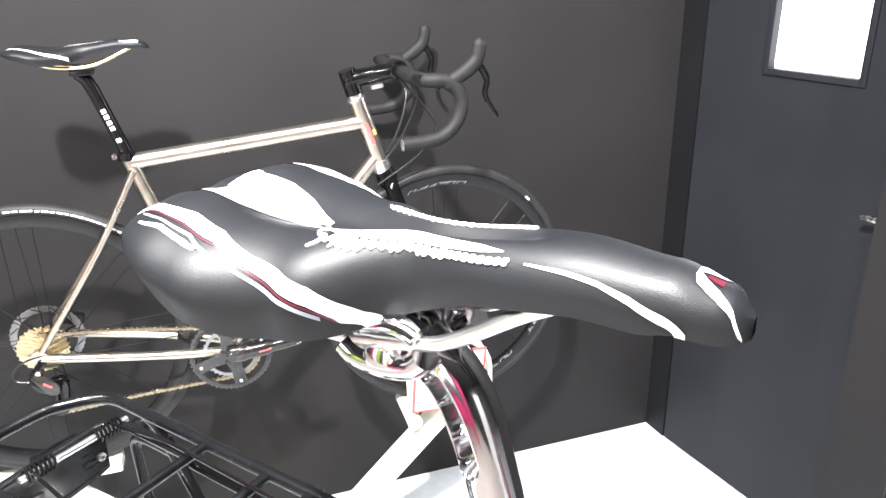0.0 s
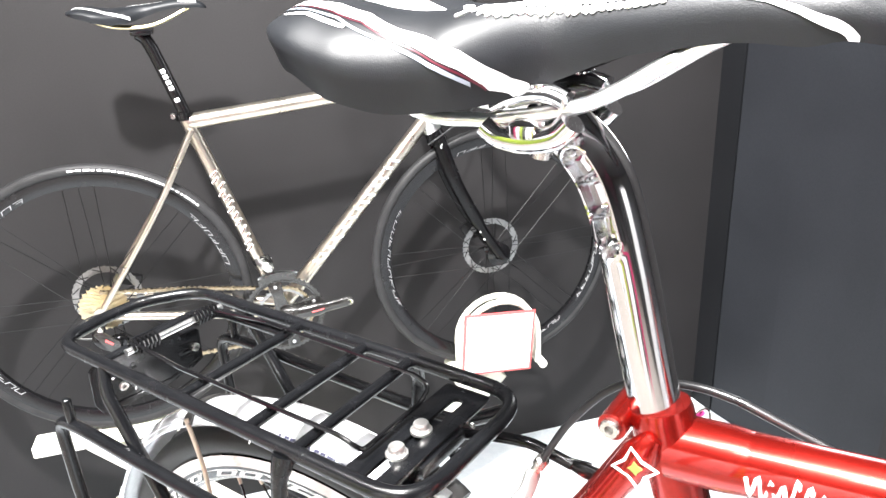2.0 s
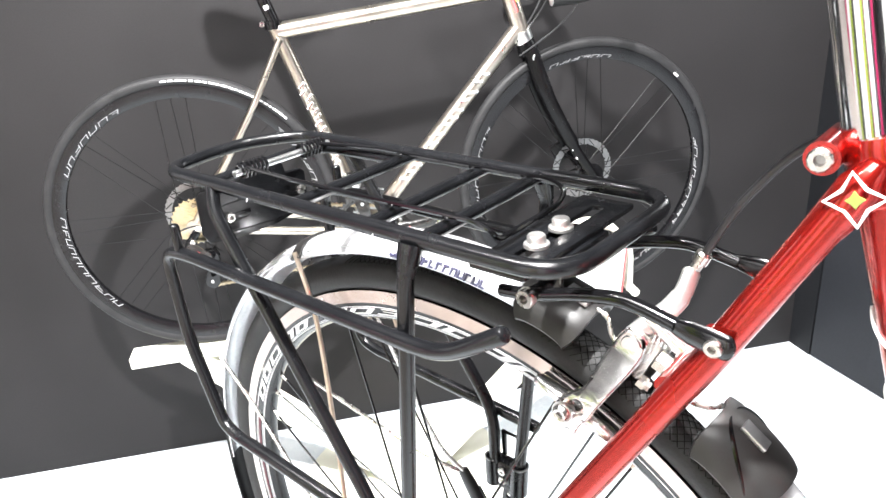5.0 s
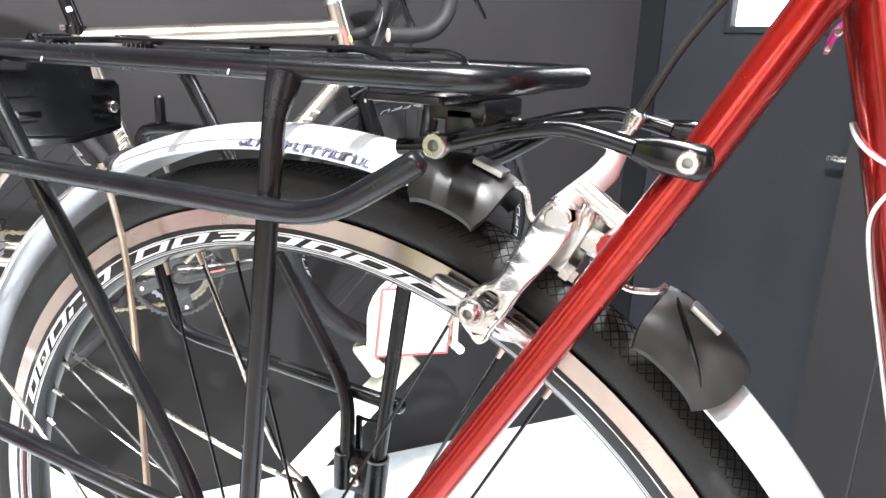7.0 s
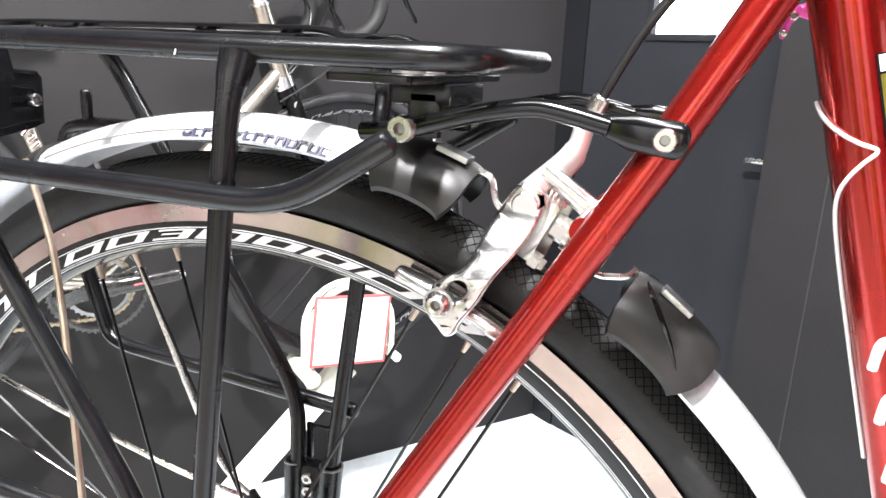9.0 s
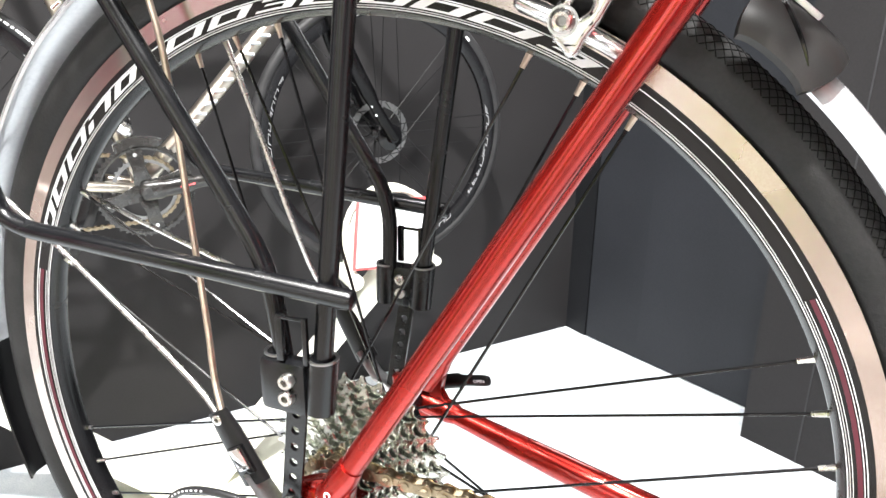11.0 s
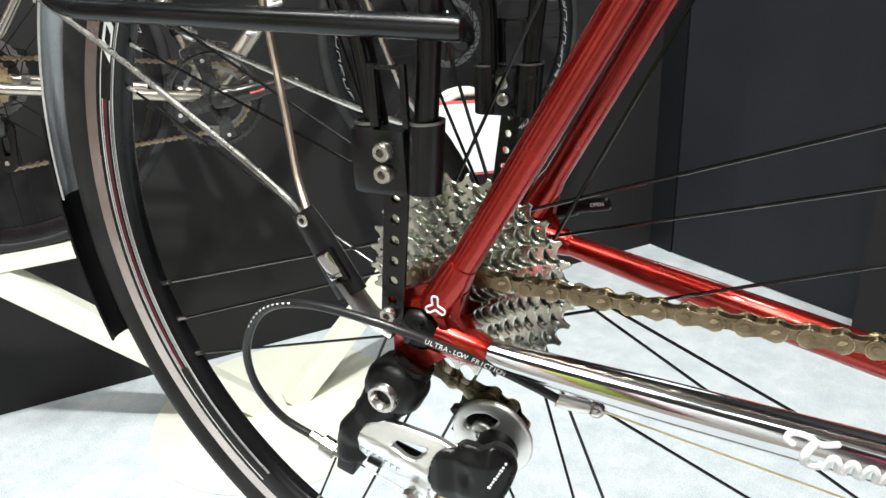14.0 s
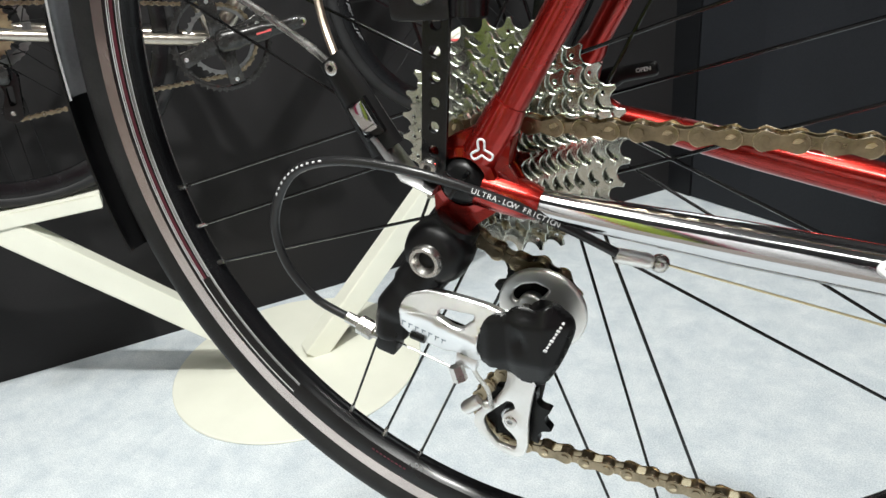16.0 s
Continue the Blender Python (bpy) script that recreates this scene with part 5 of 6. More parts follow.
        band([(0.927, 0.0, 0.12), (0.931, 0.0, 0.262), (0.940, 0.09, 0.32), (0.958, 0.225, 0.44), (0.978, 0.512, 0.66), (0.988, 0.80, 0.93), (0.992, 0.94, 0.99)], WHITE_TRIM, "nose_band")
        for k, rail in enumerate([curve_pts([(0.035, s * 0.040, -0.030), (0.075, s * 0.0245, -0.060), (0.11, s * 0.0225, -0.0625), (0.1305, s * 0.0225, -0.060), (0.172, s * 0.0225, -0.0507), (0.2117, s * 0.016, -0.0285), (0.245, s * 0.011, -0.014)])]):
            part("rail", sweep(rail, 0.0036, 10), ALLOY, sad, "bright steel saddle rail")
    band_c = saddle_strip([(0.940, -0.05, 0.05), (0.96, -0.1, 0.1)], L, WD, CH)
    part("nose_badge", band_c, RED_TRIM, sad)


seat_post_and_saddle()


# mudguard
def guard(name, r, half, a0, a1, mat, parent, n=40, label="", thick=0.0016, arch=0.012):
    prof = []
    for k in range(9):
        f = -1 + 2 * k / 8
        prof.append((r - arch * (abs(f) ** 2.6), half * f))
    prof += [(p[0] - thick, p[1] * 0.96) for p in prof[::-1]]
    bm = revolve(prof, n, start=a0, stop=a1)
    # the rear end runs a little closer to the tyre and grows narrower
    for v in bm.verts:
        a = math.degrees(math.atan2(v.co.z, v.co.x)) % 360
        k = min(1.0, max(0.0, (a - 132) / 45))
        v.co *= 1 - 0.015 * k
        v.co.y *= 1 - 0.12 * k
    return part(name, bm, mat, parent, label)


def clip_point(size, u, f, inset=0.0):
    """A point of an end clip: u runs along the tyre, f across it."""
    r, half, a0, a1, drop = size
    corner = max(0.0, (abs(f) - 0.55) / 0.45)
    v = (u - 0.5) * (1 - 0.22 * corner ** 2.2)
    th = radians(84) * f
    swell = 0.0016 * (1 - (2 * u - 1) ** 2) - 0.0014 * (abs(2 * u - 1)) ** 6
    rr = r - drop * (1 - math.cos(th)) + swell - inset
    return on_wheel(rr, (a0 + a1) / 2 + v * (a1 - a0), (half - inset * 0.8) * math.sin(th))


def end_clip(size, parent, grooved=True):
    """A saddle-shaped plastic cap over the tyre with rounded corners; a black strip paints its curved groove's shade.
    """
    bm, n, m = bmesh.new(), 22, 28
    sheets = []
    for inset in (0.0, 0.0028):
        sheets.append([[bm.verts.new(clip_point(size, i / n, -1 + 2 * j / m, inset)) for j in range(m + 1)] for i in range(n + 1)])
    for g, flip in ((sheets[0], 1), (sheets[1], -1)):
        for i in range(n):
            for j in range(m):
                bm.faces.new((g[i][j], g[i + 1][j], g[i + 1][j + 1], g[i][j + 1])[::flip])
    rim = lambda g: [g[i][0] for i in range(n)] + [g[n][j] for j in range(m)] + [g[i][m] for i in range(n, 0, -1)] + [g[0][j] for j in range(m, 0, -1)]
    a, b = rim(sheets[0]), rim(sheets[1])
    for k in range(len(a)):
        bm.faces.new((a[k - 1], a[k], b[k], b[k - 1]))
    bmesh.ops.recalc_face_normals(bm, faces=bm.faces)
    clip = part("end_clip", bm, CLIP, parent, "grey-black plastic end clip")
    for s in (-1, 1) if grooved else ():
        line = [clip_point(size, 0.90 - 0.68 * k ** 1.6, s * (0.10 + 0.72 * k), 0.0003) for k in [q / 16 for q in range(17)]]
        part("clip_groove_shade", sweep(line, [0.0004 + 0.0011 * math.sin(math.pi * q / 16) ** 0.6 for q in range(17)], 6), GLOSS_BLACK, clip)
    return clip


def mudguards():
    g = guard("mudguard", 0.3655, 0.0235, 76.5, 178, MUDGUARD, BIKE, 60, "silver clip-on mudguard")
    guard("mud_flap", 0.3668, 0.0262, 167, 198.5, PLASTIC, g, 18, "black rubber mud flap")
    for a in (114, 152):
        guard("clamp_band", 0.3675, 0.0255, a - 1.1, a + 1.1, CLIP if a < 120 else SATIN, g, 4)
    # thin grooves along both edges
    for y, drop in ((-0.0205, 0.0084), (0.0205, 0.0084)):
        for a0, a1 in ((78, 112), (116, 150)):
            part("edge_line", sweep([on_wheel(0.3657 - drop, a0 + (a1 - a0) * k / 24, y * (1 - 0.12 * min(1.0, max(0.0, (a0 + (a1 - a0) * k / 24 - 132) / 45)))) * (1 - 0.015 * min(1.0, max(0.0, (a0 + (a1 - a0) * k / 24 - 132) / 45))) for k in range(25)], 0.00045, 5), SATIN, g)
    # dark printed line of marks on the side
    rnd = random.Random(3)
    a = 94.9
    for k in range(14):
        lo_r, hi_r = (0.3540, 0.3582) if k else (0.3548, 0.3565)
        on = lambda r: -0.0235 * ((0.3655 - r) / 0.012) ** (1 / 2.6) - 0.0011
        def stroke(r0, r1, a0, a1):
            part("dark_mark", revolve([(r0, on(r0) - 0.0002), (r1, on(r1) - 0.0002), (r1, on(r1) + 0.0006), (r0, on(r0) + 0.0006)], 2, start=a0, stop=a1), INK, g)
        stroke(lo_r, hi_r, a - 0.26, a)
        r0 = rnd.choice((lo_r, (lo_r + hi_r) / 2, hi_r - 0.0009))
        stroke(r0, r0 + 0.0009, a - 0.74, a - 0.26)
        if rnd.random() > 0.5:
            stroke(lo_r, hi_r, a - 0.92, a - 0.7)
        a -= 1.03
    # end clip near the brake, with its buckle and wire
    c1 = end_clip((0.3712, 0.0272, 69.4, 77.0, 0.0245), g, False)
    part("buckle", box((0.017, 0.011, 0.003), on_wheel(0.3738, 71.6, -0.006), 0.0006, (0, 20.5, 0)), SATIN, c1)
    part("link_wire", sweep(fillet([(0.130, -0.005, 0.3475), (0.137, -0.005, 0.345), (0.140, -0.005, 0.331), (0.148, -0.005, 0.327)], 0.006), 0.0016, 8), STEEL, c1)
    # the forward piece
    f = guard("mudguard_front_piece", 0.3625, 0.022, 32.3, 51.5, MUDGUARD, BIKE, 16, "silver forward mudguard piece")
    c2 = end_clip((0.3722, 0.0272, 47.6, 55.6, 0.0250), f)
    part("buckle", box((0.017, 0.009, 0.003), on_wheel(0.3742, 52.4, -0.004), 0.0006, (0, 37.5, 0)), SATIN, c2)
    part("link_wire", sweep(fillet([(0.183, -0.004, 0.308), (0.191, -0.004, 0.303), (0.205, -0.004, 0.3045), (0.209, -0.004, 0.309)], 0.006), 0.0016, 8), STEEL, c2)
    # wire stays down to the quick-release tabs
    for s in (-1, 1):
        e, u = (0.0025, -0.0005) if s < 0 else (-0.005, 0.004)
        tab = part("stay_tab", sweep([(-0.0665 + e, s * 0.081, 0.0585 + u), (-0.058 + e, s * 0.081, 0.045 + u), (-0.041 + e, s * 0.081, 0.0145 + u)], [0.0078, 0.0095, 0.0108], 12, flat=0.42, up=(1, 0, 0.6)), PLASTIC, BIKE, "black stay clip")
        part("tab_blade", sweep([(-0.046 + e, s * 0.080, 0.022 + u), (-0.032 + e, s * 0.0795, 0.002 + u), (-0.014, s * 0.0790, -0.005)], [0.0080, 0.0088, 0.0085], 10, flat=0.3, up=(0, 1, 0)), ROTOR, tab)
        part("buckle_frame", box((0.0195, 0.0030, 0.0125), (-0.0485 + e, s * 0.0848, 0.0305 + u), 0.0008, (0, 60, 0)), GLOSS_BLACK, tab)
        buckle = part("tab_buckle", box((0.0150, 0.0030, 0.0092), (-0.0490 + e, s * 0.0858, 0.0315 + u), 0.0010, (0, 60, 0)), CHROME, tab, "bright steel buckle")
        part("buckle_rib", box((0.0009, 0.0008, 0.0080), Vector((-0.0465 + e, s * 0.0874, 0.0272 + u)), 0.0002, (0, 60, 0)), ROTOR, buckle)
        hex_bolt((-0.0645 + e, s * 0.0835, 0.0545 + u), 0.0036, 0.002, tab, sign=s)
        part("stay_wire", sweep(curve_pts([(-0.0625 + e, s * 0.081, 0.056 + u), (-0.074 + e, s * 0.072, 0.075 + u), (-0.083 + e * 0.6, s * 0.062, 0.105), (-0.098, s * 0.048, 0.165), (-0.122, s * 0.03, 0.27), (-0.1445, s * 0.0245, 0.330)]), 0.0021, 8), TAN_STEEL if s < 0 else STEEL, BIKE)
        part("stay_wire", sweep(curve_pts([(-0.0665 + e, s * 0.081, 0.0545 + u), (-0.085 + e, s * 0.072, 0.0625 + u), (-0.13 + e * 0.6, s * 0.06, 0.083), (-0.235, s * 0.036, 0.13), (-0.315, s * 0.0235, 0.166)]), 0.0021, 8), STEEL, BIKE)


mudguards()


# rack
def rack():
    R = 0.0056
    deck_z = 0.399
    loop = [(-0.256, -0.02, deck_z), (-0.246, -0.0675, deck_z), (0.146, -0.0675, deck_z), (0.146, 0.0665, deck_z), (-0.228, 0.0665, deck_z), (-0.256, 0.022, deck_z), (-0.256, -0.02, deck_z)]
    pts = fillet([(-0.2565, 0.0, deck_z)] + loop[0:6] + [(-0.2565, 0.0, deck_z)], 0.034, 7)
    rk = part("rear_rack", sweep(pts[:-1], R, 14, closed=True), RACK, BIKE, "satin black tubular rear rack")
    for x in (-0.076, 0.0, 0.047):
        part("cross_bar", sweep([(x, -0.066, deck_z), (x - 0.004, 0.066, deck_z)], 0.0046, 12), RACK, rk)
    part("inner_loop", sweep(fillet([(-0.178, -0.066, deck_z), (-0.188, 0.034, deck_z), (-0.165, 0.046, deck_z), (-0.078, 0.046, deck_z)], 0.02), 0.0046, 12), RACK, rk)
    # slotted plate with its two bolts
    slotted = holed(rounded([(0.079, -0.0645), (0.118, -0.0645), (0.118, 0.0645), (0.079, 0.0645)], 0.003, 3), [rounded([(0.0955, -0.056), (0.1045, -0.056), (0.1045, 0.050), (0.0955, 0.050)], 0.0042, 4)], -0.0018, 0.0018, 0.0006, 2)
    slotted.transform(Matrix(((1, 0, 0, 0), (0, 0, 1, 0), (0, 1, 0, 0.3895), (0, 0, 0, 1))))
    pl = part("slotted_plate", slotted, RACK, rk)
    for x, y in ((0.1010, -0.0262), (0.0995, 0.0030)):
        part("bolt", revolve([(0, 0.0075), (0.0048, 0.0075), (0.0056, 0.0065), (0.0056, 0.002), (0.0078, 0.002), (0.0078, 0.0), (0, 0.0)], 20, (x, y, 0.3915), ring=False, axis="z"), CAST, pl)
    # block under the plate that carries the stays
    part("stay_block", box((0.030, 0.050, 0.010), (0.106, 0.0, 0.3825), 0.002), RACK, rk)
    part("stay_rod", sweep([(0.1078, -0.040, 0.3687), (0.1078, 0.040, 0.3687)], 0.0042, 12), RACK, rk)
    for y in (-0.022, 0.022):
        part("stay_lug", box((0.016, 0.006, 0.022), (0.1078, y, 0.3735), 0.002), RACK, rk)
    for s in (-1, 1):
        arm = part("stay_arm", sweep(curve_pts([(0.086, s * 0.0425, 0.3655), (0.108, s * 0.0425, 0.3685), (0.14, s * 0.0425, 0.377), (0.162, s * 0.0425, 0.3808), (0.176, s * 0.0425, 0.3795), (0.195, s * 0.043, 0.3755)]), 0.0041, 12), GLOSS_BLACK, rk, "gloss black rack stay")
        part("stay_end", sweep([(0.192, s * 0.0432, 0.3762), (0.204, s * 0.0442, 0.3742), (0.2215, s * 0.0452, 0.3722)], [0.0042, 0.0072, 0.0074], 12, flat=0.45, up=(0, 0, 1), dome=True), GLOSS_BLACK, arm)
        hex_bolt((0.2168, s * 0.0475, 0.3726), 0.0047, 0.004, arm, sign=s)
        hex_bolt((0.1078, s * 0.046, 0.3687), 0.0062, 0.005, arm, sign=s)
        # legs and the low rails for bags
        ys = s * 0.0785
        o, w = (-0.006, -0.0065) if s > 0 else (0.0, 0.0)
        part("leg", sweep(fillet([(0.041, s * 0.070, 0.396), (0.0405, s * 0.0775, 0.378), (0.0115 + o, s * 0.0805 + w, 0.100)], 0.012), [R * 1.5, R * 1.3, R * 1.15, R * 1.05] + [R] * 4, 12), RACK, rk)
        part("leg", sweep(fillet([(-0.174, s * 0.069, 0.396), (-0.167, s * 0.076, 0.380), (-0.0205, ys + w * 0.6, 0.158), (-0.0145 + o, ys + w, 0.105)], 0.025), R, 12), RACK, rk)
        rail = [(0.1192, s * 0.087, 0.3668), (0.0725, s * 0.087, 0.3375), (-0.205, s * 0.0885, 0.3388), (-0.2385, s * 0.0885, 0.334), (-0.236, s * 0.0885, 0.248), (-0.209, s * 0.0885, 0.166), (-0.190, s * 0.0885, 0.1605), (0.0335 + 2.6 * o, s * 0.0865, 0.1505)]
        part("bag_rail", sweep(fillet(rail, 0.022), R, 14, dome=True), RACK, rk)
        part("peg", sweep([(-0.213, s * 0.0885, 0.341), (-0.213, s * 0.0885, 0.362)], 0.0042, 10, dome=True), RACK, rk)
        # foot clip with drilled strap
        clip = part("foot_clip", box((0.030, 0.013, 0.0325), (-0.0095, s * 0.0835, 0.0910), 0.0040), RACK, rk)
        clip.matrix_basis = pose(o, w, 0)
        part("clip_sleeve", sweep([(0.0125, s * 0.0805, 0.1095), (0.0095, s * 0.081, 0.0765)], 0.0088, 16), RACK, clip)
        part("clip_sleeve", sweep([(-0.0175, s * 0.0795, 0.108), (-0.0185, s * 0.0805, 0.077)], 0.0078, 16), RACK, clip)
        for x, y, z, r in ((0.0125, 0.0805, 0.1095, 0.0088), (-0.0175, 0.0795, 0.1080, 0.0078)):
            part("sleeve_rim", revolve([(r - 0.0014, -0.0004), (r + 0.0001, -0.0004), (r + 0.0001, 0.0007), (r - 0.0014, 0.0007)], 20, (x, s * y, z), axis="z"), ROTOR, clip)
        part("clip_latch", box((0.017, 0.003, 0.0018), (-0.0015, s * 0.088, 0.1345), 0.0008), RACK, clip)
        for x in (-0.0095, 0.0065):
            part("clip_latch", box((0.0030 if x > 0 else 0.0045, 0.003, 0.028), (x, s * 0.088, 0.122), 0.0006), RACK, clip)
        hex_bolt((-0.0048, s * 0.090, 0.0972), 0.0046, 0.0045, clip, sign=s)
        hex_bolt((-0.0052, s * 0.090, 0.0868), 0.0046, 0.0045, clip, sign=s)
        for z in (0.0972, 0.0868):
            hex_bolt((-0.0050, s * 0.0768, z), 0.0042, 0.0025, clip, sign=-s)
        top, low = Vector((-0.0025, s * 0.0855, 0.080)), Vector((-0.0135, s * 0.0825, 0.004))
        d = low - top
        n_hole, reach = 6, d.length
        ring = lambda z: [(0.0026 * math.cos(radians(a)), z + 0.0026 * math.sin(radians(a))) for a in range(0, 360, 30)]
        strap = holed(rounded([(-0.0064, 0.004), (0.0064, 0.004), (0.0064, -reach - 0.005), (-0.0064, -reach - 0.005)], 0.004, 4), [ring(-reach * (k + 0.55) / (n_hole + 0.6)) for k in range(n_hole)], -0.0014, 0.0014, 0.0003, 1)
        ez, ey = -d.normalized(), Vector((0, 1, 0))
        ex = ey.cross(ez).normalized()
        m = Matrix((ex, ez.cross(ex), ez)).transposed().to_4x4()
        m.translation = top
        strap.transform(m)
        part("drilled_strap", strap, RACK, clip)
        hex_bolt((-0.0138, s * 0.0845, 0.0084), 0.0045, 0.004, clip, sign=s)
    # plate for a lamp across the tail
    out = [(-0.070, 0.383), (-0.066, 0.3865), (-0.028, 0.3855), (-0.026, 0.396), (0.017, 0.396), (0.019, 0.3785), (0.036, 0.3785), (0.041, 0.374), (0.040, 0.3425), (0.030, 0.340), (0.0, 0.3355), (-0.045, 0.3365), (-0.066, 0.341), (-0.071, 0.350)]
    lp = plate(out, -0.0013, 0.0013, 0.0008)
    lp.transform(pose(-0.202, 0, 0, 0, 0, 90))
    lp = part("lamp_plate", lp, RACK, rk, "black pressed lamp plate with two slots")
    rims = (((-0.067, 0.3862), (-0.030, 0.3853)), ((-0.028, 0.3687), (-0.050, 0.3687), (-0.057, 0.364), (-0.057, 0.358)), ((-0.026, 0.3527), (-0.044, 0.3520)),
            ((0.017, 0.3678), (0.032, 0.3678), (0.0375, 0.363)), ((0.016, 0.3535), (0.031, 0.3530)), ((-0.060, 0.3445), (0.0, 0.3400), (0.037, 0.3455)), ((0.020, 0.3778), (0.037, 0.3770)))
    for rim in rims:
        part("pressed_rim", sweep(fillet([(-0.2004, y, z) for y, z in rim], 0.004), 0.0009, 6), GLOSS_BLACK, lp)
    for y, z in ((-0.044, 0.3570), (0.033, 0.3590)):
        part("slot", box((0.0012, 0.018, 0.0045), (-0.2006, y * 0.72, z), 0.0004), GLOSS_BLACK, lp)
        hex_bolt((-0.2006, y, z), 0.0042, 0.003, lp, axis="x", sign=1)
    for x in (-0.122, 0.0107):
        part("tick_mark", box((0.0006, 0.0005, 0.0032), (x, -0.0730, 0.3965), 0.0001, (-25, 0, 0)), WHITE_TRIM, rk)
    # sprung wire clamp lying on the deck
    wire = part("spring_clamp", sweep(fillet([(-0.168, -0.040, 0.4055), (-0.10, -0.047, 0.4075), (0.07, -0.047, 0.4085), (0.083, -0.046, 0.404), (0.084, -0.040, 0.397), (0.083, 0.026, 0.397), (0.083, 0.036, 0.404), (0.07, 0.038, 0.4085), (-0.10, 0.043, 0.4075), (-0.168, 0.036, 0.4055)], 0.008), 0.0018, 8), GLOSS_BLACK, rk, "black sprung wire clamp")
    for y in (-0.032, 0.030):
        coil = [(-0.170 + 0.0062 * math.cos(0.9 * k), y + 0.00055 * k - 0.013, 0.403 + 0.0062 * math.sin(0.9 * k)) for k in range(46)]
        part("spring", sweep(coil, 0.0014, 5), GLOSS_BLACK, wire)
    part("spring_bar", sweep([(-0.170, -0.05, 0.402), (-0.172, 0.05, 0.402)], 0.003, 10), ALLOY, wire)


rack()


# rear brake
def rear_brake():
    br = part("rear_brake", sweep([(0.161, 0, 0.350), (0.190, 0, 0.330)], 0.0055, 14), BRAKE, BIKE, "polished dual-pivot caliper brake")
    outer = [(0.1165, 0.2865), (0.1180, 0.2940), (0.1225, 0.2990), (0.1290, 0.3025), (0.1345, 0.3065), (0.1368, 0.3125), (0.1378, 0.3190), (0.1405, 0.3265), (0.1445, 0.3340), (0.1485, 0.3405), (0.1530, 0.3450), (0.1578, 0.3450), (0.1628, 0.3420), (0.1658, 0.3375), (0.1645, 0.3310), (0.1605, 0.3210), (0.1555, 0.3125), (0.1512, 0.3060), (0.1478, 0.3005), (0.1452, 0.2960), (0.1425, 0.2905), (0.1390, 0.2855), (0.1345, 0.2795), (0.1322, 0.2730), (0.1270, 0.2708), (0.1235, 0.2755), (0.1185, 0.2800)]
    hole = [(0.1262, 0.2945), (0.1290, 0.2985), (0.1325, 0.3002), (0.1362, 0.2992), (0.1374, 0.2962), (0.1352, 0.2925), (0.1310, 0.2900), (0.1275, 0.2905)]
    for s in (-1, 1):
        arm = holed(rounded(outer, 0.004, 3), [rounded(hole, 0.0015, 3)], -0.0046, 0.0046, 0.0028, 4, 14)
        for v in arm.verts:
            f = min(1.0, max(0.0, (v.co.z - 0.298) / 0.036))
            v.co.y = s * (0.0318 - 0.0255 * f * f * (3 - 2 * f)) + v.co.y
        arm = part("brake_arm", arm, BRAKE, br)
        cap = part("pivot_cap", revolve([(0, -0.0003), (0.0060, -0.0003), (0.0068, 0.0004), (0.0068, 0.004), (0, 0.004)], 22, ring=False), BRAKE, arm)
        cap.matrix_basis = pose(0.1556, s * 0.0115, 0.3335) @ Matrix.Diagonal((1, -s, 1, 1))
        boss = part("pad_bolt", revolve([(0, 0.0012), (0.0019, 0.0012), (0.0026, 0.0042), (0.0042, 0.0046), (0.0058, 0.0030), (0.0067, 0.0005), (0.0067, -0.004), (0, -0.004)], 24, ring=False), STEEL, br)
        boss.matrix_basis = pose(0.1242, s * 0.0366, 0.2884) @ Matrix.Diagonal((1, s, 1, 1))
        shade_socket(boss, 0.0018)
        part("washer", revolve([(0.003, 0), (0.0074, 0.0), (0.0074, 0.0012), (0.003, 0.0012)], 22), SATIN, br).matrix_basis = pose(0.1242, s * 0.0366, 0.2884) @ Matrix.Diagonal((1, s, 1, 1))
        # pad and its holder along the rim
        t, r = 66.2, 0.3128
        hold = sweep([on_wheel(r, t + k, s * 0.0245) for k in (5.2, 3, 0, -3, -5.0)], [0.0054, 0.0062, 0.0062, 0.0060, 0.0055], 12, flat=0.72, up=(0, 1, 0), dome=True)
        hold = part("pad_holder", hold, BRAKE, br)
        part("holder_groove", sweep([on_wheel(r, t + k, s * 0.0290) for k in (-1.4, -2.6, -3.8)], 0.0021, 8, flat=0.4, up=(0, 1, 0), dome=True), SATIN, hold)
        part("grip_screw", disc(0.0026, -0.0008, 0.0008, on_wheel(r, t + 3.9, s * 0.0290), 14), STEEL, hold)
        part("brake_pad", sweep([on_wheel(r - 0.002, t + k, s * 0.0178) for k in (5.4, 3, 0, -3, -6.0)], 0.0046, 8, flat=0.75, up=(0, 1, 0)), PLASTIC, br)
    # second plate, nuts, toothed adjuster
    out = [(0.1470, 0.3030), (0.1540, 0.2998), (0.1580, 0.3060), (0.1618, 0.3150), (0.1672, 0.3255), (0.1715, 0.3345), (0.1697, 0.3390), (0.1655, 0.3390), (0.1600, 0.3300), (0.1530, 0.3160)]
    part("cross_arm", plate(rounded(out, 0.003, 3), -0.0035, 0.006, 0.0016, segments=3), BRAKE, br)
    part("back_plate", plate(rounded([(x + 0.004, z - 0.001) for x, z in out], 0.003, 3), 0.008, 0.016, 0.002), SATIN, br)
    part("pivot_nut", sweep([(0.1585, -0.004, 0.3075), (0.1630, -0.004, 0.3050), (0.1632, -0.004, 0.3049), (0.1655, -0.004, 0.3038)], [0.0048, 0.0048, 0.0034, 0.0032], 6), STEEL, br)
    part("centre_nut", sweep([(0.1685, -0.002, 0.3245), (0.1750, -0.002, 0.3215)], 0.0068, 6), STEEL, br)
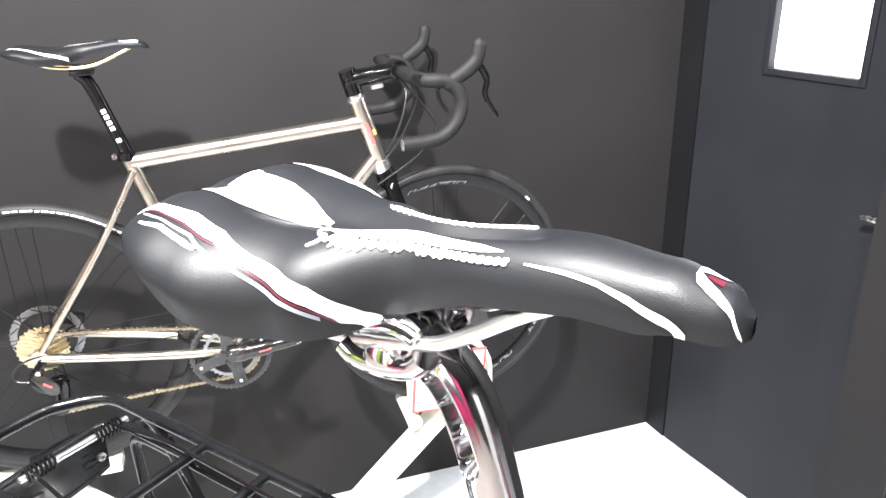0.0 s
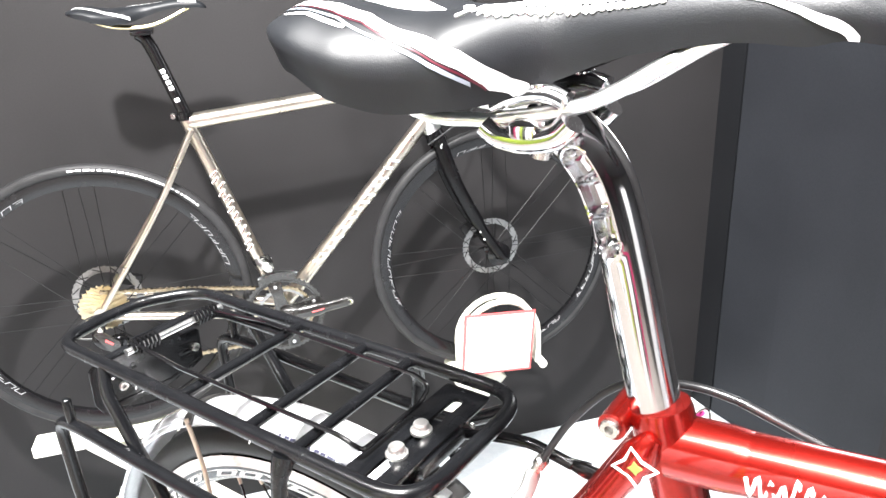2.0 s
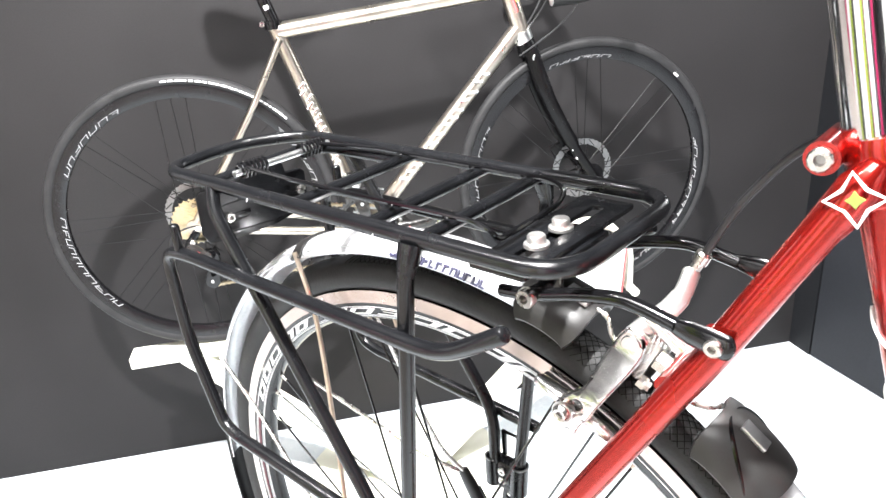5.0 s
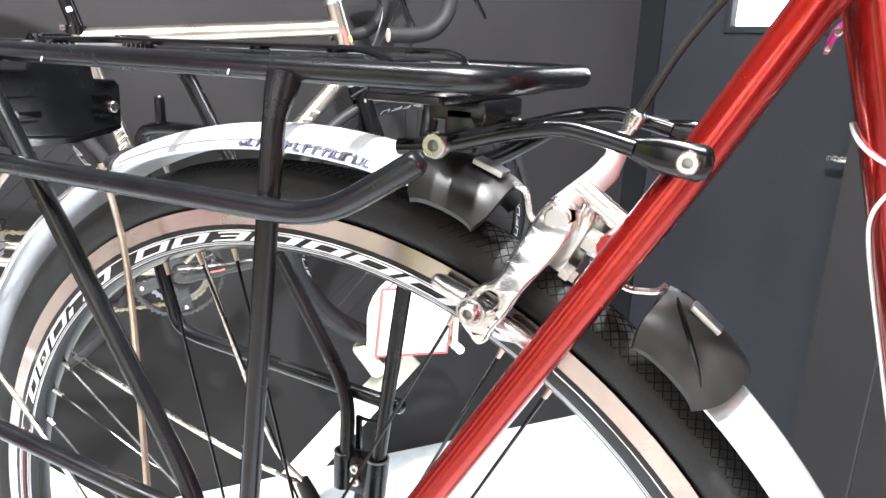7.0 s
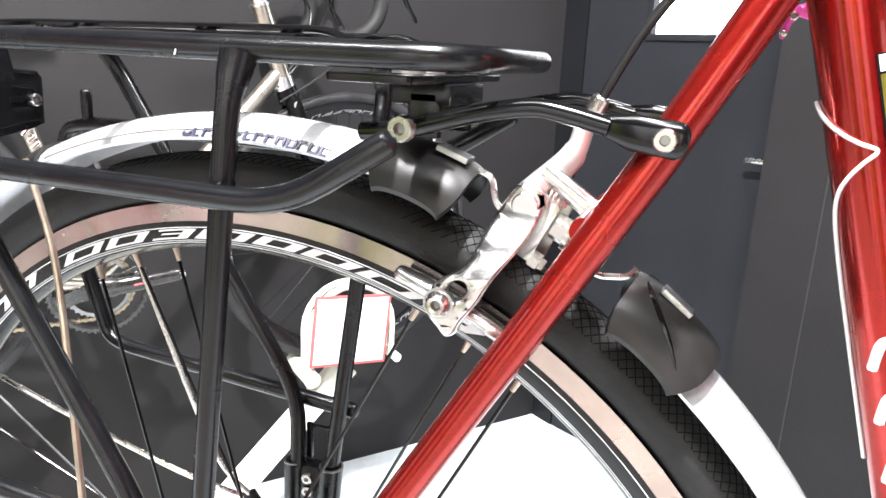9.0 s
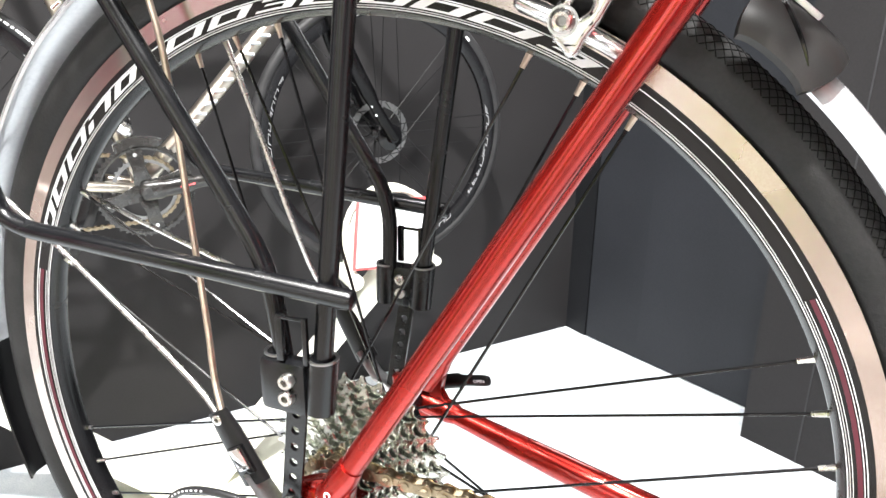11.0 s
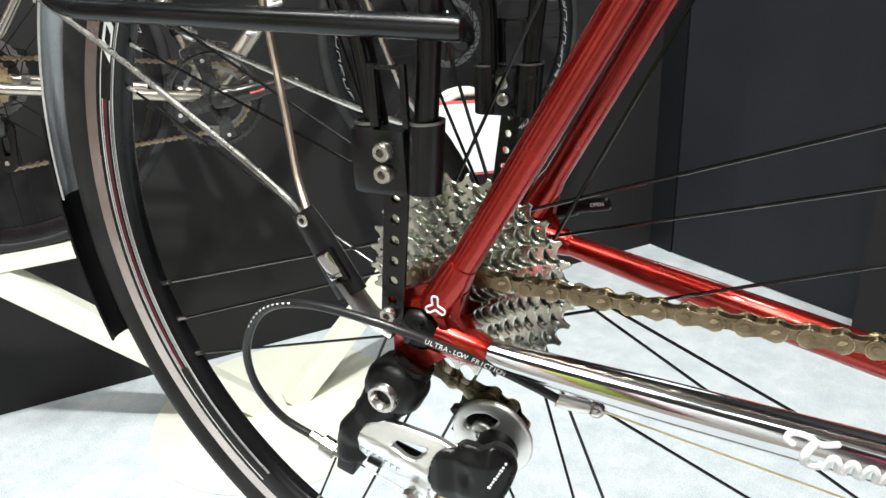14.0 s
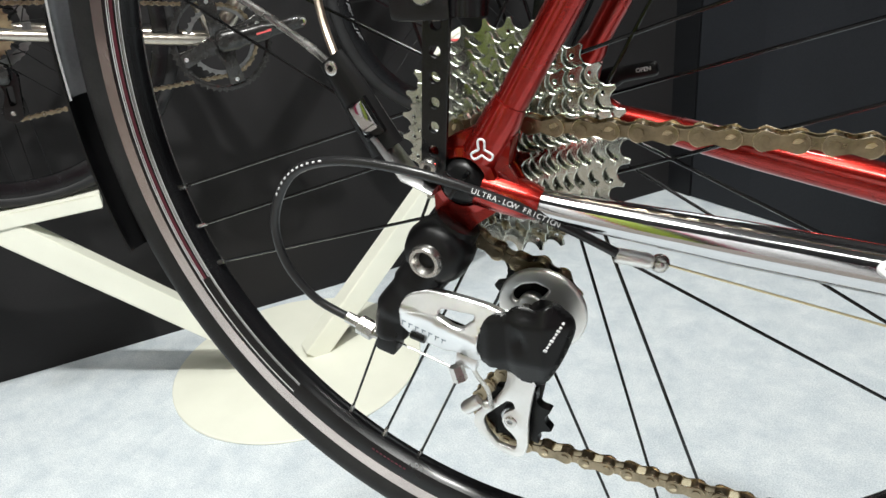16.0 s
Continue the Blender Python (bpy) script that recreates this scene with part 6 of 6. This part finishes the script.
    part("washer", sweep([(0.1750, -0.002, 0.3216), (0.1772, -0.002, 0.3206)], 0.0086, 16), STEEL, br)
    part("toothed_washer", gear(16, 0.0098, 0.0012, -0.0012, 0.0012, 0.003), STEEL, br).matrix_basis = pose(0.1795, 0.001, 0.3265, 0, 0, 0) @ pose(0, 0, 0, 0, 28, 0) @ pose(0, 0, 0, 0, 0, 90)
    for k in range(4):
        part("spring_tooth", sweep([(0.1652 + 0.0024 * k, -0.003, 0.3360 - 0.0008 * k), (0.1668 + 0.0024 * k, -0.003, 0.3412 - 0.0008 * k)], 0.0011, 6), STEEL, br)
    # arm that rises to the cable
    part("cable_arm", sweep(curve_pts([(0.1550, -0.0065, 0.3375), (0.1615, 0.001, 0.3445), (0.1680, 0.010, 0.3515), (0.1722, 0.019, 0.3590), (0.1735, 0.0290, 0.3715)]), [0.0074] * 6 + [0.0072] * 6 + [0.0070] * 6 + [0.0062] * 6 + [0.0050], 14, flat=0.7), CAST, br)
    part("cable_adjuster", sweep([(0.1735, 0.0295, 0.3700), (0.1770, 0.0295, 0.3770), (0.1771, 0.0295, 0.3772), (0.1800, 0.0295, 0.3830), (0.1806, 0.0295, 0.3842)], [0.0034, 0.0034, 0.0048, 0.0048, 0.0032], 12), STEEL, br)
    part("brake_cable", sweep(curve_pts([(0.1795, 0.0295, 0.3820), (0.1855, 0.0297, 0.3945), (0.1985, 0.0300, 0.4185), (0.2200, 0.0310, 0.4465), (0.240, 0.0325, 0.4600), (0.268, 0.033, 0.4665), (0.29, 0.032, 0.4668), (0.313, 0.030, 0.4625), (0.40, 0.026, 0.438)]), 0.0025, 10), CABLE, BIKE, "black brake cable housing")


rear_brake()


# rear derailleur, chain, gear cable, quick release
def drivetrain():
    shift = Vector((0, 0, -0.0030))
    rd = part("rear_derailleur", revolve([(0, -0.0945), (0.010, -0.0945), (0.0155, -0.091), (0.0175, -0.085), (0.0165, -0.074), (0, -0.074)], 24, (-0.0150, 0, -0.0335), ring=False), PLASTIC, BIKE, "silver and black rear derailleur")
    rd.matrix_basis = Matrix.Translation(shift)
    part("hanger_link", sweep([(-0.006, -0.076, -0.020), (-0.012, -0.078, -0.030)], [0.012, 0.0135], 14), PLASTIC, rd)
    part("pivot_bolt", revolve([(0, -0.0935), (0.0042, -0.0935), (0.0062, -0.0985), (0.0078, -0.0985), (0.0088, -0.097), (0.0088, -0.094), (0, -0.094)], 24, (-0.0160, 0, -0.0340), ring=False), STEEL, rd)
    part("upper_body", sweep(curve_pts([(-0.018, -0.084, -0.041), (-0.032, -0.087, -0.058), (-0.043, -0.089, -0.072), (-0.045, -0.0905, -0.086)]), [0.0125] * 6 + [0.011] * 6 + [0.0095] * 6 + [0.0085], 14, flat=0.8), PLASTIC, rd)
    # long silver link: two facets that meet in a ridge, with an open window
    ridge, along_r = Vector((-0.0325, -0.0605)), Vector((0.0420, -0.0135)).normalized()
    def link_y(x, z):
        d = (Vector((x, z)) - ridge).dot(Vector((-along_r.y, along_r.x)))
        return -0.101 + (0.55 * d if d > 0 else -0.35 * d) + 0.0006 * math.exp(-(d / 0.0012) ** 2)
    face = [(-0.0322, -0.0602), (-0.0295, -0.0549), (-0.0248, -0.0521), (-0.0190, -0.0513), (-0.0125, -0.0519), (0.0020, -0.0544), (0.0130, -0.0566), (0.0242, -0.0606), (0.0180, -0.0606), (0.0130, -0.0650), (0.0106, -0.0715), (0.0090, -0.0800), (0.0140, -0.0862), (0.0060, -0.0880), (-0.0040, -0.0850), (-0.0110, -0.0862), (-0.0200, -0.0846), (-0.0300, -0.0805), (-0.0362, -0.0748)]
    window = [(-0.0119, -0.0628), (-0.0098, -0.0597), (-0.0024, -0.0604), (0.0074, -0.0615), (0.0068, -0.0641), (0.0014, -0.0680), (-0.0032, -0.0673)]
    link = holed(rounded(face, 0.0022, 3), [rounded(window, 0.0014, 3)], 0.0, 0.0042, 0.0011, 3, 16)
    for v in link.verts:
        v.co.y += link_y(v.co.x, v.co.z)
    part("silver_link", link, ALLOY, rd, "polished silver parallelogram link")
    part("inner_link", sweep([(-0.036, -0.082, -0.075), (0.018, -0.082, -0.089)], 0.0055, 10, flat=0.6), PLASTIC, rd)
    for k in range(7):
        x, z = -0.0318 + 0.0037 * k, -0.0700 - 0.0012 * k
        a = Vector((x, link_y(x, z) - 0.0001, z))
        part("small_mark", box((0.0024, 0.0003, 0.0005), a, 0.0001, (0, 16, 0)), GREY_TRIM, rd)
        part("small_mark", box((0.0005, 0.0003, 0.0026), a + Vector((-0.0011, 0.0003, -0.0012)), 0.0001, (0, 16, 0)), GREY_TRIM, rd)
    # black knuckle: a barrel at the link, a flat face with a dimple, an under-face that falls away
    def knuckle_y(x, z):
        y = -0.099 + 0.6 * max(0.0, x - 0.044) + 0.35 * max(0.0, -0.082 - z) + 0.5 * max(0.0, z + 0.060)
        y -= 0.0016 * math.exp(-((x - 0.0165) / 0.0042) ** 2) - 0.0010 * math.exp(-((x - 0.0245) / 0.0030) ** 2)
        y += 0.0022 * math.exp(-((x - 0.0315) / 0.0026) ** 2 - ((z + 0.0700) / 0.0048) ** 2)
        return y + 0.0022 * math.exp(-((x - 0.0350) / 0.0045) ** 2 - ((z + 0.0555) / 0.0030) ** 2)
    kn = [(0.0108, -0.0690), (0.0120, -0.0648), (0.0153, -0.0592), (0.0194, -0.0566), (0.0244, -0.0563), (0.0272, -0.0538), (0.0310, -0.0524), (0.0385, -0.0536), (0.0424, -0.0518), (0.0470, -0.0506), (0.0520, -0.0530), (0.0562, -0.0572), (0.0573, -0.0625), (0.0550, -0.0712), (0.0513, -0.0803), (0.0462, -0.0900), (0.0425, -0.0945), (0.0373, -0.0964), (0.0313, -0.0962), (0.0247, -0.0922), (0.0175, -0.0888), (0.0110, -0.0856), (0.0094, -0.0780)]
    loop = curve_pts([(x, 0, z) for x, z in kn + kn[:1]], 3)
    shell = holed([(p.x, p.z) for p in loop[:-1]], [], 0.0, 0.020, 0.0, 1, 26)
    for k in range(1, 26):
        bmesh.ops.bisect_plane(shell, geom=shell.verts[:] + shell.edges[:] + shell.faces[:], plane_co=(0.009 + 0.0019 * k, 0, 0), plane_no=(1, 0, 0))
    bmesh.ops.bevel(shell, geom=[e for e in shell.edges if e.calc_face_angle(0) > 1.2 and e.verts[0].co.y < 0.001 and e.verts[1].co.y < 0.001], offset=0.0026, segments=4, affect="EDGES", profile=0.5)
    for v in shell.verts:
        deep = max(0.0, v.co.y - 0.0016)
        v.co.y += knuckle_y(v.co.x, v.co.z)
        v.co.x -= 0.42 * deep
        v.co.z -= 0.68 * deep
    knuckle = part("lower_knuckle", shell, PLASTIC, rd)
    for k in range(9):
        x, z = 0.0449 + 0.00093 * k, -0.0717 + 0.00166 * k
        part("white_mark", box((0.0013, 0.0008, 0.0012 if k % 3 else 0.0018), (x, knuckle_y(x, z) - 0.0001, z), 0.0002, (0, -60, 27)), WHITE_TRIM, knuckle)
    part("cage_pivot", disc(0.0125, -0.080, -0.050, (0.0315, 0, -0.0835), 20), PLASTIC, rd)
    up, lo = Vector((0.0200, 0, -0.0790)), Vector((0.0052, 0, -0.1603))
    around = lambda c, r, n: [(c[0] + r * math.cos(2 * math.pi * k / n), c[1] + r * math.sin(2 * math.pi * k / n)) for k in range(n)]
    bean = [(0.0106, -0.0735), (0.0117, -0.0688), (0.0169, -0.0643), (0.0251, -0.0623), (0.0325, -0.0652), (0.0285, -0.0702), (0.0262, -0.0722), (0.0237, -0.0700), (0.0190, -0.0695), (0.0155, -0.0720), (0.0140, -0.0757)]
    part("cage_ring", holed(around((0.0275, -0.0785), 0.0248, 48), [rounded(bean[::-1], 0.002, 3)], -0.0545, -0.0505, 0.0016, 3), CAST, rd, "silver pulley cage")
    side = [(0.0040, -0.0950), (0.0400, -0.1000), (0.0262, -0.1160), (0.0223, -0.1280), (0.0196, -0.1400), (0.0164, -0.1586), (0.0156, -0.1762), (0.0129, -0.1851), (0.0068, -0.1880), (-0.0044, -0.1852), (-0.0153, -0.1766), (-0.0201, -0.1690), (-0.0178, -0.1595), (-0.0056, -0.1484), (0.0017, -0.1373), (0.0048, -0.1283), (0.0050, -0.1150)]
    gap = [(-0.0110, -0.1598), (0.0038, -0.1455), (0.0074, -0.1458), (0.0086, -0.1501), (0.0013, -0.1551), (-0.0007, -0.1612), (0.0014, -0.1664), (0.0059, -0.1703), (0.0083, -0.1740), (0.0080, -0.1799), (0.0053, -0.1817), (-0.0040, -0.1800), (-0.0110, -0.1709), (-0.0125, -0.1646)]
    part("cage_plate", holed(rounded(side, 0.003, 3), [rounded(gap, 0.0015, 3)], -0.0540, -0.0505, 0.0009, 2), CAST, rd)
    part("cage_plate", plate([(0.008, -0.10), (0.034, -0.09), (0.024, -0.13), (0.014, -0.178), (-0.004, -0.18), (-0.015, -0.166)], -0.0355, -0.034, 0.0004), SATIN, rd)
    for c, teeth in ((up, 10), (lo, 10)):
        part("pulley", gear(teeth, 0.0238, 0.0050, -0.046, -0.040, 0.004, c), PLASTIC, rd)
        part("pulley_cap", disc(0.0072, -0.0512, -0.039, c, 20), SATIN, rd)
        hex_bolt(c + Vector((0, -0.0540, 0)), 0.0040, 0.0010, rd)
    # limit screws, cable clamp, adjuster
    part("limit_screw", sweep([(-0.030, -0.095, -0.079), (-0.022, -0.095, -0.081)], 0.0026, 8), PLASTIC, rd)
    part("cable_bolt", sweep([(-0.0045, -0.097, -0.0925), (-0.002, -0.098, -0.1005)], 0.0040, 6), STEEL, rd)
    part("clamp_plate", box((0.012, 0.005, 0.008), (0.001, -0.094, -0.0895), 0.0015, (0, 12, 0)), ALLOY, rd)
    part("clamp_wire", sweep(curve_pts([(0.003, -0.093, -0.0890), (0.0020, -0.088, -0.1020), (0.0035, -0.078, -0.1200), (-0.0010, -0.066, -0.1420)]), 0.0013, 6), STEEL, rd)
    part("stop_pin", sweep([(-0.0042, -0.066, -0.1410), (-0.0062, -0.055, -0.1500)], 0.0028, 10, dome=True), CAST, rd)
    part("stop_pin", sweep([(-0.0150, -0.070, -0.1430), (-0.0085, -0.068, -0.1380)], 0.0042, 12, dome=True), CAST, rd)
    part("adjuster", sweep([(-0.0735, -0.0905, -0.0795), (-0.066, -0.0905, -0.0825), (-0.0655, -0.0905, -0.0827), (-0.057, -0.0905, -0.0862), (-0.0565, -0.0905, -0.0864), (-0.047, -0.0905, -0.0885)], [0.0032, 0.0032, 0.0054, 0.0054, 0.0032, 0.003], 8), STEEL, rd)
    part("adjuster_seat", box((0.012, 0.012, 0.016), (-0.046, -0.0905, -0.0865), 0.002, (0, 15, 0)), PLASTIC, rd)
    housing = curve_pts([(0.0725, -0.0625, -0.0385), (0.048, -0.073, -0.0215), (0.0225, -0.0855, -0.0055), (-0.016, -0.0965, 0.0095), (-0.056, -0.099, 0.0132), (-0.085, -0.0995, 0.0045), (-0.1020, -0.0995, -0.0206), (-0.1030, -0.098, -0.0475), (-0.0915, -0.094, -0.0705), (-0.0735, -0.0905, -0.0825)], 8)
    h = part("gear_cable", sweep(housing, 0.00245, 10), CABLE, BIKE, "black gear cable housing with white print")
    for i in range(34, 45):
        p, q = housing[i], housing[i].lerp(housing[i + 1], 0.55)
        lift = Vector((0, -0.0021, 0.0011))
        part("small_mark", sweep([p + lift, p.lerp(q, 0.7) + lift], 0.00055, 5), WHITE_TRIM, h)
    run = housing[19:8:-1]
    lengths = [0.0]
    for p, q in zip(run, run[1:]):
        lengths.append(lengths[-1] + (q - p).length)
    words = "ULTRA-LOW FRICTION"
    for k, letter in enumerate(words):
        if letter == " ":
            continue
        at = lengths[-1] * (k + 0.5) / len(words)
        i = max(j for j in range(len(run) - 1) if lengths[j] <= at)
        f = (at - lengths[i]) / (lengths[i + 1] - lengths[i])
        p, d = run[i].lerp(run[i + 1], f), (run[i + 1] - run[i]).normalized()
        out = Vector((0, -1, 0.35))
        out = (out - d * out.dot(d)).normalized()
        m = Matrix((d, out.cross(d), out)).transposed().to_4x4()
        m.translation = p + out * 0.00246
        data = bpy.data.curves.new("letter", "FONT")
        data.body, data.size, data.extrude, data.align_x, data.align_y = letter, 0.0036, 0.00005, "CENTER", "CENTER"
        data.materials.append(WHITE_TRIM)
        sign = new("letter", data)
        sign.parent = h
        sign.matrix_basis = m
    stop = part("cable_stop", sweep([(0.069, -0.0635, -0.0375), (0.0700, -0.0632, -0.0378), (0.0835, -0.0588, -0.0412), (0.0845, -0.0585, -0.0415), (0.0855, -0.0582, -0.0418)], [0.0033, 0.0038, 0.0038, 0.0034, 0.0026], 14), CAST, BIKE, "bright alloy cable stop")
    part("stop_knob", revolve([(0.0, 0.0046), (0.0024, 0.0040), (0.0042, 0.0020), (0.0046, 0.0), (0.0042, -0.0020), (0.0024, -0.0040), (0.0, -0.0046)], 14, (0.0885, -0.0572, -0.0425), ring=False), STEEL, stop)
    part("bare_cable", sweep([(0.092, -0.056, -0.0435), (0.40, -0.026, -0.115)], 0.0006, 5), BRASS, stop)
    part("bare_cable", sweep([(-0.047, -0.0905, -0.0885), (-0.0035, -0.0965, -0.0955)], 0.0007, 5), STEEL, rd)
    # chain: round the sprocket, past the pulleys and forward
    r, ry = 0.0225, -0.0552
    pts = [Vector((0.42, -0.0535, 0.0175)), Vector((0.16, -0.0555, 0.0198)), Vector((0.03, -0.0555, 0.0221))]
    pts += [on_wheel(r, a, ry) for a in range(90, 236, 10)]
    up, lo = up + shift, lo + shift
    pts += [Vector((-0.0128, -0.0445, -0.0455)), Vector((-0.0002, -0.044, -0.0535)), Vector((0.012, -0.0435, -0.0590))]
    pts += [up + on_wheel(0.0222, a, -0.043) for a in range(76, -80, -12)]
    pts += [lo + on_wheel(0.0240, a, -0.043) for a in range(150, 268, 12)]
    pts += [Vector((0.11, -0.043, -0.1900)), Vector((0.43, -0.0425, -0.199))]
    chain(pts, BIKE, CHAIN)
    # chainrings stand just past the picture, crank arm and the chain guide end show
    ring = part("chainring", gear(34, 0.071, 0.0045, -0.048, -0.045, 0.055, (0.415, 0, -0.075)), SATIN, BIKE)
    for k in range(5):
        a = 18 + 72 * k
        part("spider_arm", sweep([Vector((0.415, -0.05, -0.075)), Vector((0.415, -0.048, -0.075)) + on_wheel(0.058, a)], [0.012, 0.008], 10, flat=0.5), SATIN, ring)
    part("crank_arm", sweep([(0.41, -0.070, -0.070), (0.33, -0.078, -0.038), (0.2175, -0.082, 0.0185)], [0.016, 0.0125, 0.0125], 16, flat=0.55, up=(0, 0, 1), dome=True), ALLOY, ring, "polished crank arm without a pedal")
    # quick release lever on the far side
    q = part("quick_release", sweep([(0.0, 0.078, 0.0), (0.0, 0.094, 0.0)], 0.011, 16), PLASTIC, BIKE)
    part("lever", sweep(curve_pts([(0.006, 0.089, 0.003), (0.018, 0.0915, 0.0055), (0.034, 0.091, 0.0105), (0.0545, 0.090, 0.0150)]), [0.0072] * 6 + [0.0066] * 6 + [0.0050] * 6 + [0.0046], 12, flat=0.6, dome=True), PLASTIC, q, "black quick-release lever")
    text = bpy.data.curves.new("word", "FONT")
    text.body, text.size, text.extrude, text.align_x, text.align_y = "OPEN", 0.0036, 0.0001, "CENTER", "CENTER"
    word = new("word", text)
    word.data.materials.append(WHITE_TRIM)
    word.parent = q
    word.matrix_basis = pose(0.0485, 0.0860, 0.0150, 90, -12, 0)


drivetrain()


# stand under the red bicycle
def red_stand():
    st = thing("display_stand", pose(0, 0, 0), "cream bicycle display stand under the bottom bracket", "stand")
    part("base_plate", disc(0.24, 0.0, 0.006, (0.62, 0.0, 0), 64, 0.002, axis="z"), CREAM, st)
    part("arm", flat_bar((0.60, 0.0, 0.004), (0.43, 0.0, AXLE - 0.10), 0.05, 0.05), CREAM, st)
    part("cradle", flat_bar((0.39, 0.0, AXLE - 0.097), (0.45, 0.0, AXLE - 0.095), 0.07, 0.012), CREAM, st)


red_stand()
